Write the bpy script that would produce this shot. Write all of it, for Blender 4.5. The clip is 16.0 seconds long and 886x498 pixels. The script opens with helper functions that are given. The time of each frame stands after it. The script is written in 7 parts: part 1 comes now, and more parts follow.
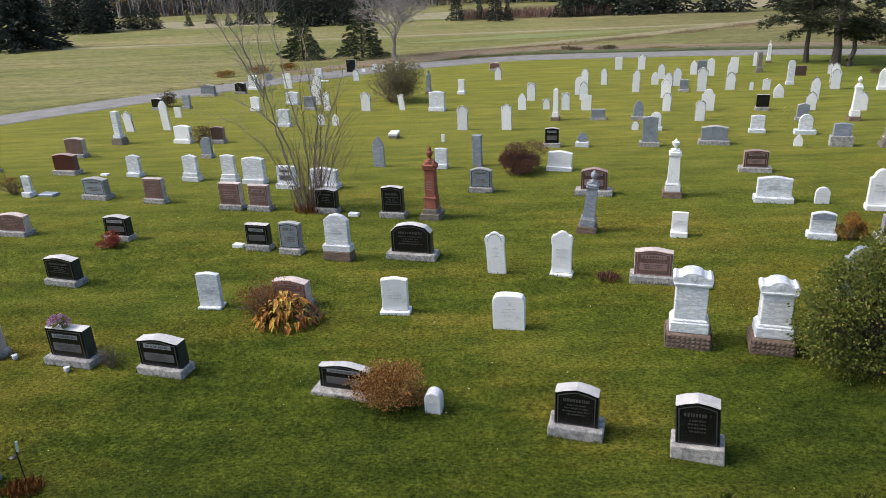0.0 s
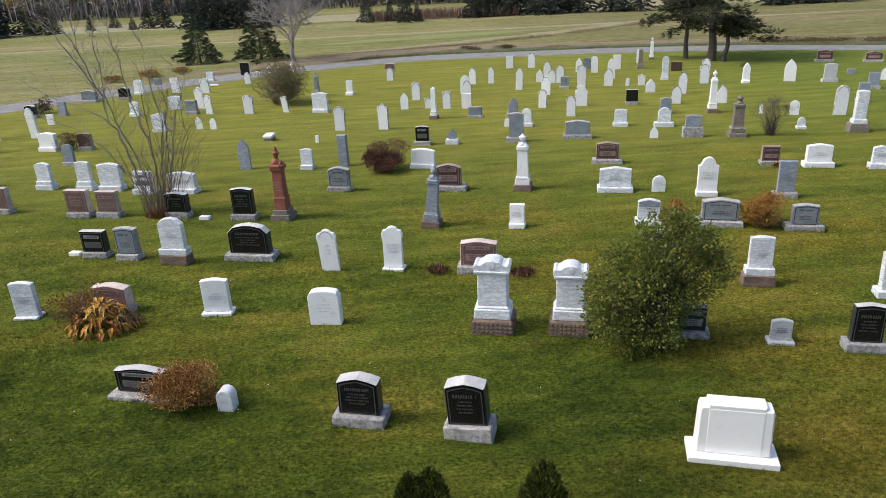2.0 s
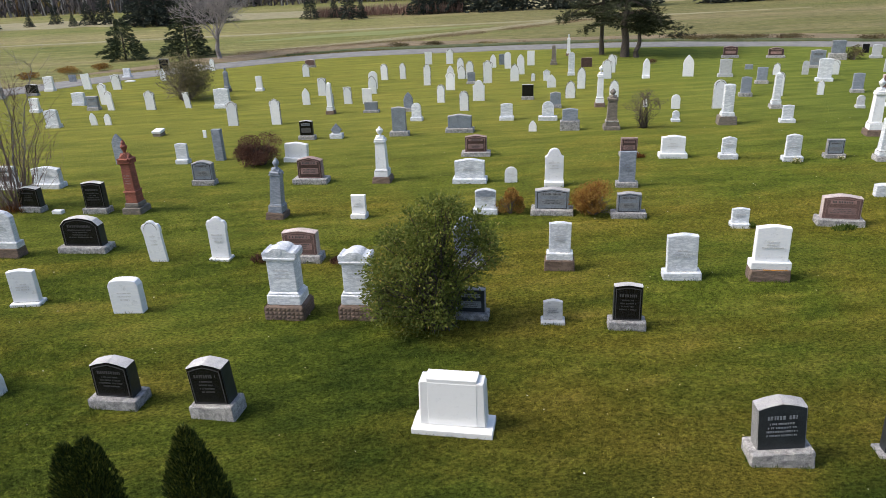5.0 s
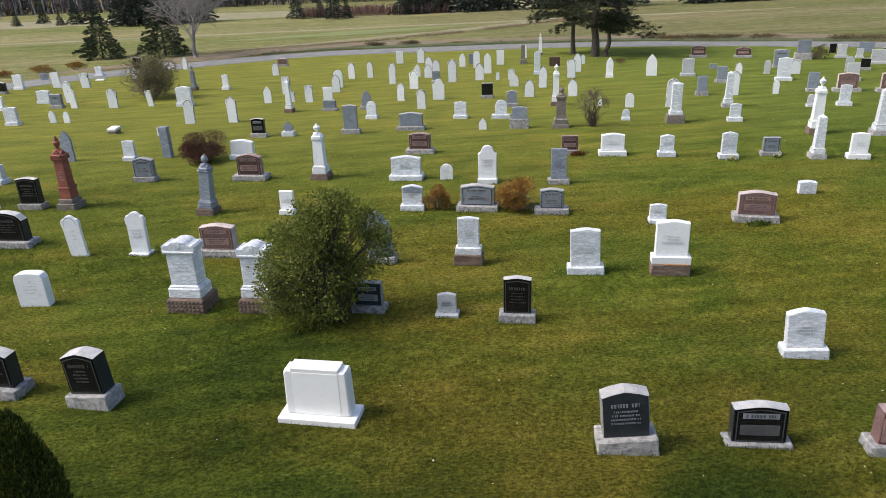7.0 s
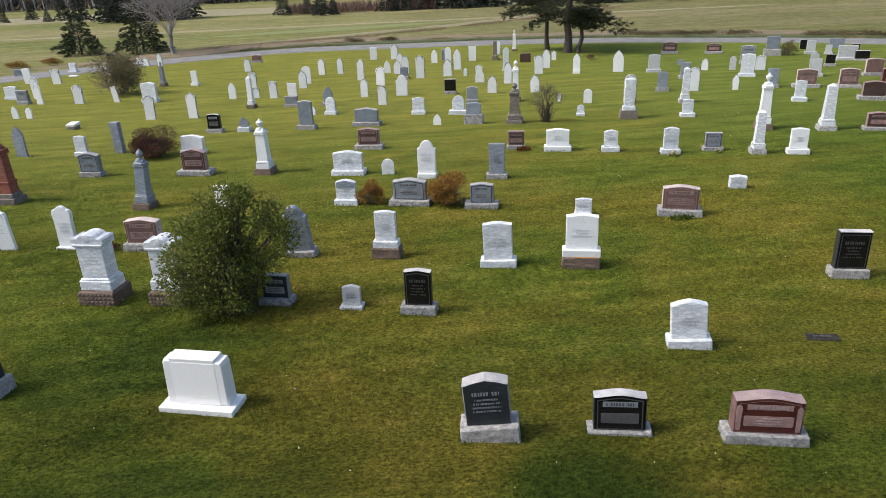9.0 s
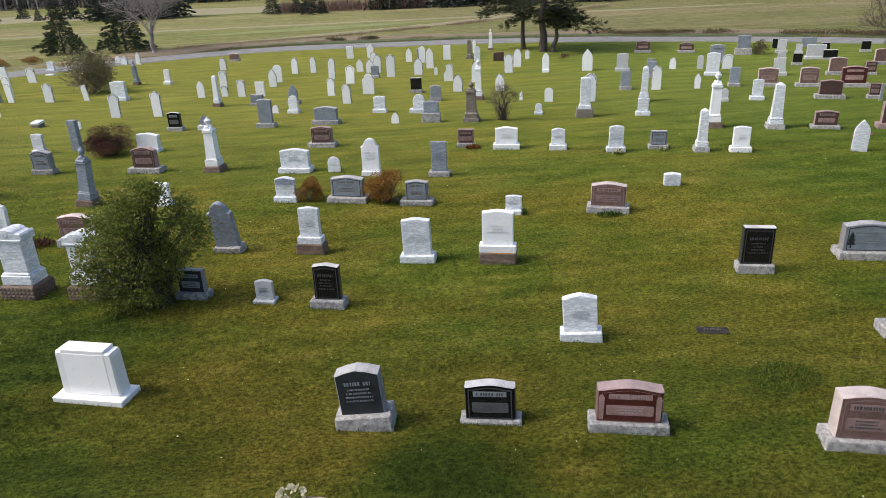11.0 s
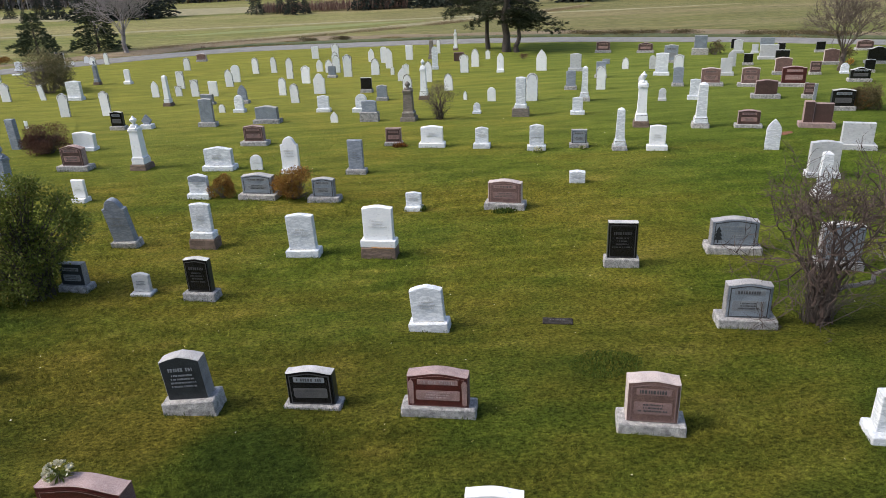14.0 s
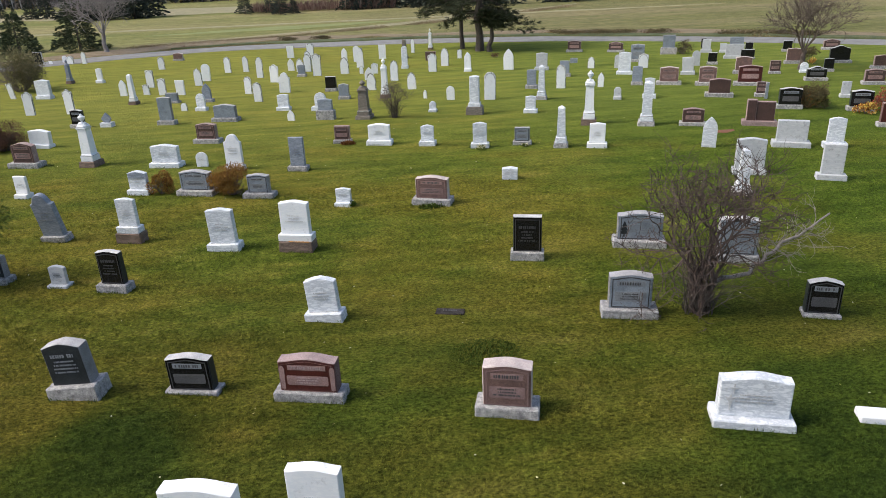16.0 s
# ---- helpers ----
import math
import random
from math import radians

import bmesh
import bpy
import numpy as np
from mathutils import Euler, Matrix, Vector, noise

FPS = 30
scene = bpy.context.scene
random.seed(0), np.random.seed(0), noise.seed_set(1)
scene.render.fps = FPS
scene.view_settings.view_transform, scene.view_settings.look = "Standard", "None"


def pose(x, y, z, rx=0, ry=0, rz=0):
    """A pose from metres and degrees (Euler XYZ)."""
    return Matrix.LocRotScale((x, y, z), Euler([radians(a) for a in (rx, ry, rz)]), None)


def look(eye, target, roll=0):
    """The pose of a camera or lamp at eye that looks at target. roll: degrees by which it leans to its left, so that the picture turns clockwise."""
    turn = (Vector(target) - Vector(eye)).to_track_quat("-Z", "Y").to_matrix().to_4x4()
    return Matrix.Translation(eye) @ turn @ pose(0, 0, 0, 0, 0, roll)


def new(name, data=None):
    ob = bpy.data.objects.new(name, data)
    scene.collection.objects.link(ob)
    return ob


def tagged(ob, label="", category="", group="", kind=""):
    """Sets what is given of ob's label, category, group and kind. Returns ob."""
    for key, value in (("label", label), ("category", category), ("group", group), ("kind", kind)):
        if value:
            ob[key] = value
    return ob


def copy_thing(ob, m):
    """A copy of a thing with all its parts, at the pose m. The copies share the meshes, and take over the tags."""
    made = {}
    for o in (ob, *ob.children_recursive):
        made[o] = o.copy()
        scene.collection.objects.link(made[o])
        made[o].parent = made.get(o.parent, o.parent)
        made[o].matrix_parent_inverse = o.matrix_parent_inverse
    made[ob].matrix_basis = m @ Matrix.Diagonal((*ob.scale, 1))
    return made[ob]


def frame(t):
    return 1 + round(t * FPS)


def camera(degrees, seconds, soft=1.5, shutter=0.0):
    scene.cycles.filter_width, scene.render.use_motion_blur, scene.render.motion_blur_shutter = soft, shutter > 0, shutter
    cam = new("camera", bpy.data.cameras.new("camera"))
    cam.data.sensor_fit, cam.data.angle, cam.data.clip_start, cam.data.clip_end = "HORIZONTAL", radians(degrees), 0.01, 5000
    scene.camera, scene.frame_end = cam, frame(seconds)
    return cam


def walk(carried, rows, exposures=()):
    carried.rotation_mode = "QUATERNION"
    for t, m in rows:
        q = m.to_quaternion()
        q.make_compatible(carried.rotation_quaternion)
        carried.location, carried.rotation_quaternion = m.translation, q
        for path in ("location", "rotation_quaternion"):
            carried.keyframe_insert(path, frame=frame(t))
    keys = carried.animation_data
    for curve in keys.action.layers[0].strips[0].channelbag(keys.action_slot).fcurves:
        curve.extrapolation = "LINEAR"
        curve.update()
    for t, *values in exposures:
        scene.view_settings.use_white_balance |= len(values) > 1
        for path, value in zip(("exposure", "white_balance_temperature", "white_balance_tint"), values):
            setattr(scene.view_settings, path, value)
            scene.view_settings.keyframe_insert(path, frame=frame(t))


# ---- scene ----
cam = camera(64.9, 16.0, 0.5)
PATH = [
    (0, (0.2, -0.216, 6.086), (0.126, 1.642, 5.351), -2.6),
    (0.5, (0.656, -0.234, 6.063), (0.583, 1.624, 5.328), -2.7),
    (1, (1.21, -0.299, 6.006), (1.14, 1.56, 5.272), -2.6),
    (1.1, (1.337, -0.317, 5.999), (1.269, 1.542, 5.264), -2.62),
    (1.2, (1.471, -0.338, 5.993), (1.401, 1.521, 5.258), -2.64),
    (1.3, (1.608, -0.359, 5.988), (1.538, 1.5, 5.253), -2.66),
    (1.4, (1.743, -0.381, 5.983), (1.671, 1.478, 5.248), -2.68),
    (1.5, (1.87, -0.401, 5.978), (1.821, 1.458, 5.243), -2.7),
    (1.6, (1.988, -0.419, 5.972), (1.986, 1.44, 5.237), -2.72),
    (1.7, (2.099, -0.436, 5.967), (2.16, 1.422, 5.23), -2.74),
    (1.8, (2.208, -0.454, 5.962), (2.297, 1.403, 5.224), -2.76),
    (1.9, (2.316, -0.472, 5.956), (2.417, 1.384, 5.217), -2.78),
    (2, (2.427, -0.494, 5.949), (2.536, 1.361, 5.21), -2.8),
    (2.1, (2.541, -0.519, 5.941), (2.649, 1.336, 5.203), -2.78),
    (2.2, (2.656, -0.547, 5.933), (2.767, 1.309, 5.195), -2.76),
    (2.5, (3.004, -0.637, 5.907), (3.116, 1.219, 5.17), -2.7),
    (2.8, (3.361, -0.738, 5.882), (3.473, 1.117, 5.142), -2.7),
    (2.9, (3.476, -0.77, 5.873), (3.587, 1.084, 5.133), -2.7),
    (3, (3.586, -0.8, 5.865), (3.725, 1.053, 5.124), -2.7),
    (3.1, (3.687, -0.826, 5.857), (3.855, 1.024, 5.115), -2.7),
    (3.2, (3.781, -0.848, 5.848), (3.963, 1.0, 5.106), -2.7),
    (3.3, (3.872, -0.869, 5.84), (4.061, 0.978, 5.098), -2.7),
    (3.4, (3.964, -0.89, 5.833), (4.151, 0.958, 5.089), -2.7),
    (3.5, (4.06, -0.911, 5.826), (4.25, 0.936, 5.082), -2.7),
    (4, (4.58, -1.022, 5.803), (4.77, 0.823, 5.056), -2.6),
    (6.5, (6.907, -1.524, 5.679), (7.102, 0.321, 4.93), -2.4),
    (7, (7.339, -1.627, 5.645), (7.534, 0.218, 4.897), -2.4),
    (7.5, (7.776, -1.717, 5.632), (7.97, 0.127, 4.883), -2.4),
    (8, (8.198, -1.796, 5.606), (8.394, 0.048, 4.856), -2.4),
    (8.5, (8.604, -1.878, 5.577), (8.799, -0.036, 4.824), -2.4),
    (9, (8.982, -1.991, 5.569), (9.178, -0.15, 4.813), -2.4),
    (11.5, (10.963, -2.564, 5.534), (11.156, -0.724, 4.774), -2.4),
    (12, (11.364, -2.707, 5.53), (11.556, -0.868, 4.769), -2.4),
    (12.5, (11.751, -2.834, 5.52), (11.942, -0.994, 4.76), -2.4),
    (13, (12.149, -2.936, 5.508), (12.339, -1.096, 4.748), -2.5),
    (13.5, (12.529, -3.026, 5.498), (12.72, -1.186, 4.739), -2.4),
    (14, (12.888, -3.12, 5.491), (13.08, -1.28, 4.733), -2.4),
    (14.5, (13.287, -3.258, 5.469), (13.479, -1.417, 4.711), -2.4),
    (15, (13.716, -3.42, 5.456), (13.907, -1.58, 4.696), -2.3),
    (15.5, (14.162, -3.566, 5.452), (14.353, -1.726, 4.693), -2.4),
    (16, (14.597, -3.698, 5.447), (14.787, -1.858, 4.688), -2.4),
]
walk(cam, [(t, look(eye, target, roll)) for t, eye, target, roll in PATH])

# ---- world, sun, exposure ----
SUN_FROM = Vector((-0.84, 0.0, 0.95)).normalized()
world = bpy.data.worlds.new("sky")
scene.world = world
world.use_nodes = True
wn = world.node_tree
sky = wn.nodes.new("ShaderNodeTexSky")
sky.sky_type, sky.sun_disc = "NISHITA", False
sky.sun_elevation = math.asin(SUN_FROM.z)
sky.sun_rotation = math.atan2(SUN_FROM.x, SUN_FROM.y)
sky.air_density, sky.dust_density, sky.ozone_density = 1.0, 3.4, 1.0
wn.nodes["Background"].inputs["Strength"].default_value = 0.15
wn.links.new(sky.outputs[0], wn.nodes["Background"].inputs[0])
sun = new("sun", bpy.data.lights.new("sun", "SUN"))
sun.data.energy, sun.data.angle, sun.data.color = 2.2, radians(14), (1.0, 0.945, 0.885)
sun.matrix_world = look(SUN_FROM * 50, (0, 0, 0))
scene.view_settings.exposure = 0.48


# ---- materials ----
def nodes_of(name):
    m = bpy.data.materials.new(name)
    m.use_nodes = True
    return m, m.node_tree, m.node_tree.nodes["Principled BSDF"]


def ramp(tree, source, stops):
    r = tree.nodes.new("ShaderNodeValToRGB")
    while len(r.color_ramp.elements) < len(stops):
        r.color_ramp.elements.new(0.5)
    for e, (p, c) in zip(r.color_ramp.elements, stops):
        e.position, e.color = p, (*c, 1)
    tree.links.new(source, r.inputs[0])
    return r.outputs[0]


def noise_node(tree, coord, scale, detail=4.0, rough=0.55, stretch=None):
    if stretch:
        mp = tree.nodes.new("ShaderNodeMapping")
        mp.inputs["Scale"].default_value = stretch
        tree.links.new(coord, mp.inputs[0])
        coord = mp.outputs[0]
    n = tree.nodes.new("ShaderNodeTexNoise")
    n.inputs["Scale"].default_value, n.inputs["Detail"].default_value = scale, detail
    n.inputs["Roughness"].default_value = rough
    tree.links.new(coord, n.inputs["Vector"])
    return n.outputs["Fac"]


def mix(tree, kind, fac, a, b):
    m = tree.nodes.new("ShaderNodeMix")
    m.data_type, m.blend_type = "RGBA", kind
    for value, socket in ((fac, m.inputs[0]), (a, m.inputs[6]), (b, m.inputs[7])):
        if hasattr(value, "links"):
            tree.links.new(value, socket)
        else:
            socket.default_value = value if isinstance(value, float) else (*value, 1)
    return m.outputs[2]


def bump(tree, bsdf, height, strength, distance):
    b = tree.nodes.new("ShaderNodeBump")
    b.inputs["Strength"].default_value, b.inputs["Distance"].default_value = strength, distance
    tree.links.new(height, b.inputs["Height"])
    tree.links.new(b.outputs[0], bsdf.inputs["Normal"])


def own_coord(tree):
    """Object coordinates shifted by the object's own random number."""
    tc, info = tree.nodes.new("ShaderNodeTexCoord"), tree.nodes.new("ShaderNodeObjectInfo")
    mul, add = tree.nodes.new("ShaderNodeMath"), tree.nodes.new("ShaderNodeVectorMath")
    mul.operation, mul.inputs[1].default_value = "MULTIPLY", 37.0
    tree.links.new(info.outputs["Random"], mul.inputs[0])
    tree.links.new(tc.outputs["Object"], add.inputs[0])
    tree.links.new(mul.outputs[0], add.inputs[1])
    return add.outputs[0], info.outputs["Random"]


def granite(name, dark, mid, light, rough, relief=0.0, blotch=(0.72, 1.12, 5)):
    m, t, b = nodes_of(name)
    co, rnd = own_coord(t)
    grain = ramp(t, noise_node(t, co, 140, 3, 0.7), [(0.35, dark), (0.5, mid), (0.66, light)])
    cloud = ramp(t, noise_node(t, co, blotch[2], 5), [(0.3, (blotch[0],) * 3), (0.7, (blotch[1], blotch[1] * 0.985, blotch[1] * 0.95))])
    c = mix(t, "MULTIPLY", 1.0, grain, cloud)
    tone = ramp(t, rnd, [(0.0, (0.86, 0.86, 0.88)), (1.0, (1.12, 1.1, 1.08))])
    t.links.new(mix(t, "MULTIPLY", 1.0, c, tone), b.inputs["Base Color"])
    b.inputs["Roughness"].default_value = rough
    if relief:
        bump(t, b, noise_node(t, co, 28, 6, 0.65), 0.7, relief)
    return m


def white_stone(name, clean, stain, vein, amount, rough=0.6, from_=0.56):
    """Pale stone: streaky grey veins, dark lichen blotches at two scales."""
    m, t, b = nodes_of(name)
    co, rnd = own_coord(t)
    veins = ramp(t, noise_node(t, co, 4.5, 8, 0.65, (1.0, 1.0, 3.4)), [(0.42, clean), (0.52, vein), (0.62, clean)])
    dirt = ramp(t, noise_node(t, co, 9, 7, 0.7), [(from_, (0, 0, 0)), (from_ + 0.18, (1, 1, 1))])
    f = mix(t, "MULTIPLY", 1.0, dirt, (amount, amount, amount))
    c = mix(t, "MIX", f, veins, stain)
    tone = ramp(t, rnd, [(0.0, (0.9, 0.9, 0.9)), (1.0, (1.02, 1.02, 1.02))])
    t.links.new(mix(t, "MULTIPLY", 1.0, c, tone), b.inputs["Base Color"])
    b.inputs["Roughness"].default_value = rough
    bump(t, b, noise_node(t, co, 60, 4), 0.25, 0.004)
    return m


def leafy(name, stops, rough=0.6, through_light=0.0):
    m, t, b = nodes_of(name)
    geo = t.nodes.new("ShaderNodeNewGeometry")
    colour = ramp(t, geo.outputs["Random Per Island"], stops)
    t.links.new(colour, b.inputs["Base Color"])
    b.inputs["Roughness"].default_value = rough
    b.inputs["Specular IOR Level"].default_value = 0.12
    if through_light:
        thin, both = t.nodes.new("ShaderNodeBsdfTranslucent"), t.nodes.new("ShaderNodeMixShader")
        t.links.new(colour, thin.inputs["Color"])
        both.inputs[0].default_value = through_light
        t.links.new(b.outputs[0], both.inputs[1])
        t.links.new(thin.outputs[0], both.inputs[2])
        out = next(n for n in t.nodes if n.type == "OUTPUT_MATERIAL")
        t.links.new(both.outputs[0], out.inputs["Surface"])
    return m


def bark(name, a, c, scale=18):
    m, t, b = nodes_of(name)
    co, _ = own_coord(t)
    h = noise_node(t, co, scale, 6, 0.65, (1.0, 1.0, 0.25))
    t.links.new(ramp(t, h, [(0.3, a), (0.7, c)]), b.inputs["Base Color"])
    b.inputs["Roughness"].default_value = 0.9
    bump(t, b, h, 0.8, 0.02)
    return m


def between(t, value, a, b, lo, hi):
    """Maps a value from a..b onto lo..hi, smoothly."""
    m = t.nodes.new("ShaderNodeMapRange")
    m.interpolation_type = "SMOOTHSTEP"
    for i, v in enumerate((a, b, lo, hi), 1):
        m.inputs[i].default_value = v
    t.links.new(value, m.inputs[0])
    return m.outputs[0]


def summed(t, *values):
    out = values[0]
    for v in values[1:]:
        m = t.nodes.new("ShaderNodeMath")
        t.links.new(out, m.inputs[0])
        t.links.new(v, m.inputs[1])
        out = m.outputs[0]
    return out


def turf_colour(t, pos):
    """Lawn colour in world space: lush, olive and straw patches at three scales; drier in the near middle, greener at
    the back and lightened there for the grazing view of lit blades.
    """
    xyz = t.nodes.new("ShaderNodeSeparateXYZ")
    t.links.new(pos, xyz.inputs[0])
    big = noise_node(t, pos, 0.26, 5, 0.65, (0.75, 1.3, 1.0))
    mid = noise_node(t, pos, 0.9, 6, 0.7, (0.6, 1.5, 1.0))
    fine = noise_node(t, pos, 6, 5, 0.75)
    drier = summed(t, between(t, xyz.outputs[0], 1.0, 6.5, -0.09, -0.02), between(t, xyz.outputs[0], 19.0, 25.0, 0.0, -0.10))
    greener_back = between(t, xyz.outputs[1], 9.0, 24.0, 0.0, -0.12)
    # lush front strip, darkened further in colour for the lens's edge falloff
    near = between(t, xyz.outputs[1], 2.6, 6.2, -0.04, 0.0)
    edge = t.nodes.new("ShaderNodeMath")
    edge.operation = "MULTIPLY"
    t.links.new(between(t, xyz.outputs[1], 3.4, 7.2, -0.18, 0.0), edge.inputs[0])
    t.links.new(between(t, xyz.outputs[0], 4.0, 12.0, 1.0, 0.0), edge.inputs[1])
    strip = t.nodes.new("ShaderNodeMath")
    strip.operation = "MULTIPLY"
    t.links.new(edge.outputs[0], strip.inputs[0])
    t.links.new(between(t, xyz.outputs[1], -2.0, 2.0, 0.0, 1.0), strip.inputs[1])
    near = summed(t, near, strip.outputs[0])
    spot = t.nodes.new("ShaderNodeVectorMath")
    spot.operation, spot.inputs[1].default_value = "DISTANCE", (11.2, 3.9, 0.0)
    t.links.new(pos, spot.inputs[0])
    lush_and_shade = between(t, spot.outputs["Value"], 0.2, 1.6, -0.28, 0.0)
    worn = t.nodes.new("ShaderNodeVectorMath")
    worn.operation, worn.inputs[1].default_value = "DISTANCE", (7.8, 4.8, 0.0)
    t.links.new(pos, worn.inputs[0])
    worn_amount = between(t, worn.outputs["Value"], 0.8, 3.6, 0.08, 0.0)
    # shade beside the leafy bush, put into the colour of already lush grass
    bush_shade = t.nodes.new("ShaderNodeVectorMath")
    bush_shade.operation, bush_shade.inputs[1].default_value = "DISTANCE", (5.4, 8.2, 0.0)
    t.links.new(pos, bush_shade.inputs[0])
    corner = t.nodes.new("ShaderNodeVectorMath")
    corner.operation, corner.inputs[1].default_value = "DISTANCE", (-3.0, 6.4, 0.0)
    t.links.new(pos, corner.inputs[0])
    near_right = t.nodes.new("ShaderNodeVectorMath")
    near_right.operation, near_right.inputs[1].default_value = "DISTANCE", (20.2, 2.0, 0.0)
    t.links.new(pos, near_right.inputs[0])
    lush_and_shade = summed(t, lush_and_shade, between(t, near_right.outputs["Value"], 0.6, 2.6, -0.17, 0.0))
    # the bush's shade joins the lush patches in this colour shift
    lush_and_shade = summed(t, lush_and_shade, between(t, corner.outputs["Value"], 1.5, 6.0, -0.10, 0.0), between(t, bush_shade.outputs["Value"], 0.5, 3.2, -0.16, 0.0))
    mid = summed(t, mid, near, lush_and_shade)
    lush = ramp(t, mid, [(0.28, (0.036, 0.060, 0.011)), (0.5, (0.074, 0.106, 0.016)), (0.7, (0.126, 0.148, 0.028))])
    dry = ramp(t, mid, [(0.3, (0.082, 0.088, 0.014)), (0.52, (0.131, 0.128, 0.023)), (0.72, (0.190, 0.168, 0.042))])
    sel = ramp(t, summed(t, big, drier, greener_back, near, lush_and_shade, worn_amount), [(0.36, (0, 0, 0)), (0.58, (1, 1, 1))])
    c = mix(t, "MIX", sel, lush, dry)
    grain = ramp(t, fine, [(0.32, (0.72, 0.75, 0.73)), (0.68, (1.28, 1.25, 1.2))])
    # grass lightens with distance as if seen grazing: light put into the colour
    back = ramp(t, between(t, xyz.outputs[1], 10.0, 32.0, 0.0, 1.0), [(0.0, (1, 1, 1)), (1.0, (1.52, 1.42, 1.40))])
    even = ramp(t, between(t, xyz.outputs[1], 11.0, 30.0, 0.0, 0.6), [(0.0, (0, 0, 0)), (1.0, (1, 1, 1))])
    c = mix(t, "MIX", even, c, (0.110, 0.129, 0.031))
    # dark ends stand for shade in the gaps between tufts, put into colour
    mat = ramp(t, noise_node(t, pos, 21, 4, 0.75, (0.75, 1.1, 1.0)), [(0.36, (0.45, 0.47, 0.45)), (0.5, (1.0, 1.0, 0.96)), (0.64, (1.62, 1.58, 1.48))])
    rough = mix(t, "MULTIPLY", 1.0, grain, mat)
    streak = ramp(t, noise_node(t, pos, 1.2, 5, 0.65, (0.2, 1.7, 1.0)), [(0.3, (0.78, 0.82, 0.80)), (0.7, (1.20, 1.16, 1.14))])
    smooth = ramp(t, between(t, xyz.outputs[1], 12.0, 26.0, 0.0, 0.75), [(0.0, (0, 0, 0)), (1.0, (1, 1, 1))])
    c = mix(t, "MULTIPLY", 0.6, c, streak)
    c = mix(t, "MULTIPLY", 1.0, c, mix(t, "MIX", smooth, rough, streak))
    # further lift past the front rows, the same light carried in the colour
    mid_lift = ramp(t, between(t, xyz.outputs[1], 5.5, 9.5, 0.0, 1.0), [(0.0, (1, 1, 1)), (1.0, (1.31, 1.30, 1.26))])
    # greener to the right, with lens edge falloff darkening put into the colour
    east = ramp(t, between(t, xyz.outputs[0], 5.0, 29.0, 0.0, 1.0), [(0.0, (1, 1, 1)), (0.25, (0.99, 1.0, 0.99)), (0.45, (0.965, 1.0, 0.96)), (1.0, (0.74, 0.89, 0.84))])
    return mix(t, "MULTIPLY", 1.0, mix(t, "MULTIPLY", 1.0, mix(t, "MULTIPLY", 1.0, c, back), mid_lift), east)


def make_turf(name):
    m, t, b = nodes_of(name)
    geo = t.nodes.new("ShaderNodeNewGeometry")
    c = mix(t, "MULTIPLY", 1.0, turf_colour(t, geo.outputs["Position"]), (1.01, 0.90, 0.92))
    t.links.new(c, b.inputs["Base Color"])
    b.inputs["Roughness"].default_value = 0.95
    b.inputs["Specular IOR Level"].default_value = 0.04
    bump(t, b, noise_node(t, geo.outputs["Position"], 22, 5, 0.75), 1.0, 0.07)
    return m


def make_blades(name):
    m, t, b = nodes_of(name)
    geo = t.nodes.new("ShaderNodeNewGeometry")
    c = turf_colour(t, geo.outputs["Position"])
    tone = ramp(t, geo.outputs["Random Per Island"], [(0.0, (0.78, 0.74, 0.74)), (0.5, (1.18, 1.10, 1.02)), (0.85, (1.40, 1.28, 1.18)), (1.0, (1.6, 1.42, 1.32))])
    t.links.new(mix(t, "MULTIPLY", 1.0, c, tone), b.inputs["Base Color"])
    b.inputs["Roughness"].default_value = 0.75
    b.inputs["Specular IOR Level"].default_value = 0.05
    return m


def make_field(name):
    m, t, b = nodes_of(name)
    geo = t.nodes.new("ShaderNodeNewGeometry")
    pos = geo.outputs["Position"]
    swath = noise_node(t, pos, 0.05, 5, 0.6, (0.35, 1.6, 1.0))
    mid = noise_node(t, pos, 0.5, 7, 0.75, (0.3, 1.5, 1.0))
    fine = noise_node(t, pos, 2.2, 6, 0.8, (0.5, 1.5, 1.0))
    a = ramp(t, swath, [(0.30, (0.130, 0.150, 0.042)), (0.5, (0.185, 0.182, 0.075)), (0.70, (0.255, 0.222, 0.118))])
    g = ramp(t, mid, [(0.3, (0.60, 0.64, 0.58)), (0.7, (1.36, 1.30, 1.28))])
    xyz = t.nodes.new("ShaderNodeSeparateXYZ")
    t.links.new(pos, xyz.inputs[0])
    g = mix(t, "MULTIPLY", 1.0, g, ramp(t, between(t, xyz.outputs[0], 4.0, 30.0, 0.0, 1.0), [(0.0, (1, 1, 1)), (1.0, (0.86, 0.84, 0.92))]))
    f = ramp(t, fine, [(0.32, (0.50, 0.52, 0.48)), (0.68, (1.46, 1.44, 1.42))])
    t.links.new(mix(t, "MULTIPLY", 1.0, mix(t, "MULTIPLY", 1.0, a, g), f), b.inputs["Base Color"])
    b.inputs["Roughness"].default_value = 0.95
    b.inputs["Specular IOR Level"].default_value = 0.1
    bump(t, b, fine, 0.8, 0.12)
    return m


def ground_cover(name, stops, scale, relief=0.01, stretch=None):
    m, t, b = nodes_of(name)
    geo = t.nodes.new("ShaderNodeNewGeometry")
    n = noise_node(t, geo.outputs["Position"], scale, 7, 0.7, stretch)
    t.links.new(ramp(t, n, stops), b.inputs["Base Color"])
    b.inputs["Roughness"].default_value = 0.9
    bump(t, b, noise_node(t, geo.outputs["Position"], scale * 6, 5, 0.7), 0.8, relief)
    return m


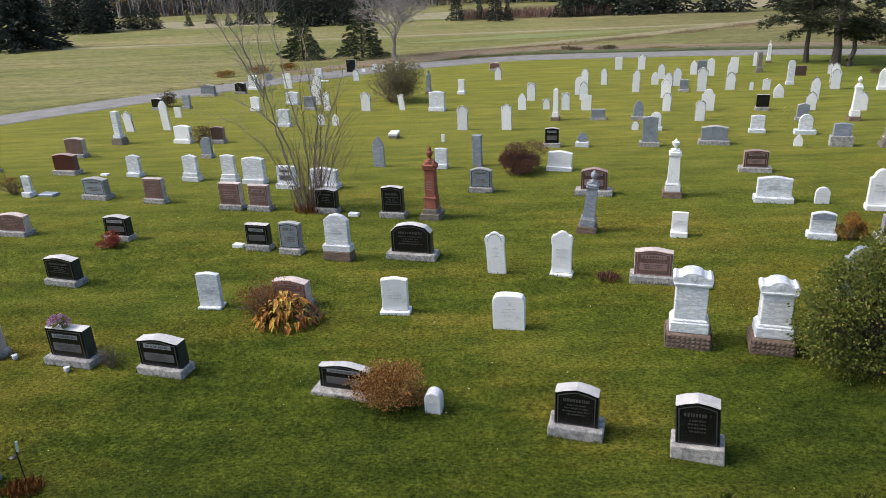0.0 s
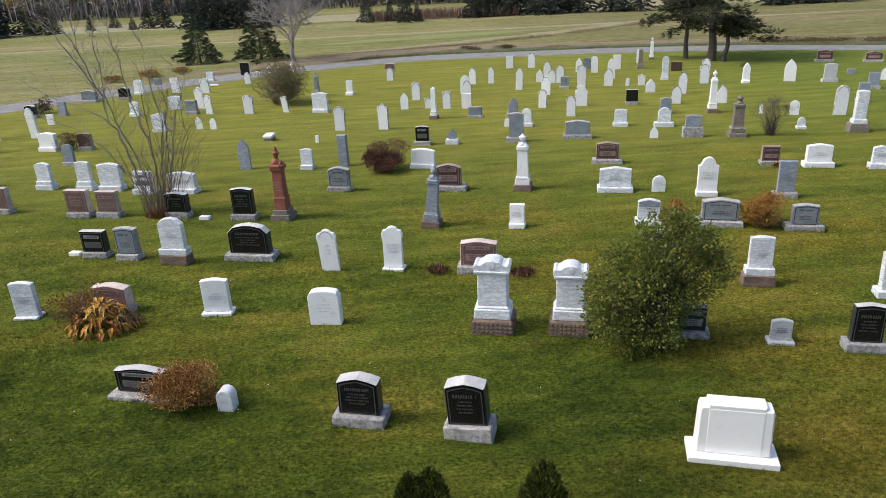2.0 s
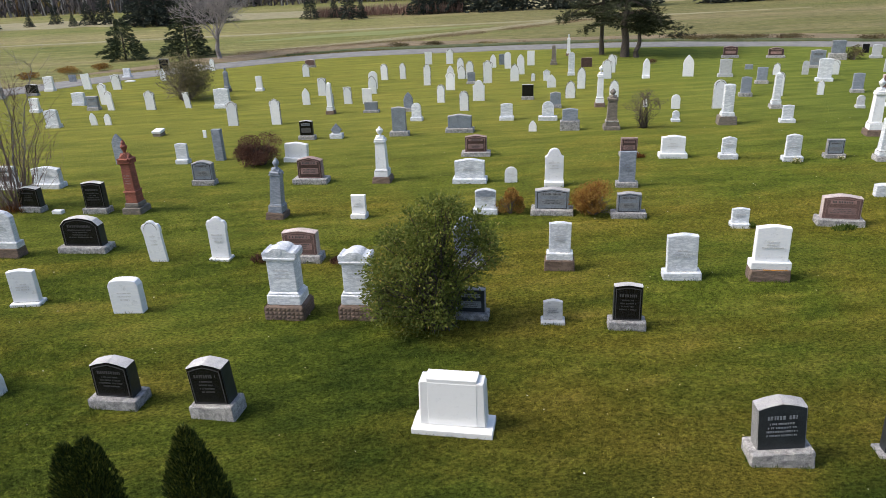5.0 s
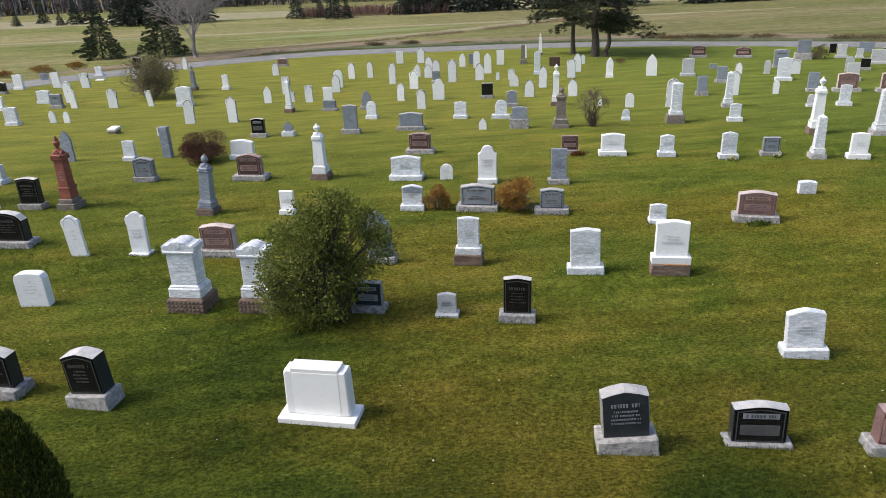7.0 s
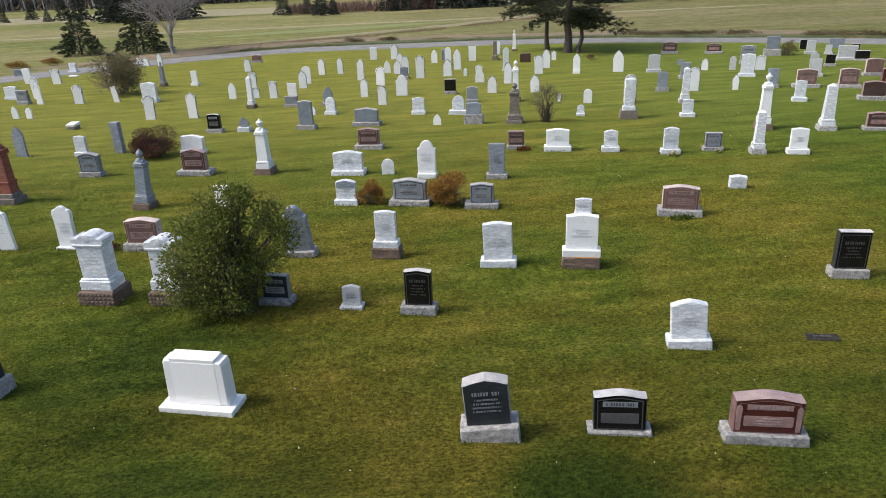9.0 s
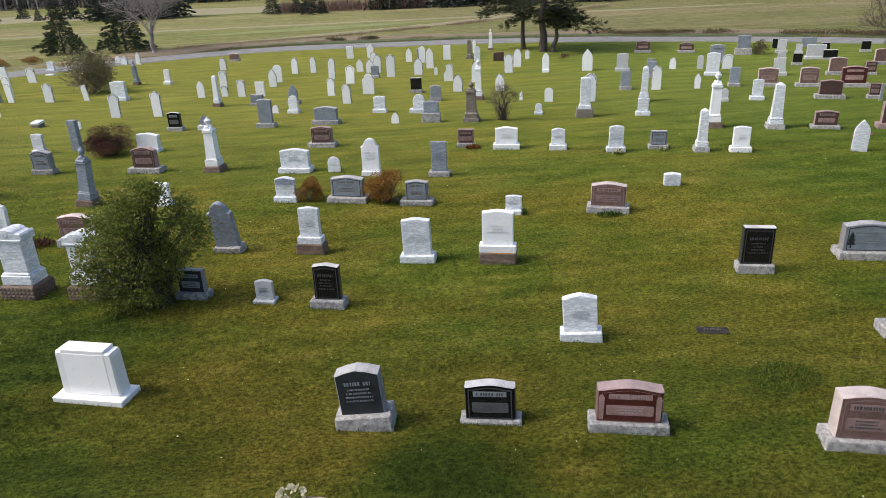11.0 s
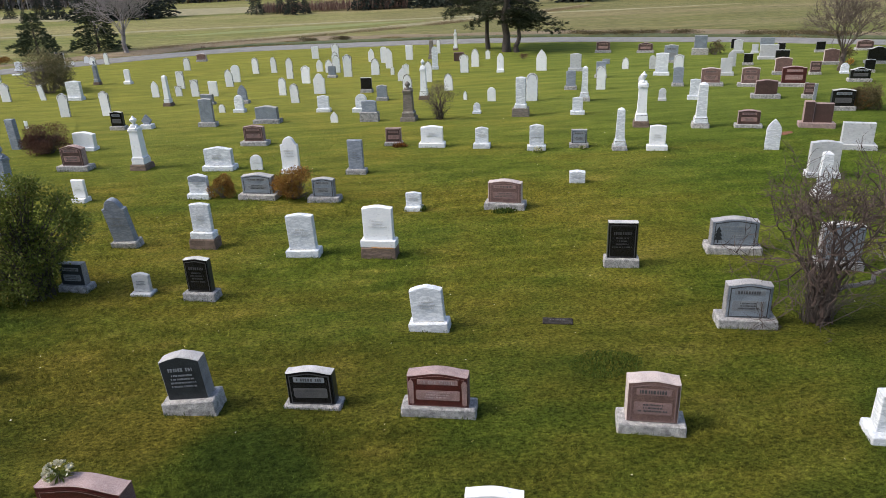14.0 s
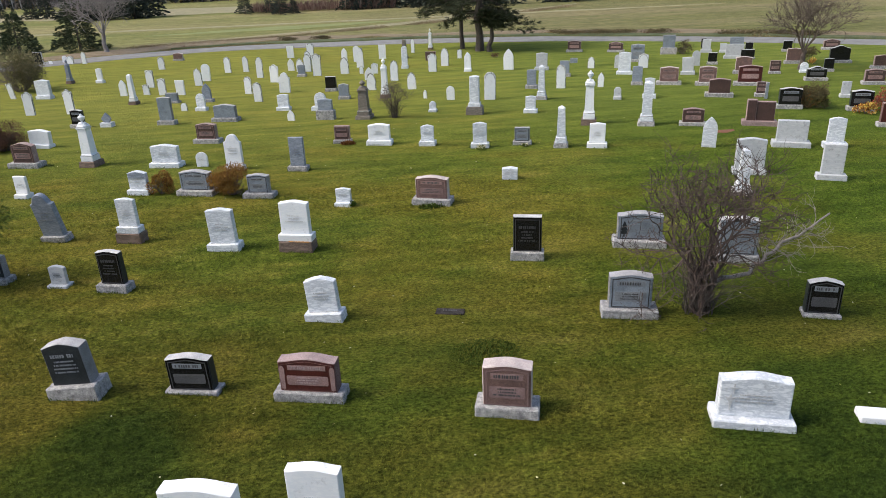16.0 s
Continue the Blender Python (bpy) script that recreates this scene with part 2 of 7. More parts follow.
FACE = {
    "white": white_stone("pale_white_stone", (0.80, 0.81, 0.825), (0.30, 0.30, 0.30), (0.74, 0.76, 0.79), 0.5),
    "marble": white_stone("veined_marble", (0.73, 0.755, 0.785), (0.25, 0.26, 0.275), (0.48, 0.515, 0.565), 0.6),
    "aged": white_stone("weathered_pale_marble", (0.50, 0.51, 0.52), (0.17, 0.17, 0.17), (0.42, 0.44, 0.46), 0.7, 0.7, 0.53),
    # blue cast of the reflected sky is put into this granite's colour
    "grey": granite("grey_granite", (0.115, 0.138, 0.172), (0.205, 0.243, 0.292), (0.33, 0.372, 0.43), 0.34),
    "slate": white_stone("weathered_bluish_marble", (0.27, 0.30, 0.35), (0.10, 0.11, 0.12), (0.17, 0.20, 0.25), 0.6),
    "black": granite("polished_black_granite", (0.004, 0.004, 0.005), (0.009, 0.009, 0.010), (0.026, 0.026, 0.028), 0.22),
    "red": granite("polished_red_granite", (0.034, 0.007, 0.007), (0.070, 0.015, 0.014), (0.12, 0.038, 0.034), 0.3),
    "pink": granite("pink_brown_granite", (0.085, 0.046, 0.042), (0.150, 0.088, 0.080), (0.24, 0.165, 0.15), 0.4),
    "brown": granite("dark_brown_granite", (0.030, 0.017, 0.016), (0.062, 0.034, 0.032), (0.12, 0.075, 0.07), 0.35),
    "charcoal": granite("charcoal_granite", (0.015, 0.019, 0.023), (0.028, 0.034, 0.040), (0.054, 0.062, 0.07), 0.3),
    "sandstone": white_stone("brown_sandstone", (0.20, 0.17, 0.14), (0.06, 0.055, 0.05), (0.12, 0.105, 0.09), 0.7),
}
for polished in ("black", "charcoal"):
    FACE[polished].node_tree.nodes["Principled BSDF"].inputs["Specular IOR Level"].default_value = 0.3
# sawn tops are paler; black and red also carry sky reflection in the colour
RIM = {
    "white": FACE["white"], "marble": FACE["marble"], "slate": FACE["slate"], "aged": FACE["aged"], "sandstone": FACE["sandstone"],
    "grey": granite("sawn_grey_granite", (0.24, 0.24, 0.25), (0.38, 0.38, 0.39), (0.52, 0.52, 0.53), 0.8, 0.008),
    "black": granite("sky_paled_sawn_black_granite", (0.36, 0.36, 0.37), (0.52, 0.52, 0.53), (0.66, 0.66, 0.67), 0.7, 0.008),
    "red": granite("sky_paled_sawn_red_granite", (0.26, 0.17, 0.165), (0.38, 0.28, 0.275), (0.52, 0.43, 0.42), 0.8, 0.008),
    "pink": granite("sawn_pink_granite", (0.36, 0.29, 0.28), (0.50, 0.43, 0.42), (0.64, 0.58, 0.56), 0.8, 0.008),
    "brown": granite("sawn_brown_granite", (0.18, 0.12, 0.115), (0.28, 0.20, 0.195), (0.42, 0.34, 0.33), 0.8, 0.008),
}
SIDE = {**RIM, "black": FACE["charcoal"],
        "grey": granite("rock_pitched_grey_granite", (0.13, 0.13, 0.135), (0.24, 0.24, 0.25), (0.38, 0.38, 0.39), 0.85, 0.02),
        "red": granite("rock_pitched_red_granite", (0.10, 0.045, 0.04), (0.19, 0.105, 0.10), (0.30, 0.20, 0.19), 0.85, 0.02)}
PAINTED = white_stone("white_painted_stone", (0.80, 0.80, 0.79), (0.5, 0.5, 0.48), (0.81, 0.81, 0.80), 0.25)
STAINED = white_stone("lichen_stained_marble", (0.62, 0.62, 0.60), (0.075, 0.075, 0.07), (0.42, 0.42, 0.41), 1.0, 0.85, 0.44)
BASE_GREY = granite("rough_grey_granite_base", (0.17, 0.17, 0.175), (0.35, 0.35, 0.355), (0.53, 0.53, 0.535), 0.92, 0.045, (0.5, 1.3, 14))
BASE_BROWN = white_stone("brown_sandstone_base", (0.19, 0.135, 0.105), (0.07, 0.06, 0.05), (0.12, 0.085, 0.065), 0.8, 0.9)
DULL_STONE = white_stone("weathered_dark_plate", (0.03, 0.027, 0.025), (0.012, 0.012, 0.01), (0.055, 0.05, 0.047), 0.8, 0.9)
DULL_STONE.node_tree.nodes["Principled BSDF"].inputs["Specular IOR Level"].default_value = 0.05
LICHEN = white_stone("orange_lichen", (0.42, 0.20, 0.03), (0.15, 0.10, 0.05), (0.30, 0.16, 0.05), 0.8, 0.9)
CUT = {
    "white": white_stone("weathered_cut_letters", (0.73, 0.73, 0.73), (0.34, 0.34, 0.33), (0.54, 0.54, 0.53), 0.6),
    "marble": white_stone("weathered_cut_letters_grey", (0.58, 0.59, 0.60), (0.32, 0.32, 0.32), (0.46, 0.46, 0.47), 0.6),
    "light": granite("frosted_granite", (0.145, 0.158, 0.175), (0.225, 0.245, 0.27), (0.32, 0.345, 0.375), 0.8),
    "rose": granite("frosted_rose_granite", (0.20, 0.12, 0.11), (0.28, 0.18, 0.17), (0.36, 0.25, 0.24), 0.8),
    "faint": granite("dull_cut_letters", (0.02, 0.02, 0.022), (0.038, 0.038, 0.041), (0.07, 0.07, 0.074), 0.8),
    "dull": granite("dull_frosted_granite", (0.055, 0.055, 0.058), (0.09, 0.09, 0.094), (0.14, 0.14, 0.145), 0.8),
    "dark": granite("dark_cut_letters", (0.04, 0.04, 0.042), (0.07, 0.07, 0.072), (0.12, 0.12, 0.12), 0.7),
}
TURF, BLADES, FIELD = make_turf("mown_turf"), make_blades("grass_blades"), make_field("hay_field")
ROAD = ground_cover("worn_asphalt", [(0.3, (0.13, 0.128, 0.126)), (0.5, (0.18, 0.177, 0.174)), (0.7, (0.235, 0.23, 0.225))], 1.2, 0.01)
STRAW = ground_cover("dry_mown_hay", [(0.3, (0.155, 0.145, 0.070)), (0.5, (0.220, 0.198, 0.105)), (0.7, (0.29, 0.255, 0.155))], 0.7, 0.05)
STUBBLE = ground_cover("pale_green_swath", [(0.3, (0.12, 0.145, 0.035)), (0.55, (0.165, 0.182, 0.055)), (0.75, (0.22, 0.215, 0.085))], 0.5, 0.05, (0.4, 1.4, 1.0))
TAN_VERGE = ground_cover("reddish_tan_dry_grass", [(0.3, (0.10, 0.072, 0.038)), (0.5, (0.175, 0.130, 0.075)), (0.7, (0.25, 0.195, 0.12))], 1.1, 0.08, (0.5, 1.4, 1.0))
SOIL = ground_cover("bare_red_soil", [(0.3, (0.13, 0.055, 0.03)), (0.55, (0.20, 0.085, 0.045)), (0.75, (0.24, 0.12, 0.07))], 4, 0.03)
DRY_GRASS = leafy("dry_verge_grass", [(0.0, (0.14, 0.11, 0.045)), (0.4, (0.27, 0.22, 0.105)), (0.75, (0.38, 0.31, 0.17)), (0.9, (0.17, 0.18, 0.05)), (1.0, (0.20, 0.11, 0.05))], 0.9)
GREY_BARK = bark("grey_brown_bark", (0.080, 0.062, 0.056), (0.21, 0.168, 0.15))
PALE_BARK = bark("pale_grey_bark", (0.16, 0.145, 0.14), (0.34, 0.31, 0.30))
BROWN_BARK = bark("brown_twig_bark", (0.05, 0.036, 0.030), (0.15, 0.115, 0.095))
RED_BARK = bark("reddish_dark_bark", (0.030, 0.019, 0.016), (0.105, 0.074, 0.062))
PINK_GRASS = leafy("pinkish_dry_grass", [(0.0, (0.15, 0.105, 0.06)), (0.5, (0.25, 0.19, 0.12)), (0.85, (0.34, 0.27, 0.18)), (1.0, (0.15, 0.16, 0.06))], 0.9)
REED = leafy("reddish_reeds", [(0.0, (0.13, 0.075, 0.06)), (0.6, (0.22, 0.14, 0.115)), (1.0, (0.30, 0.22, 0.17))], 0.9)
TUFT = leafy("untrimmed_grass", [(0.0, (0.028, 0.052, 0.009)), (0.6, (0.065, 0.100, 0.014)), (1.0, (0.13, 0.15, 0.03))], 0.9)
ASH_BARK = bark("ash_grey_bark", (0.15, 0.13, 0.12), (0.33, 0.29, 0.265))
DARK_BARK = bark("dark_bark", (0.035, 0.028, 0.024), (0.10, 0.082, 0.07))
TAN_BARK = bark("brown_sapling_bark", (0.105, 0.066, 0.056), (0.22, 0.145, 0.122))
GREEN_LEAF = leafy("green_leaves", [(0.0, (0.085, 0.112, 0.024)), (0.5, (0.142, 0.170, 0.036)), (0.9, (0.19, 0.212, 0.048)), (0.96, (0.26, 0.24, 0.06)), (1.0, (0.32, 0.25, 0.08))], 0.55, 0.35)
GREEN_LEAF.node_tree.nodes["Principled BSDF"].inputs["Specular IOR Level"].default_value = 0.16
OLIVE_LEAF = leafy("olive_leaves", [(0.0, (0.055, 0.048, 0.024)), (0.5, (0.10, 0.085, 0.040)), (1.0, (0.17, 0.13, 0.065))])
TAWNY_LEAF = leafy("tawny_leaves", [(0.0, (0.12, 0.055, 0.016)), (0.5, (0.27, 0.13, 0.030)), (1.0, (0.38, 0.24, 0.06))])
PALE_OLIVE = leafy("pale_olive_leaves", [(0.0, (0.10, 0.092, 0.046)), (0.5, (0.18, 0.16, 0.082)), (1.0, (0.27, 0.23, 0.13))])
DITCH = ground_cover("rank_ditch_grass", [(0.3, (0.03, 0.05, 0.012)), (0.55, (0.07, 0.085, 0.025)), (0.75, (0.13, 0.115, 0.05))], 1.6, 0.08)
ORANGE_LEAF = leafy("orange_brown_leaves", [(0.0, (0.11, 0.042, 0.016)), (0.4, (0.23, 0.105, 0.032)), (0.75, (0.35, 0.19, 0.062)), (1.0, (0.45, 0.31, 0.12))])
RUST_LEAF = leafy("rust_brown_leaves", [(0.0, (0.085, 0.032, 0.012)), (0.5, (0.19, 0.075, 0.020)), (1.0, (0.30, 0.15, 0.045))])
MAROON_LEAF = leafy("maroon_twigs", [(0.0, (0.050, 0.022, 0.016)), (0.5, (0.115, 0.052, 0.038)), (1.0, (0.20, 0.11, 0.075))])
CRIMSON_LEAF = leafy("crimson_leaves", [(0.0, (0.13, 0.025, 0.018)), (0.5, (0.30, 0.065, 0.045)), (1.0, (0.42, 0.14, 0.09))])
YELLOW_LEAF = leafy("yellow_orange_hosta_leaves", [(0.0, (0.12, 0.050, 0.020)), (0.3, (0.30, 0.12, 0.030)), (0.55, (0.48, 0.23, 0.045)), (0.82, (0.62, 0.44, 0.10)), (1.0, (0.40, 0.40, 0.10))])
YOUNG_SPRUCE = leafy("young_spruce_needles", [(0.0, (0.026, 0.040, 0.022)), (0.6, (0.058, 0.078, 0.040)), (1.0, (0.11, 0.125, 0.066))], 0.8)
BIRCH = leafy("pale_birch_stems", [(0.0, (0.20, 0.19, 0.185)), (1.0, (0.46, 0.44, 0.43))], 0.9)
GOLD = leafy("golden_crowns", [(0.0, (0.20, 0.13, 0.03)), (0.6, (0.36, 0.25, 0.05)), (1.0, (0.40, 0.20, 0.07))], 0.9)
SPRUCE = leafy("spruce_needles", [(0.0, (0.026, 0.034, 0.030)), (0.6, (0.050, 0.062, 0.050)), (1.0, (0.088, 0.098, 0.074))], 0.8)
PINE = leafy("pine_needles", [(0.0, (0.018, 0.026, 0.014)), (0.6, (0.042, 0.052, 0.028)), (1.0, (0.085, 0.085, 0.05))], 0.8)
CEDAR = leafy("cedar_sprays", [(0.0, (0.022, 0.036, 0.010)), (0.6, (0.070, 0.090, 0.018)), (1.0, (0.20, 0.20, 0.035))], 0.8)
WOODS = leafy("autumn_wood", [(0.0, (0.075, 0.066, 0.068)), (0.5, (0.135, 0.118, 0.12)), (0.85, (0.19, 0.165, 0.16)), (0.95, (0.22, 0.14, 0.06)), (1.0, (0.05, 0.07, 0.03))], 0.9)
FALLEN = leafy("fallen_leaves", [(0.0, (0.40, 0.33, 0.10)), (0.5, (0.55, 0.50, 0.30)), (1.0, (0.62, 0.60, 0.50))])
PETAL = leafy("silk_petals", [(0.0, (0.35, 0.06, 0.16)), (0.4, (0.55, 0.25, 0.40)), (0.7, (0.75, 0.65, 0.72)), (1.0, (0.30, 0.22, 0.45))])
CREAM = leafy("cream_petals", [(0.0, (0.45, 0.40, 0.22)), (0.6, (0.66, 0.62, 0.45)), (1.0, (0.75, 0.73, 0.62))])
METAL, metal_tree, metal_bsdf = nodes_of("dull_dark_metal")
metal_bsdf.inputs["Base Color"].default_value, metal_bsdf.inputs["Metallic"].default_value = (0.05, 0.05, 0.05, 1), 0.8
metal_bsdf.inputs["Roughness"].default_value = 0.5


# ---- builders ----
def link_mesh(name, me, material, parent=None, label=""):
    ob = new(name, me)
    for m in material if isinstance(material, (list, tuple)) else [material]:
        me.materials.append(m)
    ob.parent = parent
    return tagged(ob, label=label)


def part(name, bm, material, parent, label=""):
    me = bpy.data.meshes.new(name)
    bm.to_mesh(me)
    bm.free()
    return link_mesh(name, me, material, parent, label)


def thing(name, x, y, yaw=0.0, label="", category="", group="", z=0.0):
    ob = new(name)
    ob.empty_display_size = 0.1
    ob.matrix_basis = pose(x, y, z, 0, 0, yaw)
    return tagged(ob, label, category, group)


class Soup:
    """Gathers many small pieces for one mesh."""

    def __init__(self):
        self.v, self.f = [], []

    def poly(self, pts):
        n = len(self.v)
        self.v.extend(pts)
        self.f.append(tuple(range(n, n + len(pts))))

    def tube(self, a, b, ra, rb, sides=5):
        a, b = Vector(a), Vector(b)
        q = (b - a).to_track_quat("Z", "Y")
        n = len(self.v)
        for p, r in ((a, ra), (b, rb)):
            for i in range(sides):
                w = 2 * math.pi * i / sides
                self.v.append(p + q @ Vector((r * math.cos(w), r * math.sin(w), 0)))
        for i in range(sides):
            j = (i + 1) % sides
            self.f.append((n + i, n + j, n + sides + j, n + sides + i))

    def leaf(self, p, way, length, width, fold=0.25):
        """A folded leaf of four corners that points along way."""
        way = Vector(way).normalized()
        side = way.cross(Vector((random.gauss(0, 1), random.gauss(0, 1), random.gauss(0, 1)))).normalized()
        up = side.cross(way)
        p = Vector(p)
        m = p + way * length * 0.5
        n = len(self.v)
        self.v += [p, m + side * width / 2 + up * width * fold, p + way * length, m - side * width / 2 + up * width * fold]
        self.f += [(n, n + 1, n + 2), (n, n + 2, n + 3)]

    def done(self, name, material, parent=None, label="", smooth=False):
        me = bpy.data.meshes.new(name)
        me.from_pydata([tuple(v) for v in self.v], [], self.f)
        if smooth:
            me.polygons.foreach_set("use_smooth", [True] * len(me.polygons))
        return link_mesh(name, me, material, parent, label)


def outline(w, h, top):
    """The front outline of an upright stone, from bottom left round to bottom right."""
    a = w / 2
    if top == "flat":
        crown = [(-a, h), (a, h)]
    elif top == "seg":
        r = min(0.065 * w, 0.3 * h)
        crown = [(-a + w * i / 12, h - r + r * (0.5 - 0.5 * math.cos(2 * math.pi * i / 12)) ** 0.8) for i in range(13)]
    elif top == "serp":
        r = 0.14 * w
        crown = [(-a + w * i / 12, h - r * (0.5 + 0.5 * math.cos(2 * math.pi * (i / 12 - 0.5))) * -1 - r) for i in range(13)]
    elif top == "round":
        r = min(a, h * 0.6)
        crown = [(-a * math.cos(math.pi * i / 12), h - r + r * math.sin(math.pi * i / 12)) for i in range(13)]
    elif top == "goth":
        r = min(0.85 * w, 0.5 * h)
        left = [(-a * (1 - (i / 6) ** 1.6), h - r + r * (i / 6) ** 0.85) for i in range(6)]
        crown = left + [(0, h)] + [(-x, z) for x, z in reversed(left)]
    elif top == "peak":
        r = 0.13 * w
        crown = [(-a, h - r), (-a * 0.55, h - r * 0.42), (0, h), (a * 0.55, h - r * 0.42), (a, h - r)]
    elif top == "sh":
        r, s = 0.68 * a, min(0.62 * w, 0.42 * h)
        left = [(-a, h - s), (-a * 1.02, h - s * 0.72), (-a * 0.78, h - s * 0.66)]
        left += [(-r * math.cos(math.pi * i / 10), h - s * 0.6 + s * 0.6 * math.sin(math.pi * i / 10)) for i in range(1, 5)]
        crown = left + [(0, h)] + [(-x, z) for x, z in reversed(left)]
    elif top == "dome":
        r = 0.2 * w
        crown = [(-a + w * i / 14, h - r + r * (1 - abs(i / 7 - 1) ** 2.8) ** (1 / 2.8)) for i in range(15)]
    elif top == "carved":
        s, b = min(0.72 * w, 0.34 * h), a * 1.06
        left = [(-a, h - s), (-b, h - s * 0.94), (-b * 1.03, h - s * 0.55), (-b * 0.86, h - s * 0.30), (-a * 0.62, h - s * 0.26), (-a * 0.34, h - s * 0.07)]
        crown = left + [(0, h)] + [(-x, z) for x, z in reversed(left)]
    elif top == "clip":
        c = 0.2 * w
        crown = [(-a, h - c * 1.2), (-a + c, h - c * 0.35), (0, h), (a - c, h - c * 0.35), (a, h - c * 1.2)]
    else:
        c = 0.13 * w
        crown = [(-a, h - c * 1.5), (-a + c, h - c * 0.5)]
        crown += [(-a + c + (w - 2 * c) * i / 6, h - c * 0.5 + c * 0.5 * math.sin(math.pi * i / 6)) for i in range(1, 6)]
        crown += [(a - c, h - c * 0.5), (a, h - c * 1.5)]
    return [(-a, 0.0)] + crown + [(a, 0.0)]


def slab(pts, d, bevel=0.008, taper=0.0):
    """An upright plate with that outline, d thick; faces in front and behind take slot 0, the top slot 1, the sides slot 2."""
    bm = bmesh.new()
    front = [bm.verts.new((x, -d / 2 + taper * z, z)) for x, z in pts]
    back = [bm.verts.new((x, d / 2 - taper * z, z)) for x, z in pts]
    ff, fb = bm.faces.new(front), bm.faces.new(back[::-1])
    n = len(pts)
    for i in range(n):
        j = (i + 1) % n
        bm.faces.new((front[j], front[i], back[i], back[j])).material_index = 1
    bmesh.ops.recalc_face_normals(bm, faces=bm.faces[:])
    if bevel:
        edges = [e for f in (ff, fb) for e in f.edges]
        bmesh.ops.bevel(bm, geom=edges, offset=bevel, segments=1, affect="EDGES", clamp_overlap=True, material=1)
    bm.normal_update()
    for f in bm.faces:
        if f.material_index == 1 and f.normal.z < 0.45:
            f.material_index = 2
    return bm


def block(w, d, h, z=0.0, bevel=0.012, top=1.0, rough=0.0):
    """A squared block, its top face scaled; rough: hammered faces."""
    bm = bmesh.new()
    bmesh.ops.create_cube(bm, size=1.0)
    for v in bm.verts:
        s = top if v.co.z > 0 else 1.0
        v.co = Vector((v.co.x * w * s, v.co.y * d * s, (v.co.z + 0.5) * h))
    if bevel:
        bmesh.ops.bevel(bm, geom=bm.edges[:], offset=bevel, segments=1, affect="EDGES")
    if rough:
        bmesh.ops.subdivide_edges(bm, edges=bm.edges[:], cuts=4, use_grid_fill=True)
        seed = Vector((random.uniform(0, 50), random.uniform(0, 50), 0))
        for v in bm.verts:
            v.co += noise.noise_vector(v.co * 14 + seed) * rough
    for v in bm.verts:
        v.co.z += z
    return bm


def studded(w, h, nx, nz, high):
    """A face of small pyramids in rows, one joined surface."""
    bm = bmesh.new()
    grid = [[bm.verts.new((-w / 2 + w * i / nx, 0, h * j / nz)) for i in range(nx + 1)] for j in range(nz + 1)]
    for j in range(nz):
        for i in range(nx):
            ring = (grid[j][i], grid[j][i + 1], grid[j + 1][i + 1], grid[j + 1][i])
            tip = bm.verts.new(sum((v.co for v in ring), Vector()) / 4 - Vector((0, high, 0)))
            for k in range(4):
                bm.faces.new((ring[k], ring[(k + 1) % 4], tip))
    return bm


def hoop(pts, wide):
    """A thin flat band just inside an outline."""
    bm = bmesh.new()
    mid = Vector((0, sum(z for _, z in pts) / len(pts)))
    outer = [bm.verts.new((x, 0, z)) for x, z in pts]
    inner = []
    for x, z in pts:
        v = Vector((x, z)) - mid
        v -= Vector((math.copysign(min(wide, abs(v.x)), v.x), math.copysign(min(wide, abs(v.y)), v.y)))
        inner.append(bm.verts.new((v.x + mid.x, 0, v.y + mid.y)))
    n = len(pts)
    for i in range(n):
        j = (i + 1) % n
        bm.faces.new((outer[i], outer[j], inner[j], inner[i]))
    bmesh.ops.recalc_face_normals(bm, faces=bm.faces[:])
    return bm


def lathe(profile, sides, z=0.0, turn=0.0):
    bm = bmesh.new()
    rings = []
    for r, h in profile:
        rings.append([bm.verts.new((r * math.cos(2 * math.pi * i / sides + turn), r * math.sin(2 * math.pi * i / sides + turn), h + z)) for i in range(sides)])
    for p, q in zip(rings, rings[1:]):
        for i in range(sides):
            j = (i + 1) % sides
            bm.faces.new((p[i], p[j], q[j], q[i]))
    bm.faces.new(rings[-1])
    bm.faces.new(rings[0][::-1])
    return bm


def letters(rows, y, mat, parent):
    part("inscription", bars(rows, y), mat, parent, "lettering worn to bars")["kind"] = "stuff"


def bars(rows, y):
    """Lines of writing as raised bars: each row is (z, height, width)."""
    bm = bmesh.new()
    for z, hh, ww in rows:
        x = -ww / 2
        while x < ww / 2 - 0.005:
            step = min(random.uniform(0.55, 0.95) * hh, ww / 2 - x)
            a, b = x, x + step * 0.62
            vs = [bm.verts.new(c) for c in ((a, y, z), (b, y, z), (b, y, z + hh), (a, y, z + hh), (a, y + 0.006, z), (b, y + 0.006, z), (b, y + 0.006, z + hh), (a, y + 0.006, z + hh))]
            for f in ((0, 1, 2, 3), (0, 4, 5, 1), (1, 5, 6, 2), (2, 6, 7, 3), (3, 7, 4, 0)):
                bm.faces.new([vs[i] for i in f])
            x += step
            if random.random() < 0.14:
                x += hh * 0.6
    return bm


STONE = {"white": "plain white stone", "marble": "grey-veined white marble", "aged": "stained pale marble", "grey": "grey granite", "slate": "bluish-grey weathered marble", "black": "polished black granite",
         "red": "polished red granite", "pink": "pinkish-brown granite", "brown": "dark brown granite", "sandstone": "brown sandstone"}
TOPS = {"seg": "gently arched", "flat": "straight", "round": "rounded", "goth": "pointed", "peak": "low-peaked", "sh": "shouldered round", "carved": "carved shouldered", "dome": "softly domed", "clip": "clip-cornered", "clipseg": "clip-cornered arched", "serp": "wavy"}


PLOTS = []


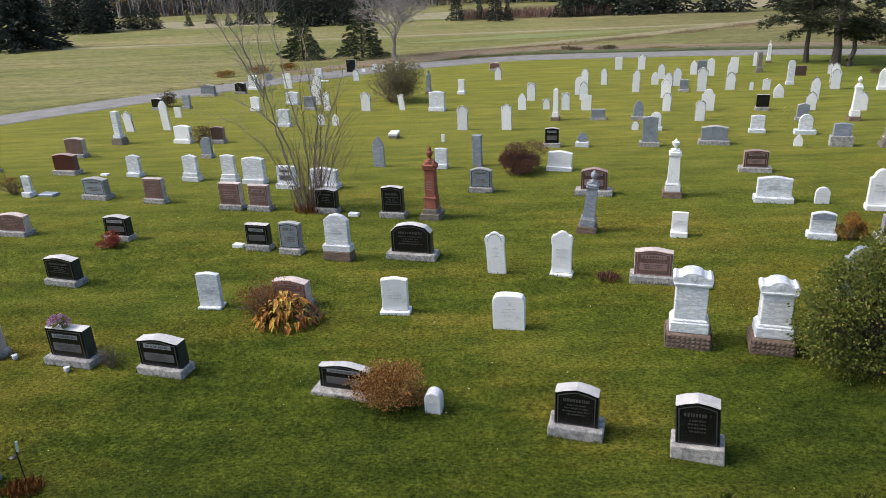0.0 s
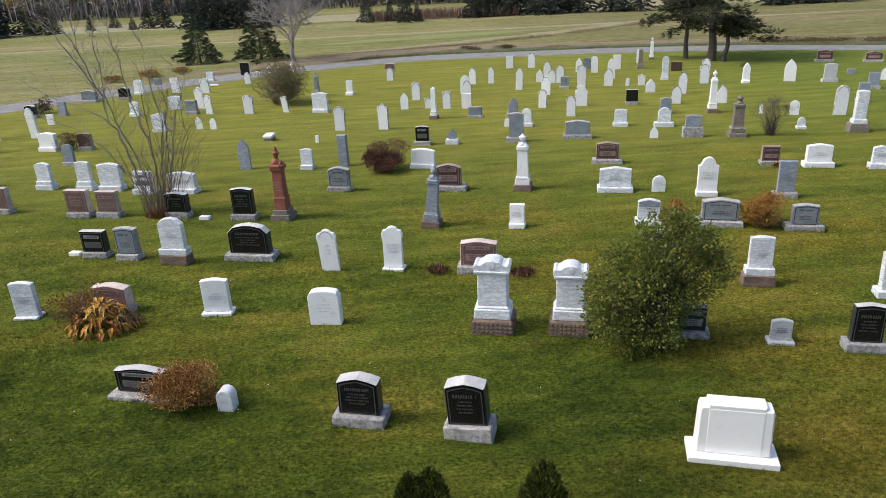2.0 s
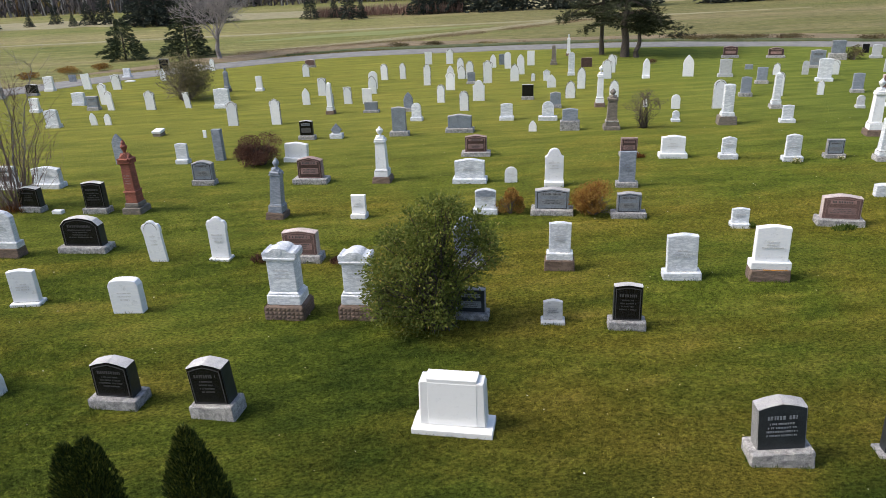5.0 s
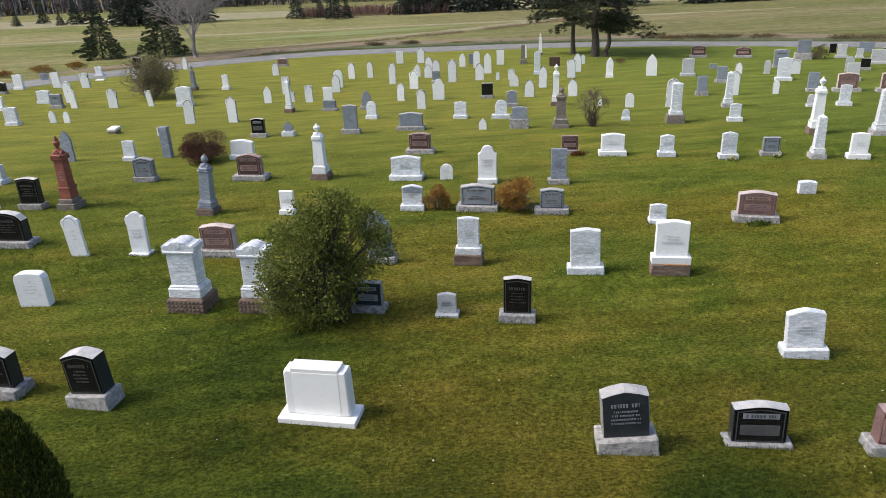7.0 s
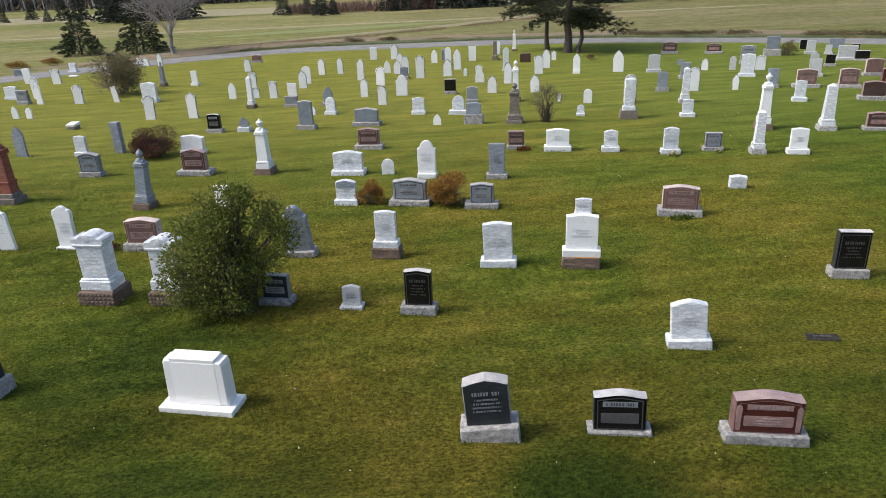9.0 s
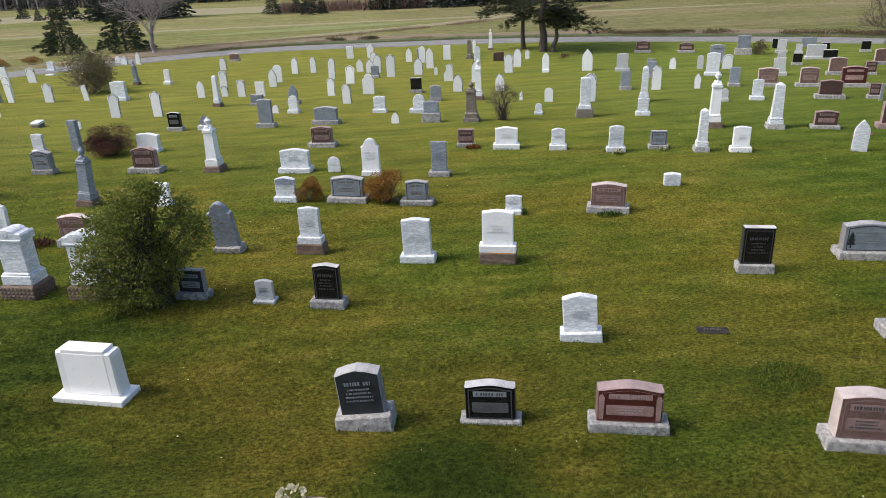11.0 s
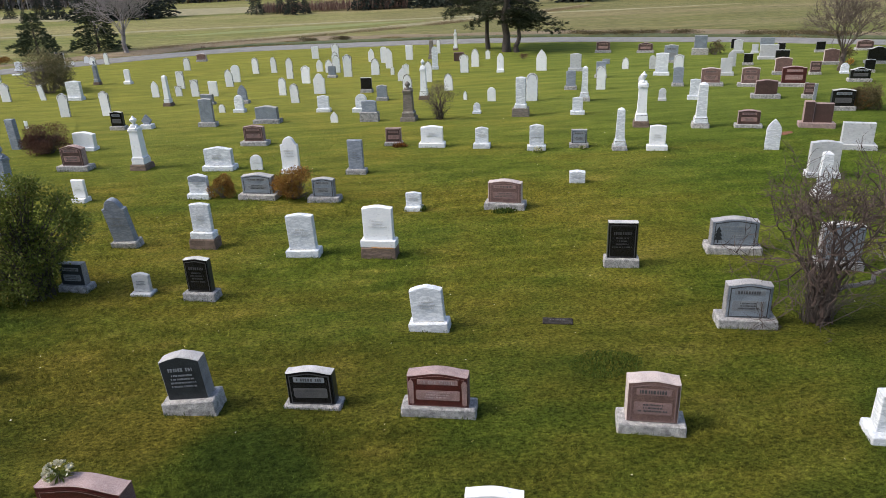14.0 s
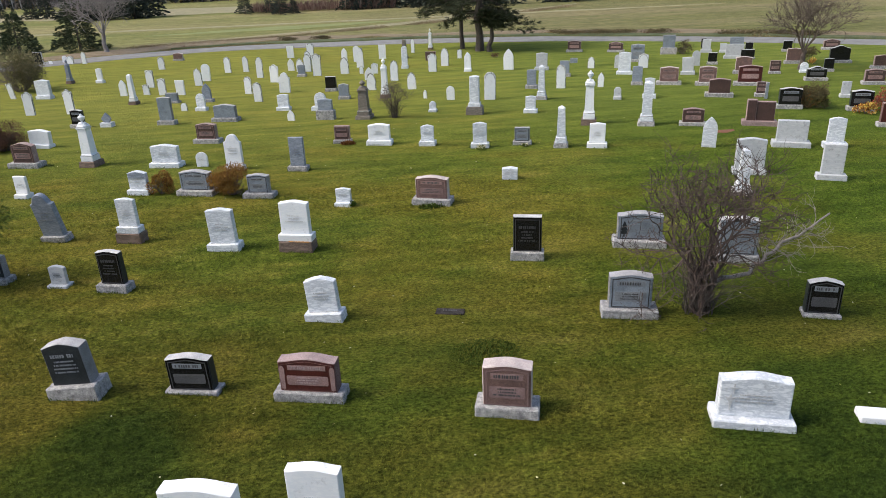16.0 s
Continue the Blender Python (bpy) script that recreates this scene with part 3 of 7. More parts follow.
def leaning(ob, lean, back):
    ob.matrix_basis = ob.matrix_basis @ pose(0, 0, 0, -back, lean, 0)


def writing(root, col, die, z0, h, front, panel, near):
    top = z0 + h
    if panel:
        tint = CUT["rose"] if col in ("red", "pink", "brown") else CUT["light"]
        inner = CUT["dark"] if col != "red" else RIM["red"]
        pn = slab([(-die * 0.33, 0), (-die * 0.33, h * 0.15), (die * 0.33, h * 0.15), (die * 0.33, 0)], 0.01, 0)
        name = part("name_panel", pn, [tint] * 3, root, "frosted name panel")
        name.location = (0, front - 0.001, z0 + h * 0.66)
        letters([(h * 0.035, h * 0.08, die * 0.54)], -0.009, inner, name)
        pp = slab([(-die * 0.34, 0), (-die * 0.36, 0.02), (-die * 0.36, h * 0.27), (-die * 0.34, h * 0.29), (die * 0.34, h * 0.29), (die * 0.36, h * 0.27), (die * 0.36, 0.02), (die * 0.34, 0)], 0.01, 0)
        text = part("text_panel", pp, [CUT["dull"] if col == "black" else tint] * 3, root, "frosted text panel")
        text.location = (0, front - 0.001, z0 + h * 0.2)
        if near:
            letters([(h * (0.21 - 0.075 * i), h * 0.036, die * random.uniform(0.35, 0.62)) for i in range(3)], -0.009, inner, text)
    elif near:
        mat = CUT["faint"] if col == "black" else CUT["light"] if col in ("grey", "slate") else CUT["rose"] if col in ("red", "pink", "brown") else CUT.get(col, CUT["light"])
        rows = [(z0 + h * 0.66, h * 0.075, die * 0.6)] if col in ("black", "grey", "red", "pink", "brown") else []
        rows += [(z0 + h * (0.55 - 0.085 * i), h * 0.035, die * random.uniform(0.3, 0.66)) for i in range(4 if rows else 3)]
        letters(rows, front - 0.009, mat, root)


def headstone(x, y, w, h, col, top, die, base=None, panel=False, frame=False, step=False, brown=False, dark=False, rock=False, tall=False, lean=0, back=0, yaw=0, deep=None, thick=None):
    w = max(w, die * 1.04)
    if col == "white" and x > 22 and random.random() < 0.75:
        col = "aged"
    if col == "marble" and x > 22 and random.random() < 0.5:
        col = "aged"
    pale = col in ("white", "marble", "aged")
    what = "sandstone foot" if brown else "stepped base" if step else "matching base" if pale else "grey stone base"
    root = thing("headstone", x, y, yaw + random.uniform(-2, 2), f"{STONE[col]} headstone with {TOPS[top]} top on {what}", "headstone", "headstones")
    near = y < 21 and x < 24
    bh = base if base is not None else min(0.14, 0.2 * h)
    bd = deep or max(0.3, min(0.46, w * 0.44))
    bmat = FACE[col] if pale and not brown else BASE_GREY
    z = 0.0
    if brown:
        part("foot", block(w, bd * 1.05, 0.22 + 0.04, -0.04, 0.015, 0.97, 0.012 if near else 0), BASE_BROWN, root, "rough brown sandstone foot")
        if col == "white":
            lich = part("lichen", block(w * 0.6, 0.05, 0.012, 0.0, 0.004, 1, 0.006), LICHEN, root, "orange lichen patch")
            lich.location = (w * 0.12, -bd * 0.43, 0.213)
        z, bh, w, bmat = 0.215, 0.15, die * 1.2, FACE[col]
        part("base", block(w, bd * 0.85, bh, z, 0.012), bmat, root)
    elif step:
        part("base", block(w, bd, 0.14 + 0.04, -0.04, 0.012), bmat, root)
        part("plinth", block((w + die) / 2, bd * 0.8, 0.13, 0.138, 0.01, 0.95), bmat, root)
        bh = 0.26
    else:
        part("base", block(w, bd, bh + 0.05, -0.05, 0.014, 0.985, 0.007 if near and not pale else 0), bmat, root)
    z += bh
    dh = h - z
    dd = min(0.23, max(0.10, die * 0.31)) if not pale else min(0.2, max(0.09, die * 0.28))
    dd = thick or dd
    face = [FACE["charcoal" if dark and col == "grey" else col], RIM[col], SIDE[col]]
    if dark and col == "grey":
        face[1:] = [RIM["grey"], SIDE["grey"]]
    if pale and near and random.random() < 0.6:
        part("joint", block(die * 0.98, dd * 1.04, 0.012, z - 0.006, 0.003), STAINED, root, "dark stained joint")
    tablet_ob = part("tablet", slab(outline(die, dh, top), dd, 0.012, 0.01), face, root)
    tablet_ob.location = (0, 0.01, z - 0.004)
    if not pale and col != "slate" and near and not dark:
        ins = outline(die * 0.9, dh * 0.93, top)
        edge = part("border", slab([(a, b + dh * 0.02) for a, b in ins], 0.004, 0), [face[0]] * 3, tablet_ob)
        edge.location = (0, -dd / 2 - 0.001, 0)
        edge_wide = 0.006 if col == "red" else 0.016
        line = part("edge_line", hoop([(a, b + dh * 0.03) for a, b in outline(die * 0.87, dh * 0.90, top)], edge_wide), CUT["rose"] if col in ("red", "pink", "brown") else CUT["faint"], tablet_ob, "thin frosted line")
        line.location = (0, -dd / 2 - 0.0055, 0)
    if col == "red" and near and panel:
        for sgn in (-1, 1):
            band = part("carved_band", slab([(-die * 0.035, 0), (-die * 0.045, dh * 0.62), (-die * 0.02, dh * 0.7), (die * 0.02, dh * 0.7), (die * 0.045, dh * 0.62), (die * 0.035, 0)], 0.008, 0), [CUT["rose"]] * 3, tablet_ob, "carved scroll band")
            band.location = (sgn * die * 0.435, -dd / 2 - 0.001, dh * 0.08)
    if dark and col == "marble":
        cap = part("band", slab([(-die * 0.46, dh * 0.62), (-die * 0.46, dh * 0.86), (0, dh * 0.95), (die * 0.46, dh * 0.86), (die * 0.46, dh * 0.62)], 0.01, 0), [FACE["slate"]] * 3, tablet_ob, "dark slate band")
        cap.location = (0, -dd / 2, 0)
    if rock:
        for s in (-1, 1):
            cheek = part("cheek", block(0.03, dd * 0.9, dh * 0.9, 0, 0.01, 1, 0.008), face[1], tablet_ob)
            cheek.location = (s * (die / 2 - 0.008), 0, 0.02)
    writing(root, col, die, z, dh, 0.01 - dd / 2 - 0.003 + 0.004, panel, near or (panel and y < 28))
    if lean or back:
        leaning(root, lean, back)
    PLOTS.append((pose(x, y, 0, 0, 0, yaw), w, bd))
    return root


def double_headstone(x, y, w, h, col, top, die, yaw=0):
    root = thing("headstone", x, y, yaw, "reddish-brown granite headstone of two joined slabs", "headstone", "headstones")
    part("base", block(w, 0.45, 0.2, -0.05, 0.014), RIM["brown"], root)
    a = part("pillar", slab(outline(die * 0.34, h - 0.13, "flat"), 0.26, 0.012), [FACE[col], RIM[col], SIDE[col]], root)
    a.location = (-die * 0.33, 0, 0.145)
    b = part("tablet", slab(outline(die * 0.66, h - 0.19, "flat"), 0.2, 0.012), [FACE[col], RIM[col], SIDE[col]], root)
    b.location = (die * 0.175, 0, 0.145)
    return root


def tablet(x, y, w, h, col, top, thick=False, lean=0, yaw=0):
    if col == "white" and x > 20 and random.random() < 0.5:
        col = "aged"
    d = 0.2 if thick else max(0.06, min(0.12, w * 0.2))
    lean += random.uniform(-1.2, 1.2)
    if top in ("sh", "goth") and y > 26 and random.random() < 0.45:
        top = "carved"
    root = thing("tablet_headstone", x, y, yaw + random.uniform(-4, 4), f"{'thick' if thick else 'thin'} {STONE[col]} tablet with {TOPS[top]} top standing in grass", "headstone", "headstones")
    aged = col == "white" and not thick and top != "flat" and y > 24 and random.random() < 0.75
    part("tablet", slab([(a, b - 0.06) for a, b in outline(w, h + 0.06, top)], d, 0.026 if aged else 0.01 if thick else 0.006), [FACE[col], STAINED if aged else RIM[col], STAINED if aged else RIM[col]], root)
    if (aged and w > 0.3) or top == "carved":
        rise = 0.66 * w
        arch = [(w * 0.36 * math.cos(math.pi * k / 10), h - rise * 0.85 + rise * 0.66 * math.sin(math.pi * k / 10)) for k in range(11)]
        bm = bmesh.new()
        thin = 0.012 if y < 20 else 0.028
        inner, outer = [bm.verts.new((p, 0, q)) for p, q in arch], [bm.verts.new((p * (1 + thin / (0.36 * w)), 0, q + thin)) for p, q in arch]
        for k in range(10):
            bm.faces.new((inner[k], outer[k], outer[k + 1], inner[k + 1]))
        bmesh.ops.recalc_face_normals(bm, faces=bm.faces[:])
        part("carved_arch", bm, STAINED, root, "lichen-dark carved arch").location = (0, -d / 2 - 0.004, 0)
    if y < 21:
        letters([(h * (0.6 - 0.1 * i), h * 0.035, w * random.uniform(0.3, 0.62)) for i in range(3)], -d / 2 - 0.003, CUT["white" if col == "white" else "marble"], root)
    leaning(root, lean, random.uniform(-2, 2))
    PLOTS.append((pose(x, y, 0, 0, 0, yaw), w, d))
    return root


def obelisk(x, y, w, h, col, cap, lean=0, yaw=0):
    words = {"ball": "ball finial", "urn": "urn on top", "plain": "pyramid tip"}[cap]
    root = thing("obelisk", x, y, yaw, f"{STONE[col]} obelisk monument with {words}", "monument", "obelisks")
    r2 = math.sqrt(2)
    foot = BASE_BROWN if col in ("white", "slate") else BASE_GREY if col == "marble" else FACE["sandstone"]
    b1, b2 = 0.10 * h, 0.11 * h
    part("foot", block(w, w, b1 + 0.05, -0.05, 0.015, 0.93, 0.012), foot, root, "rough stone foot")
    part("plinth", block(w * 0.76, w * 0.76, b2, b1 - 0.002, 0.015, 0.97), FACE[col], root)
    part("joint", block(w * 0.74, w * 0.74, 0.016, b1 + b2 - 0.006, 0.003), STAINED, root, "dark stained joint")
    part("ledge", block(w * 0.70, w * 0.70, 0.035 * h, b1 + b2 + 0.006, 0.012, 0.86), FACE[col], root)
    z = b1 + b2 + 0.035 * h
    fin = 0.17 * h if cap != "plain" else 0.0
    sh = h - z - fin
    a = w * 0.29
    if cap == "plain":
        prof = [(a * r2, 0), (a * 0.8 * r2, sh * 0.93), (a * 0.1 * r2, sh)]
        part("shaft", lathe(prof, 4, z, math.pi / 4), FACE[col], root)
    else:
        part("shaft", lathe([(a * r2, 0), (a * 0.86 * r2, sh * 0.80)], 4, z, math.pi / 4), FACE[col], root)
        part("cornice", block(a * 2.0, a * 2.0, 0.03 * h, z + sh * 0.80 - 0.003, 0.008, 1.06), FACE[col], root)
        for k in range(2):
            g = part("gable", slab([(-a * 1.02, 0), (-a * 1.04, sh * 0.05), (-a * 0.55, sh * 0.10), (0, sh * 0.16), (a * 0.55, sh * 0.10), (a * 1.04, sh * 0.05), (a * 1.02, 0)], a * 1.5, 0.008), [FACE[col]] * 3, root)
            g.matrix_basis = pose(0, 0, z + sh * 0.80 + 0.028 * h, 0, 0, 90 * k)
        fin += sh * 0.03
    if cap == "urn":
        u = w * 0.17
        part("urn", lathe([(u * 0.5, 0), (u * 0.3, fin * 0.2), (u * 1.0, fin * 0.45), (u * 1.15, fin * 0.66), (u * 0.6, fin * 0.78), (u * 0.35, fin * 0.9), (u * 0.08, fin)], 12, h - fin - 0.004), FACE[col], root)
    elif cap == "ball":
        u = w * 0.17
        part("finial", lathe([(u * 0.9, 0), (u * 0.55, fin * 0.18)] + [(u * max(0.08, math.sin(math.pi * (0.15 + 0.85 * i / 6))), fin * (0.25 + 0.75 * i / 6)) for i in range(7)], 12, h - fin - 0.004), FACE[col], root)
    if lean:
        leaning(root, lean, 0)
    return root


def pillar(x, y, w, h, col, yaw=0):
    root = thing("pillar_monument", x, y, yaw, "thick marble pillar monument on dark stone foot", "monument", "obelisks")
    part("foot", block(w, w * 0.8, 0.2 * h + 0.05, -0.05, 0.015, 0.92, 0.01), FACE["sandstone"], root, "rough dark stone foot")
    part("plinth", block(w * 0.7, w * 0.6, 0.1 * h, 0.2 * h - 0.002, 0.012, 0.95), FACE[col], root)
    sh = slab(outline(w * 0.55, 0.71 * h, "seg"), w * 0.4, 0.015, 0.01)
    s = part("shaft", sh, [FACE[col]] * 3, root)
    s.location = (0, 0, 0.295 * h)
    return root


def red_monument(x, y, w, h, col, yaw=0):
    root = thing("red_monument", x, y, yaw, "tall red sandstone monument with gabled cap and urn", "monument", "obelisks")
    red = white_stone("weathered_red_sandstone", (0.30, 0.095, 0.06), (0.10, 0.05, 0.04), (0.20, 0.065, 0.045), 0.6, 0.8)
    part("foot", block(w, w, 0.2, -0.05, 0.015, 0.94, 0.015), FACE["sandstone"], root, "lichen-grey rough stone foot")
    part("step", block(w * 0.76, w * 0.76, 0.12, 0.148, 0.015, 0.94, 0.008), FACE["sandstone"], root)
    part("plinth", block(w * 0.62, w * 0.62, 0.3, 0.264, 0.015, 0.95), red, root)
    part("ledge", block(w * 0.68, w * 0.68, 0.05, 0.56, 0.01, 0.9), red, root)
    part("shaft", block(w * 0.53, w * 0.53, 0.72, 0.608, 0.012, 0.9), red, root)
    part("cornice", block(w * 0.62, w * 0.62, 0.07, 1.326, 0.015, 1.05), red, root)
    for k in range(2):
        g = part("gable", slab([(-w * 0.33, 0), (-w * 0.36, 0.07), (-w * 0.2, 0.1), (0, 0.2), (w * 0.2, 0.1), (w * 0.36, 0.07), (w * 0.33, 0)], w * 0.5, 0.01), [red] * 3, root)
        g.matrix_basis = pose(0, 0, 1.392, 0, 0, 90 * k)
    u = 0.075
    part("urn", lathe([(u * 1.2, 0), (u * 0.5, 0.06), (u * 0.6, 0.1), (u * 1.15, 0.2), (u * 1.2, 0.24), (u * 0.7, 0.28), (u * 0.75, 0.32), (u * 0.2, 0.40)], 14, h - 0.40), red, root)
    letters([(1.0 - 0.07 * i, 0.03, w * 0.3) for i in range(4)], -w * 0.26, CUT["rose"], root)
    return root


def pedestal_monument(x, y, w, h, col, yaw=0):
    root = thing("pedestal_monument", x, y, yaw, "veined white marble pedestal monument on brown stone foot", "monument", "pedestal monuments")
    m = FACE["marble"]
    w *= 0.95
    h *= 0.96
    d = w * 0.76
    PLOTS.append((pose(x, y, 0, 0, 0, yaw), w, d))
    part("foot", block(w * 0.97, d, 0.26 + 0.04, -0.04, 0.03, 0.96, 0.022), BASE_BROWN, root, "rusticated brown stone foot")
    for turn, span, off in ((0, w * 0.93, d / 2), (90, d * 0.94, w * 0.485), (-90, d * 0.94, w * 0.485)):
        studs = part("hammered_face", studded(span, 0.22, 9, 3, 0.016), BASE_BROWN, root, "diamond-hammered stone face")
        studs.matrix_basis = pose(0, 0, 0.02, 0, 0, turn) @ pose(0, -off + 0.006, 0)
    part("plinth", block(w * 0.82, d * 0.76, 0.2, 0.255, 0.02, 0.99), m, root)
    part("ledge", block(w * 0.78, d * 0.72, 0.05, 0.452, 0.02, 0.9), m, root)
    die_h = h - 0.26 - 0.2 - 0.05 - 0.215
    part("die", block(w * 0.66, d * 0.58, die_h, 0.5, 0.012, 1.0), m, root)
    z = 0.5 + die_h - 0.003
    part("cornice", block(w * 0.76, d * 0.68, 0.06, z, 0.015, 1.04), m, root)
    a = w * 0.4
    pts = [(-a, 0), (-a * 1.02, 0.085), (-a * 0.9, 0.115), (-a * 0.74, 0.10), (-a * 0.56, 0.115)]
    pts += [(-a * 0.5 * math.cos(math.pi * i / 8), 0.12 + 0.06 * math.sin(math.pi * i / 8)) for i in range(1, 8)]
    pts += [(a * 0.56, 0.115), (a * 0.74, 0.10), (a * 0.9, 0.115), (a * 1.02, 0.085), (a, 0)]
    cap = part("cap", slab(pts, d * 0.62, 0.006), [m] * 3, root, "scrolled marble cap")
    cap.location = (0, 0, z + 0.058)
    disc = part("rosette", lathe([(a * 0.22, 0), (a * 0.22, 0.006), (a * 0.14, 0.012)], 16), m, root)
    disc.matrix_basis = pose(0, -d * 0.305, z + 0.15, 90, 0, 0)
    letters([(0.9 - 0.07 * i, 0.022, w * 0.36) for i in range(3)], -d * 0.29 - 0.003, CUT["marble"], root)
    return root


def flat_marker(x, y, w, h, col, yaw=0):
    root = thing("flat_marker", x, y, yaw, f"small flat {STONE[col]} marker lying in grass", "grave marker", "flat markers")
    flush = col == "grey" and y < 8
    part("plate", block(w, w * (0.4 if flush else 0.55), 0.05 if flush else 0.1, -0.03, 0.01, 0.97), DULL_STONE if flush else FACE[col], root)
    if flush:
        part("inscription", bars([(0, 0.03, w * 0.5)], 0), CUT["dark"], root).matrix_basis = pose(0, 0, 0.025, -90, 0, 0)
    return root


def low_marker(x, y, w, h, col, yaw=0):
    root = thing("low_marker", x, y, yaw, "low white slanted marker on dark foot", "grave marker", "flat markers")
    part("foot", block(w * 0.9, 0.4, 0.14, -0.03, 0.01, 0.96), FACE["sandstone"], root, "dark stone foot")
    p = part("plate", block(w, 0.42, 0.1, 0, 0.012), FACE[col], root)
    p.matrix_basis = pose(0, 0.0, 0.12, 8, 0, 0)
    return root


def diamond_stone(x, y, w, h, col, yaw=0):
    root = thing("diamond_headstone", x, y, yaw, "bluish-grey diamond-shaped stone on pale base", "headstone", "headstones")
    part("base", block(w, 0.3, 0.2, -0.05, 0.012), FACE["marble"], root, "pale stone base")
    a = w * 0.42
    p = part("tablet", slab([(-a * 0.5, 0), (-a, h * 0.3), (0, h - 0.13), (a, h * 0.3), (a * 0.5, 0)], 0.12, 0.01), [FACE[col]] * 3, root)
    p.location = (0, 0, 0.145)
    return root


def wide_white_stone(x, y, w, h, col, yaw=0):
    root = thing("wide_headstone", x, y, yaw - 2, "wide white-painted headstone with stepped shoulders on slab", "headstone", "headstones")
    m = PAINTED
    part("base", block(w, 0.45, 0.11, -0.05, 0.01), m, root)
    a, t = w * 0.415, h - 0.057
    pts = [(-a, 0), (-a * 0.97, t * 0.86), (-a * 0.93, t * 0.93), (-a * 0.76, t * 0.94), (-a * 0.75, t), (a * 0.75, t), (a * 0.76, t * 0.94), (a * 0.93, t * 0.93), (a * 0.97, t * 0.86), (a, 0)]
    s = part("tablet", slab(pts, 0.26, 0.022, 0.015), [m] * 3, root)
    s.location = (0, 0.03, 0.057)
    c = part("centre_panel", slab([(-a * 0.72, 0.01), (-a * 0.72, t * 0.9), (a * 0.72, t * 0.9), (a * 0.72, 0.01)], 0.012, 0.004), [m] * 3, s)
    c.location = (0, -0.128, 0)
    c.rotation_euler = (radians(-0.9), 0, 0)
    return root


# ---- ground, road and fields ----
def road_y(x):
    """The middle of the road: a long curve round the back of the ground."""
    if x < 6:
        u = (6 - x) / 31.0
        return 53.2 - 19.5 * u ** 1.75
    u = (x - 6) / 40.0
    return 53.2 - 4.0 * u - 12.8 * u ** 2.6


def make_ground():
    def axis(lo, hi, step, far):
        a = list(np.arange(lo, hi + 1e-6, step))
        s, left, right = step, [], []
        while a[0] - s > -far:
            s *= 1.35
            a.insert(0, a[0] - s)
        s = step
        while a[-1] + s < far:
            s *= 1.35
            a.append(a[-1] + s)
        return a

    xs, ys = axis(-26, 50, 0.7, 2500), axis(-8, 62, 0.7, 2500)
    verts, faces, slots = [], [], []
    for y in ys:
        for x in xs:
            z = 0.034 * noise.noise(Vector((x * 0.22, y * 0.5, 0))) if abs(x) < 60 and -10 < y < 70 else 0.0
            verts.append((x, y, z - 0.012))
    n = len(xs)
    for j in range(len(ys) - 1):
        for i in range(n - 1):
            faces.append((j * n + i, j * n + i + 1, (j + 1) * n + i + 1, (j + 1) * n + i))
            cx, cy = (xs[i] + xs[i + 1]) / 2, (ys[j] + ys[j + 1]) / 2
            inside = -25 < cx < 47 and cy < road_y(cx)
            slots.append(0 if inside or cy < 20 else 1)
    me = bpy.data.meshes.new("ground")
    me.from_pydata(verts, [], faces)
    me.polygons.foreach_set("material_index", slots)
    me.polygons.foreach_set("use_smooth", [True] * len(faces))
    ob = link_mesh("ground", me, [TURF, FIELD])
    tagged(ob, "mown cemetery turf running into hay fields beyond the road", "ground", kind="structure")


def ribbon(name, path, half, material, label, category, z=0.02, ragged=0.0):
    """A strip of ground along a smooth path; half: its half width."""
    bm = bmesh.new()
    rows = []
    for i, (x, y) in enumerate(path):
        x0, y0 = path[max(i - 1, 0)]
        x1, y1 = path[min(i + 1, len(path) - 1)]
        d = Vector((x1 - x0, y1 - y0, 0)).normalized()
        s = Vector((-d.y, d.x, 0))
        p = Vector((x, y, 0))
        end = min(1.0, (min(i, len(path) - 1 - i) + 0.3) / 7.0) if ragged else 1.0
        a, b = half * end * (1 + ragged * noise.noise(p * 0.3)), half * end * (1 + ragged * noise.noise(p * 0.3 + Vector((9, 0, 0))))
        rows.append([bm.verts.new(p + s * k + Vector((0, 0, h))) for k, h in ((a + 0.15, -0.05), (a, z), (0, z + 0.02), (-b, z), (-b - 0.15, -0.05))])
    for p, q in zip(rows, rows[1:]):
        for i in range(4):
            bm.faces.new((p[i], p[i + 1], q[i + 1], q[i]))
    bmesh.ops.recalc_face_normals(bm, faces=bm.faces[:])
    ob = part(name, bm, material, None)
    return tagged(ob, label, category, kind="structure")


make_ground()
ribbon("road", [(x, road_y(x)) for x in np.arange(-38, 58, 1.0)], 1.5, ROAD, "narrow worn grey asphalt road curving past the graves", "road", 0.03)
ribbon("mown_track", [(-4 + 1.6 * i, 59.4 + 0.42 * i + 0.019 * i * i) for i in range(30)], 1.0, STRAW, "pale dry hay track crossing the field", "field track", 0.03, 0.5)
ribbon("hay_line", [(-62 + 2 * i, 80.5 - 0.13 * i + 0.0007 * i * i) for i in range(60)], 0.7, STRAW, "thin pale line of dry hay across the field", "field track", 0.03, 0.6)
ribbon("hay_strip", [(-120 + 4 * i, 124 - 0.35 * i) for i in range(75)], 9.0, STRAW, "wide strip of tan hay stubble before the trees", "field", 0.04, 0.4)
ribbon("green_swath", [(-6 + 2 * i, 69 + 0.35 * i) for i in range(14)], 2.6, STUBBLE, "bright green swath of the mown field", "field", 0.025, 0.7)
soil = ribbon("soil_patch", [(25.75 + 0.12 * i, 17.6 + 0.02 * i) for i in range(8)], 0.3, SOIL, "bare red soil patch beside a grave", "soil", 0.012, 0.6)
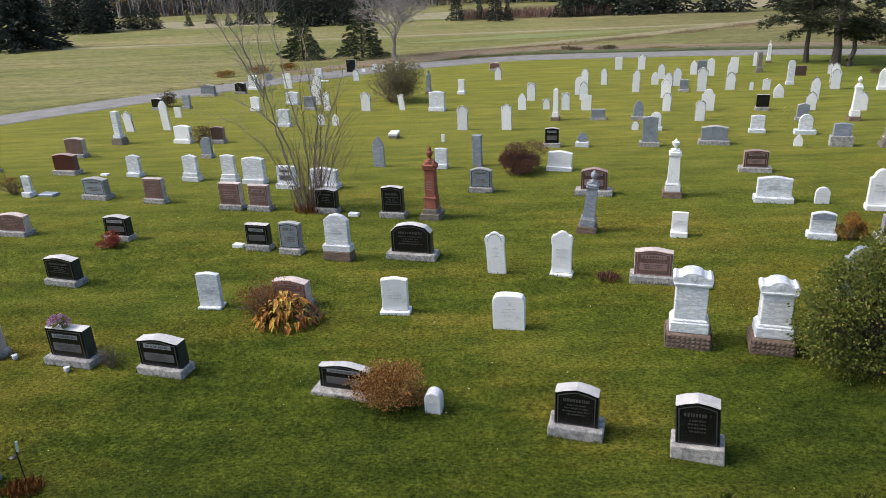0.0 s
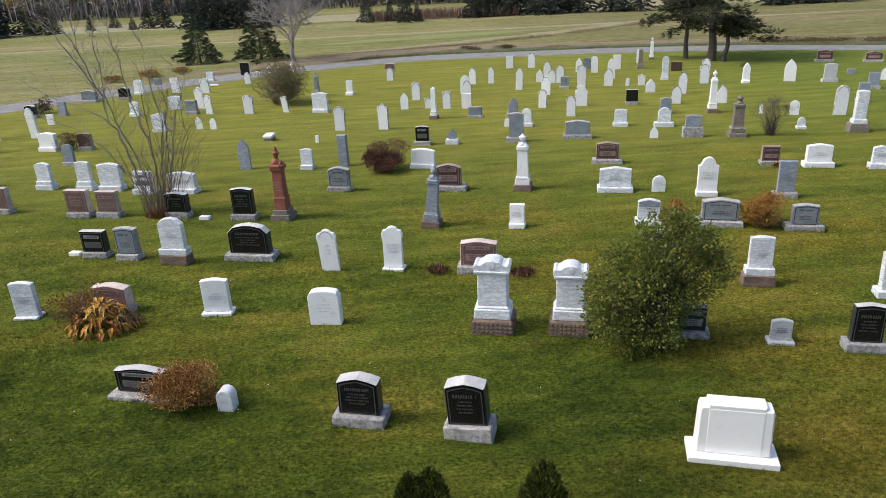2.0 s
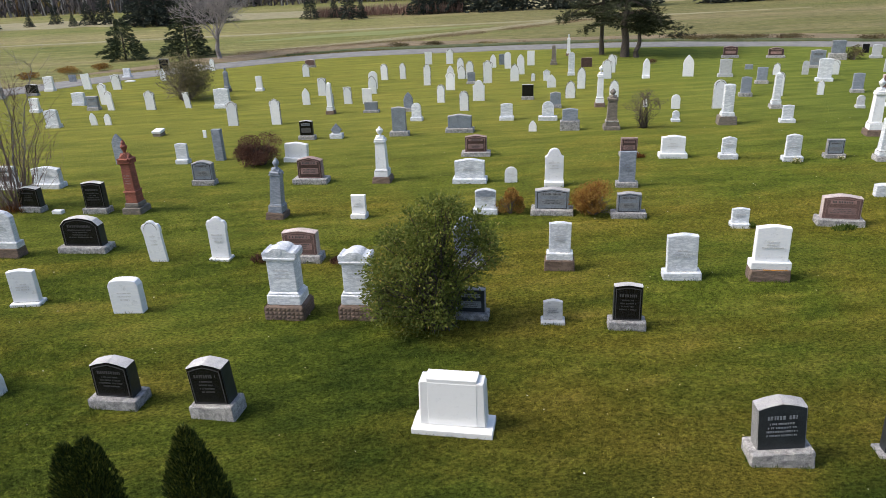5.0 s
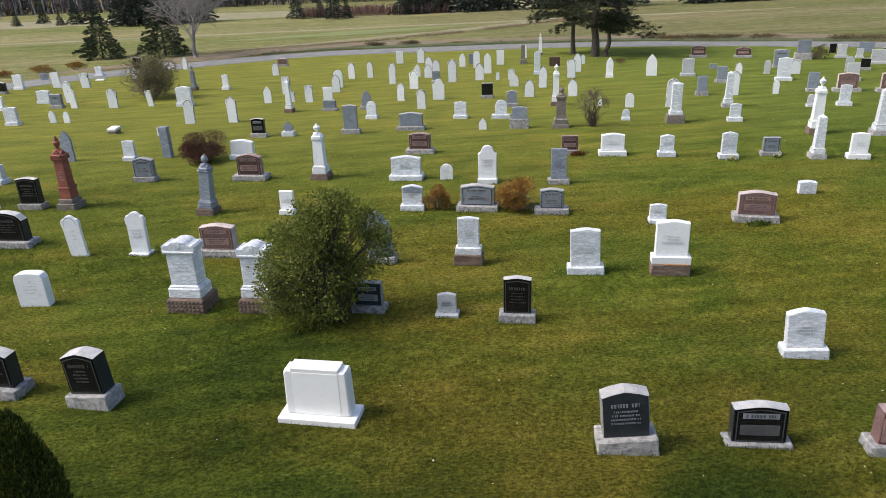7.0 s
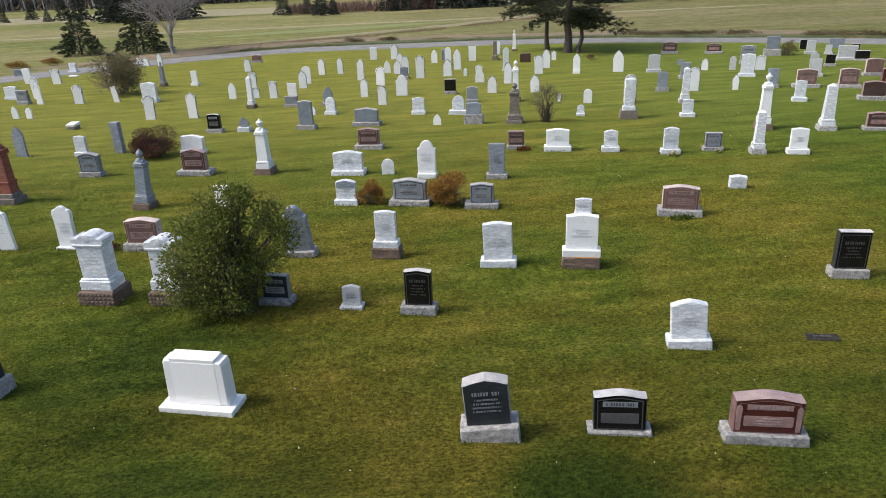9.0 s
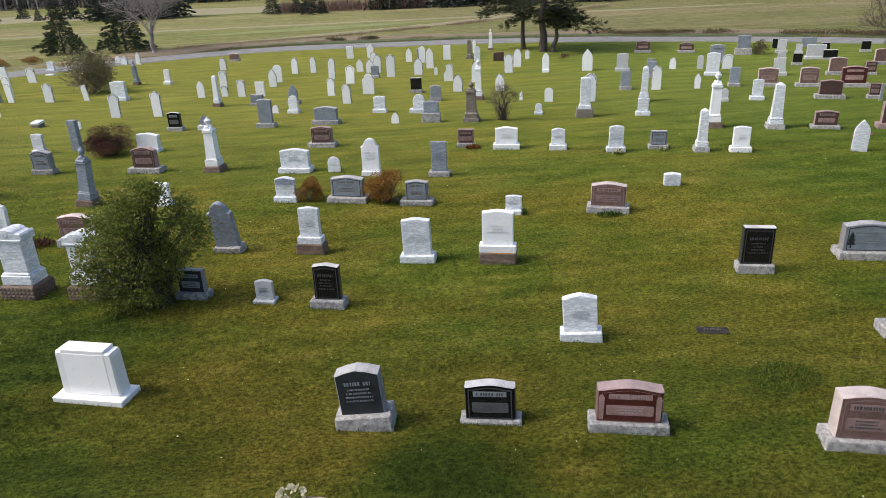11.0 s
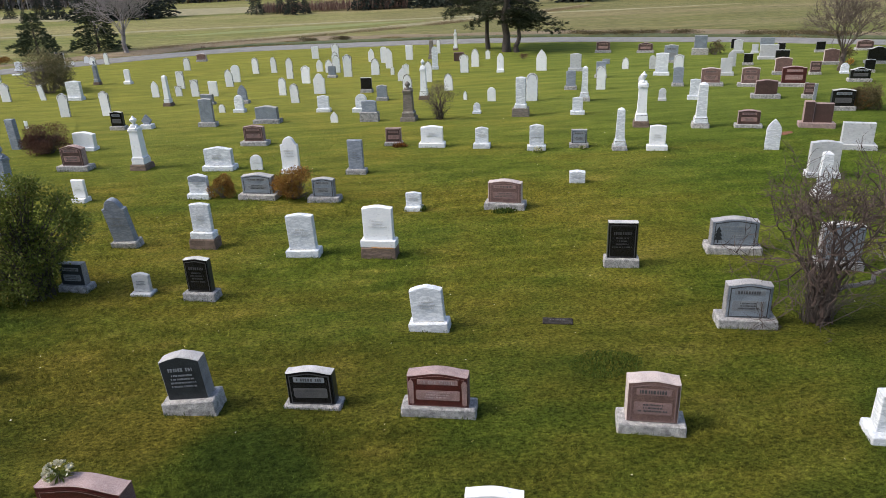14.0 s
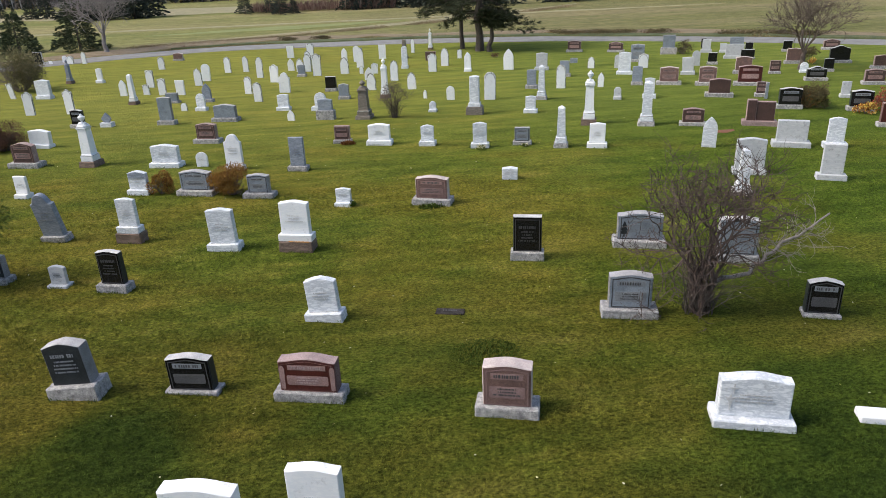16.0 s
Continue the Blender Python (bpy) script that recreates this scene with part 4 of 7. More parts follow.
ribbon("verge_strip", [(x, road_y(x) + 5.2 + 0.5 * math.sin(x * 0.21)) for x in np.arange(-14, 58, 1.2)], 2.0, TAN_VERGE, "tan strip of dry grass behind the road ditch", "verge", 0.02, 0.5)

ribbon("ditch", [(x, road_y(x) + 2.35 + 0.2 * math.sin(x * 0.33)) for x in np.arange(0, 58, 1.2)], 0.65, DITCH, "dark rank grass in the ditch beyond the road", "ditch", 0.12, 0.7)


# ---- the graves ----
headstone(-15.01, 26.20, 0.89, 0.76, 'pink', 'seg', die=0.83, yaw=-15)
headstone(-14.04, 23.65, 0.97, 0.73, 'red', 'seg', die=0.90, yaw=-15)
pillar(-14.27, 28.31, 0.55, 1.37, 'marble', yaw=-15)
tablet(-15.01, 30.94, 0.47, 0.91, 'white', 'goth', lean=-6, yaw=-15)
headstone(-16.05, 36.59, 0.66, 0.60, 'black', 'seg', die=0.61, yaw=-15)
tablet(-13.34, 31.01, 0.41, 1.29, 'white', 'sh', lean=-5, yaw=-15)
headstone(-14.48, 36.59, 0.49, 0.71, 'slate', 'flat', die=0.45, yaw=-15)
tablet(-13.99, 34.07, 0.36, 0.49, 'white', 'flat', lean=-3, yaw=-15)
headstone(-14.71, 40.68, 0.94, 0.65, 'grey', 'seg', die=0.88, panel=True, yaw=-15)
headstone(-11.49, 28.14, 0.82, 0.72, 'white', 'seg', die=0.76, yaw=-15)
headstone(-9.93, 27.86, 0.61, 0.67, 'brown', 'seg', die=0.56, yaw=-15)
headstone(-9.51, 25.28, 0.46, 0.78, 'slate', 'round', die=0.43, yaw=-15)
headstone(-11.25, 22.93, 0.56, 0.76, 'marble', 'peak', die=0.52, yaw=-15)
headstone(-8.97, 22.16, 0.65, 0.87, 'marble', 'peak', die=0.53, step=True, yaw=-15)
headstone(-17.14, 24.29, 0.47, 0.51, 'red', 'seg', die=0.44, yaw=-15)
headstone(-13.86, 20.95, 0.36, 0.67, 'marble', 'seg', die=0.33, yaw=-15)
flat_marker(-13.21, 20.93, 0.59, 0.09, 'grey', yaw=-15)
headstone(-11.35, 20.43, 0.95, 0.67, 'grey', 'seg', die=0.83, panel=True, yaw=-15)
headstone(-9.20, 19.76, 0.74, 0.76, 'pink', 'flat', die=0.66, rock=True, yaw=-15)
flat_marker(-12.45, 23.16, 0.29, 0.06, 'white', yaw=-15)
headstone(-12.04, 17.25, 0.93, 0.60, 'pink', 'seg', die=0.87, yaw=-15)
headstone(-8.87, 16.60, 0.77, 0.65, 'black', 'seg', die=0.71, panel=True, yaw=-15)
headstone(-8.82, 13.82, 0.89, 0.65, 'black', 'seg', die=0.82, frame=True, yaw=-15)
headstone(-6.60, 18.89, 0.74, 0.78, 'pink', 'flat', die=0.68, yaw=-15)
headstone(-5.72, 18.70, 0.73, 0.74, 'pink', 'flat', die=0.62, panel=True, yaw=-15)
headstone(-7.57, 21.79, 0.60, 0.91, 'marble', 'seg', die=0.49, step=True, yaw=-15)
headstone(-6.68, 21.58, 0.81, 0.85, 'marble', 'seg', die=0.76, yaw=-15)
headstone(-5.46, 20.91, 0.71, 0.69, 'marble', 'flat', die=0.61, panel=True, yaw=-15)
headstone(-4.25, 20.76, 0.98, 0.63, 'marble', 'seg', die=0.91, yaw=-15)
headstone(-3.71, 18.29, 0.69, 0.69, 'black', 'seg', die=0.64, yaw=-15)
headstone(-1.81, 17.72, 0.73, 0.86, 'black', 'seg', die=0.60, yaw=-15)
red_monument(-0.75, 17.55, 0.55, 1.95, 'red', yaw=-15)
headstone(-4.91, 15.58, 0.66, 0.65, 'black', 'flat', die=0.61, panel=True, yaw=-15)
headstone(-4.03, 15.25, 0.58, 0.79, 'grey', 'seg', die=0.54, panel=True, yaw=-15)
headstone(-2.82, 14.78, 0.70, 1.10, 'marble', 'clip', die=0.58, step=True, brown=True, yaw=-15)
headstone(-1.10, 14.75, 1.19, 0.83, 'black', 'clipseg', die=0.96, yaw=-15)
flat_marker(-2.93, 17.92, 0.30, 0.01, 'white', yaw=-15)
flat_marker(-5.50, 15.78, 0.30, 0.03, 'white', yaw=-15)
headstone(-12.92, 41.09, 0.71, 0.64, 'black', 'seg', die=0.66, yaw=-15)
headstone(-12.57, 42.59, 0.62, 0.85, 'white', 'seg', die=0.57, yaw=-15)
tablet(-12.50, 46.05, 0.48, 0.46, 'grey', 'flat', yaw=-15)
tablet(-10.42, 42.53, 0.48, 0.87, 'white', 'flat', lean=-6, yaw=-15)
headstone(-8.82, 36.57, 0.73, 0.66, 'marble', 'seg', die=0.68, yaw=-15)
headstone(-10.41, 35.20, 0.53, 0.69, 'white', 'seg', die=0.50, yaw=-15)
headstone(-7.87, 30.74, 0.67, 0.78, 'marble', 'seg', lean=-3, die=0.62, yaw=-15)
tablet(-8.46, 41.57, 0.54, 0.86, 'white', 'seg', lean=-3, yaw=-15)
tablet(-7.48, 36.32, 0.44, 1.07, 'white', 'sh', lean=-3, yaw=-15)
tablet(-6.60, 34.42, 0.35, 0.92, 'white', 'goth', lean=-4, yaw=-15)
headstone(-7.55, 34.85, 0.64, 0.66, 'grey', 'flat', die=0.60, panel=True, yaw=-15)
headstone(-9.39, 46.76, 0.60, 0.62, 'marble', 'seg', die=0.48, yaw=-15)
flat_marker(-8.66, 44.70, 0.57, 0.12, 'white', yaw=-15)
tablet(-6.18, 30.71, 0.31, 0.54, 'white', 'goth', lean=-3, yaw=-15)
tablet(-5.53, 30.51, 0.31, 0.48, 'white', 'sh', yaw=-15)
tablet(-4.59, 33.89, 0.50, 0.91, 'white', 'goth', yaw=-15)
tablet(-7.48, 48.70, 0.67, 0.86, 'black', 'flat', yaw=-15)
tablet(-6.55, 44.42, 0.42, 0.72, 'white', 'round', yaw=-15)
tablet(-6.62, 48.44, 0.25, 0.26, 'white', 'flat', yaw=-15)
tablet(-5.92, 49.11, 0.34, 0.49, 'white', 'round', yaw=-15)
tablet(-5.24, 48.24, 0.48, 0.55, 'white', 'goth', yaw=-15)
tablet(-4.27, 48.12, 0.35, 0.77, 'white', 'round', yaw=-15)
obelisk(-1.71, 38.35, 0.37, 1.30, 'slate', 'ball', yaw=-15)
headstone(-1.10, 33.29, 0.81, 0.90, 'marble', 'seg', die=0.75, yaw=-15)
tablet(-2.80, 33.74, 0.33, 0.75, 'white', 'seg', lean=-6, yaw=-15)
low_marker(-2.67, 27.60, 0.38, 0.36, 'white', yaw=-15)
tablet(-0.67, 26.57, 0.13, 0.28, 'white', 'flat', yaw=-15)
tablet(-2.78, 23.12, 0.42, 1.03, 'slate', 'goth', yaw=-15)
headstone(-0.63, 22.63, 0.45, 0.68, 'marble', 'seg', die=0.42, yaw=-15)
headstone(0.07, 37.88, 0.43, 0.78, 'white', 'seg', die=0.35, yaw=-15)
headstone(2.27, 47.00, 0.73, 0.49, 'pink', 'seg', die=0.65, yaw=-15)
tablet(2.27, 42.48, 0.43, 0.75, 'white', 'round', yaw=-15)
tablet(0.10, 28.64, 0.46, 1.00, 'white', 'goth', yaw=-15)
tablet(1.92, 28.32, 0.45, 1.05, 'white', 'sh', yaw=-15)
tablet(2.89, 32.55, 0.36, 0.77, 'white', 'goth', yaw=-15)
tablet(3.54, 35.03, 0.44, 0.88, 'white', 'seg', yaw=-15)
tablet(4.01, 32.46, 0.35, 0.51, 'white', 'peak', yaw=-15)
obelisk(4.11, 29.93, 0.39, 1.36, 'white', 'plain', yaw=-15)
tablet(4.86, 32.14, 0.40, 0.79, 'white', 'seg', yaw=-15)
tablet(6.87, 39.03, 0.42, 0.91, 'white', 'round', yaw=-15)
tablet(6.15, 36.32, 0.48, 0.88, 'white', 'round', yaw=-15)
tablet(6.09, 34.62, 0.43, 0.90, 'white', 'goth', yaw=-15)
tablet(7.91, 38.96, 0.36, 0.90, 'white', 'sh', yaw=-15)
tablet(5.76, 31.95, 0.45, 0.68, 'white', 'flat', yaw=-15)
headstone(5.89, 29.67, 0.71, 0.45, 'grey', 'flat', die=0.57, yaw=-15)
tablet(9.98, 45.06, 0.45, 0.75, 'white', 'flat', yaw=-15)
tablet(11.31, 44.65, 0.47, 0.92, 'white', 'goth', yaw=-15)
tablet(9.03, 36.35, 0.39, 1.10, 'white', 'sh', yaw=-15)
tablet(10.55, 38.48, 0.38, 0.68, 'white', 'goth', yaw=-15)
tablet(11.40, 40.40, 0.43, 0.87, 'white', 'goth', yaw=-15)
headstone(7.51, 29.36, 0.59, 0.82, 'slate', 'goth', die=0.41, yaw=-15)
tablet(6.92, 27.33, 0.30, 0.35, 'white', 'round', yaw=-15)
headstone(6.83, 24.75, 0.74, 1.05, 'grey', 'seg', die=0.53, yaw=-15)
headstone(7.68, 27.19, 0.51, 0.72, 'marble', 'round', die=0.40, yaw=-15)
headstone(3.37, 25.10, 0.64, 0.70, 'black', 'seg', die=0.50, panel=True, yaw=-15)
diamond_stone(4.47, 25.02, 0.48, 0.51, 'slate', yaw=-15)
tablet(0.59, 22.73, 0.31, 1.05, 'slate', 'flat', thick=True, yaw=-15)
headstone(0.63, 19.78, 0.72, 0.73, 'grey', 'peak', die=0.64, panel=True, yaw=-15)
headstone(3.22, 21.87, 0.83, 0.62, 'white', 'seg', lean=3, die=0.77, yaw=-15)
headstone(3.85, 19.16, 1.06, 0.77, 'brown', 'peak', die=0.74, panel=True, yaw=-15)
obelisk(3.15, 16.14, 0.50, 1.56, 'slate', 'ball', lean=5, yaw=-15)
tablet(11.11, 37.92, 0.46, 0.73, 'white', 'goth', yaw=-15)
tablet(10.01, 34.37, 0.45, 0.89, 'white', 'goth', yaw=-15)
tablet(9.13, 30.98, 0.38, 0.81, 'white', 'round', yaw=-15)
tablet(11.54, 37.81, 0.43, 0.96, 'white', 'sh', yaw=-15)
tablet(13.59, 41.64, 0.37, 0.79, 'white', 'goth', yaw=-15)
tablet(14.46, 42.88, 0.54, 0.62, 'grey', 'flat', yaw=-15)
tablet(14.35, 40.94, 0.39, 0.94, 'white', 'round', yaw=-15)
tablet(12.18, 35.75, 0.48, 1.19, 'white', 'sh', yaw=-15)
headstone(11.33, 35.89, 0.51, 0.62, 'grey', 'seg', die=0.41, yaw=-15)
tablet(15.97, 41.81, 0.45, 0.84, 'white', 'flat', yaw=-15)
tablet(14.54, 38.26, 0.41, 1.11, 'white', 'goth', yaw=-15)
tablet(13.67, 35.93, 0.48, 0.91, 'white', 'goth', yaw=-15)
tablet(10.87, 30.83, 0.54, 0.92, 'white', 'sh', yaw=-15)
tablet(9.88, 28.71, 0.41, 0.84, 'white', 'round', yaw=-15)
tablet(14.58, 35.56, 0.23, 0.41, 'white', 'round', yaw=-15)
tablet(15.30, 35.49, 0.35, 0.55, 'white', 'goth', yaw=-15)
tablet(14.96, 33.24, 0.45, 0.63, 'white', 'goth', yaw=-15)
tablet(18.08, 44.16, 0.25, 0.85, 'white', 'round', yaw=-15)
obelisk(17.36, 41.65, 0.44, 1.15, 'sandstone', 'plain', yaw=-15)
obelisk(19.38, 45.34, 0.36, 1.39, 'white', 'urn', yaw=-16)
headstone(13.09, 30.45, 0.58, 0.67, 'black', 'flat', die=0.52, yaw=-15)
headstone(11.23, 26.23, 0.59, 0.65, 'marble', 'seg', die=0.48, yaw=-15)
headstone(17.05, 36.86, 0.40, 1.22, 'marble', 'round', die=0.34, yaw=-15)
tablet(18.82, 39.71, 0.63, 0.51, 'brown', 'flat', yaw=-16)
tablet(20.64, 40.04, 0.30, 0.53, 'white', 'goth', yaw=-18)
tablet(18.45, 35.06, 0.47, 0.96, 'white', 'goth', yaw=-15)
tablet(19.35, 36.95, 0.46, 1.00, 'white', 'goth', yaw=-16)
tablet(16.21, 32.39, 0.41, 1.03, 'white', 'goth', yaw=-15)
tablet(15.00, 30.13, 0.46, 0.79, 'white', 'goth', yaw=-15)
headstone(13.73, 28.05, 0.52, 0.67, 'grey', 'peak', die=0.46, yaw=-15)
obelisk(15.55, 27.64, 0.45, 1.73, 'white', 'urn', yaw=-15)
tablet(16.89, 29.61, 0.43, 0.78, 'white', 'goth', yaw=-15)
headstone(20.27, 34.28, 0.39, 1.01, 'white', 'goth', die=0.36, yaw=-17)
tablet(11.72, 23.88, 0.29, 0.40, 'white', 'goth', yaw=-15)
headstone(13.08, 23.70, 0.72, 0.79, 'slate', 'seg', die=0.56, base=0.35, yaw=-15)
headstone(9.11, 24.69, 1.08, 0.64, 'grey', 'seg', die=0.89, yaw=-15)
obelisk(5.96, 18.73, 0.55, 1.63, 'white', 'urn', yaw=-15)
headstone(12.79, 25.74, 0.75, 0.71, 'marble', 'round', die=0.47, yaw=-15)
headstone(9.11, 20.95, 0.96, 0.67, 'brown', 'seg', die=0.70, panel=True, yaw=-15)
headstone(8.44, 17.97, 0.99, 0.68, 'marble', 'seg', die=0.86, yaw=-15)
tablet(9.57, 17.63, 0.36, 0.45, 'white', 'round', yaw=-15)
headstone(5.24, 15.57, 0.40, 0.60, 'white', 'flat', die=0.37, yaw=-15)
headstone(8.40, 15.18, 0.63, 0.64, 'marble', 'peak', die=0.52, dark=True, yaw=-15)
headstone(10.65, 16.99, 0.55, 1.07, 'white', 'sh', die=0.51, tall=True, yaw=-15)
headstone(7.48, 11.90, 0.63, 1.16, 'slate', 'sh', lean=-3, back=-9, die=0.52, yaw=-15)
tablet(0.80, 13.69, 0.40, 0.95, 'white', 'carved', lean=-2, yaw=-13)
headstone(2.17, 13.54, 0.49, 0.97, 'white', 'carved', die=0.42, base=0.03, yaw=-15)
tablet(0.90, 11.16, 0.58, 0.68, 'white', 'dome', thick=True, yaw=-8)
headstone(-1.25, 11.93, 0.60, 0.73, 'white', 'seg', die=0.51, base=0.06, yaw=-4)
headstone(-5.03, 12.38, 0.50, 0.76, 'marble', 'seg', die=0.47, base=0.05, yaw=-8)
headstone(-3.37, 12.38, 0.80, 0.58, 'pink', 'seg', die=0.75, panel=True, yaw=-15)
headstone(-6.79, 10.35, 0.99, 0.68, 'black', 'flat', die=0.80, panel=True, yaw=-15)
headstone(-8.55, 10.64, 0.73, 0.67, 'pink', 'seg', die=0.68, yaw=-15)
headstone(-5.01, 9.95, 0.90, 0.65, 'black', 'seg', die=0.81, panel=True, yaw=-15)
headstone(-1.80, 9.22, 1.07, 0.48, 'black', 'seg', die=0.86, base=0.05, thick=0.16, panel=True, yaw=-15)
tablet(-0.39, 8.64, 0.25, 0.34, 'white', 'round', thick=True, yaw=-15)
headstone(1.64, 8.04, 0.77, 0.74, 'black', 'peak', die=0.60, base=0.15, deep=0.42, thick=0.23, yaw=-15)
headstone(3.16, 7.50, 0.68, 0.86, 'black', 'peak', die=0.55, base=0.21, deep=0.40, thick=0.26, lean=-4, yaw=-17)
headstone(3.98, 13.09, 0.92, 0.69, 'pink', 'seg', die=0.76, panel=True, yaw=-15)
pedestal_monument(3.92, 10.50, 0.82, 1.39, 'marble', yaw=-15)
pedestal_monument(5.22, 10.21, 0.76, 1.31, 'marble', yaw=-15)
headstone(7.17, 9.71, 0.63, 0.55, 'grey', 'flat', die=0.50, panel=True, dark=True, yaw=-15)
headstone(8.52, 9.25, 0.42, 0.42, 'aged', 'peak', die=0.33, base=0.04, deep=0.26, yaw=-13)
headstone(9.68, 8.83, 0.63, 0.80, 'black', 'seg', die=0.47, yaw=-15)
headstone(9.25, 11.44, 0.61, 1.00, 'marble', 'seg', die=0.44, step=True, brown=True, yaw=-15)
headstone(11.42, 10.53, 0.72, 0.90, 'marble', 'seg', lean=-2, die=0.57, yaw=-15)
headstone(12.98, 10.16, 0.74, 1.07, 'white', 'seg', die=0.61, step=True, brown=True, yaw=-15)
headstone(13.90, 12.92, 0.42, 0.43, 'marble', 'seg', die=0.38, base=0.08, yaw=-15)
headstone(16.08, 12.56, 0.99, 0.68, 'pink', 'seg', die=0.80, panel=True, yaw=-20)
tablet(18.33, 14.11, 0.41, 0.31, 'marble', 'seg', thick=True, yaw=-15)
headstone(13.67, 6.90, 0.66, 0.76, 'marble', 'peak', lean=-4, die=0.53, yaw=-15)
headstone(17.54, 8.69, 0.66, 0.89, 'black', 'flat', base=0.17, die=0.55, yaw=-15)
wide_white_stone(6.43, 6.60, 1.10, 0.79, 'white', yaw=-15)
headstone(10.27, 5.26, 0.75, 0.86, 'grey', 'peak', die=0.57, base=0.20, deep=0.38, thick=0.22, dark=True, lean=-5, yaw=-12)
headstone(11.89, 5.07, 0.81, 0.56, 'black', 'seg', die=0.65, base=0.035, deep=0.28, thick=0.17, panel=True, lean=-1.5, yaw=-14)
headstone(13.56, 4.60, 1.00, 0.64, 'red', 'seg', die=0.80, base=0.13, deep=0.32, thick=0.21, panel=True, yaw=-14)
headstone(16.14, 3.83, 0.84, 0.73, 'pink', 'seg', die=0.63, base=0.13, deep=0.37, thick=0.25, panel=True, yaw=-16)
lily = headstone(19.08, 3.09, 0.98, 0.66, 'marble', 'seg', die=0.84, base=0.1, yaw=-16)
for kind, pts, x, z in (("carved_cross", [(-0.008, 0), (-0.008, 0.07), (-0.045, 0.08), (-0.045, 0.096), (-0.008, 0.1), (-0.008, 0.15), (0.008, 0.15), (0.008, 0.1), (0.045, 0.096), (0.045, 0.08), (0.008, 0.07), (0.008, 0)], -0.26, 0.42),
                        ("carved_lily", [(-0.006, 0), (-0.02, 0.12), (-0.07, 0.2), (-0.02, 0.18), (0.0, 0.24), (0.02, 0.18), (0.07, 0.2), (0.02, 0.12), (0.006, 0)], -0.29, 0.19)):
    cut = part(kind, slab(pts, 0.006, 0), [CUT["marble"]] * 3, lily, "shallow weathered grey carving")
    cut.location = (x, -0.096, z)
carved = headstone(19.90, 8.92, 1.05, 0.70, 'grey', 'seg', die=0.88, yaw=-17)
conifer = [(-0.012, 0.0), (-0.012, 0.06), (-0.08, 0.07), (-0.04, 0.14), (-0.07, 0.15), (-0.03, 0.22), (-0.05, 0.23), (0.0, 0.34), (0.05, 0.23), (0.03, 0.22), (0.07, 0.15), (0.04, 0.14), (0.08, 0.07), (0.012, 0.06), (0.012, 0.0)]
carving = part("carving", slab(conifer, 0.008, 0), [FACE["charcoal"]] * 3, carved, "carved dark conifer")
carving.location = (-0.31, -0.109, 0.2)
headstone(18.63, 6.10, 0.91, 0.74, 'grey', 'seg', die=0.68, panel=True, yaw=-16)
headstone(21.57, 5.47, 0.57, 0.64, 'black', 'peak', die=0.51, base=0.06, panel=True, yaw=-18)
headstone(21.37, 7.81, 0.82, 0.87, 'grey', 'seg', die=0.70, yaw=-18)
headstone(10.00, 14.79, 1.05, 0.65, 'grey', 'seg', die=0.84, panel=True, yaw=-15)
headstone(11.71, 14.12, 0.84, 0.61, 'grey', 'seg', die=0.57, panel=True, yaw=-15)
headstone(12.54, 16.45, 0.60, 0.98, 'slate', 'flat', die=0.43, yaw=-15)
headstone(13.78, 19.58, 0.60, 0.57, 'brown', 'flat', die=0.51, panel=True, yaw=-15)
headstone(15.00, 19.06, 0.86, 0.67, 'white', 'seg', die=0.71, yaw=-15)
headstone(16.54, 18.52, 0.55, 0.65, 'marble', 'peak', die=0.42, yaw=-15)
headstone(18.13, 17.73, 0.58, 0.80, 'marble', 'peak', die=0.44, yaw=-15)
headstone(19.50, 17.77, 0.60, 0.54, 'grey', 'flat', die=0.48, panel=True, yaw=-16)
obelisk(20.59, 17.14, 0.46, 1.27, 'marble', 'plain', yaw=-17)
headstone(21.63, 16.77, 0.62, 0.75, 'white', 'seg', die=0.48, yaw=-19)
tablet(19.93, 25.83, 0.50, 1.13, 'white', 'round', yaw=-17)
pillar(18.83, 23.04, 0.67, 1.42, 'marble', yaw=-16)
headstone(22.24, 27.93, 0.56, 0.83, 'slate', 'seg', die=0.42, yaw=-19)
headstone(24.59, 30.73, 0.61, 0.75, 'slate', 'flat', die=0.46, yaw=-22)
tablet(26.38, 35.13, 0.40, 0.26, 'grey', 'flat', yaw=-23)
obelisk(22.01, 25.18, 0.47, 1.39, 'marble', 'plain', yaw=-19)
tablet(23.50, 27.50, 0.42, 1.02, 'white', 'round', yaw=-20)
headstone(24.09, 33.31, 0.75, 0.88, 'white', 'seg', die=0.58, yaw=-21)
tablet(26.67, 32.97, 0.37, 0.59, 'white', 'goth', yaw=-24)
headstone(27.87, 40.01, 1.00, 0.67, 'brown', 'seg', die=0.81, panel=True, yaw=-24)
headstone(30.16, 38.93, 1.03, 0.59, 'brown', 'peak', die=0.84, panel=True, yaw=-24)
headstone(20.92, 22.57, 0.54, 0.63, 'marble', 'seg', die=0.39, yaw=-18)
tablet(22.46, 34.07, 0.54, 1.08, 'white', 'goth', yaw=-19)
tablet(17.26, 26.87, 0.18, 0.39, 'white', 'goth', yaw=-15)
tablet(18.30, 26.25, 0.35, 0.57, 'white', 'round', yaw=-15)
headstone(17.28, 23.95, 0.33, 0.40, 'marble', 'round', die=0.27, yaw=-15)
obelisk(14.57, 23.40, 0.63, 1.47, 'sandstone', 'ball', yaw=-15)
headstone(27.52, 30.34, 0.77, 1.06, 'marble', 'seg', die=0.60, yaw=-24)
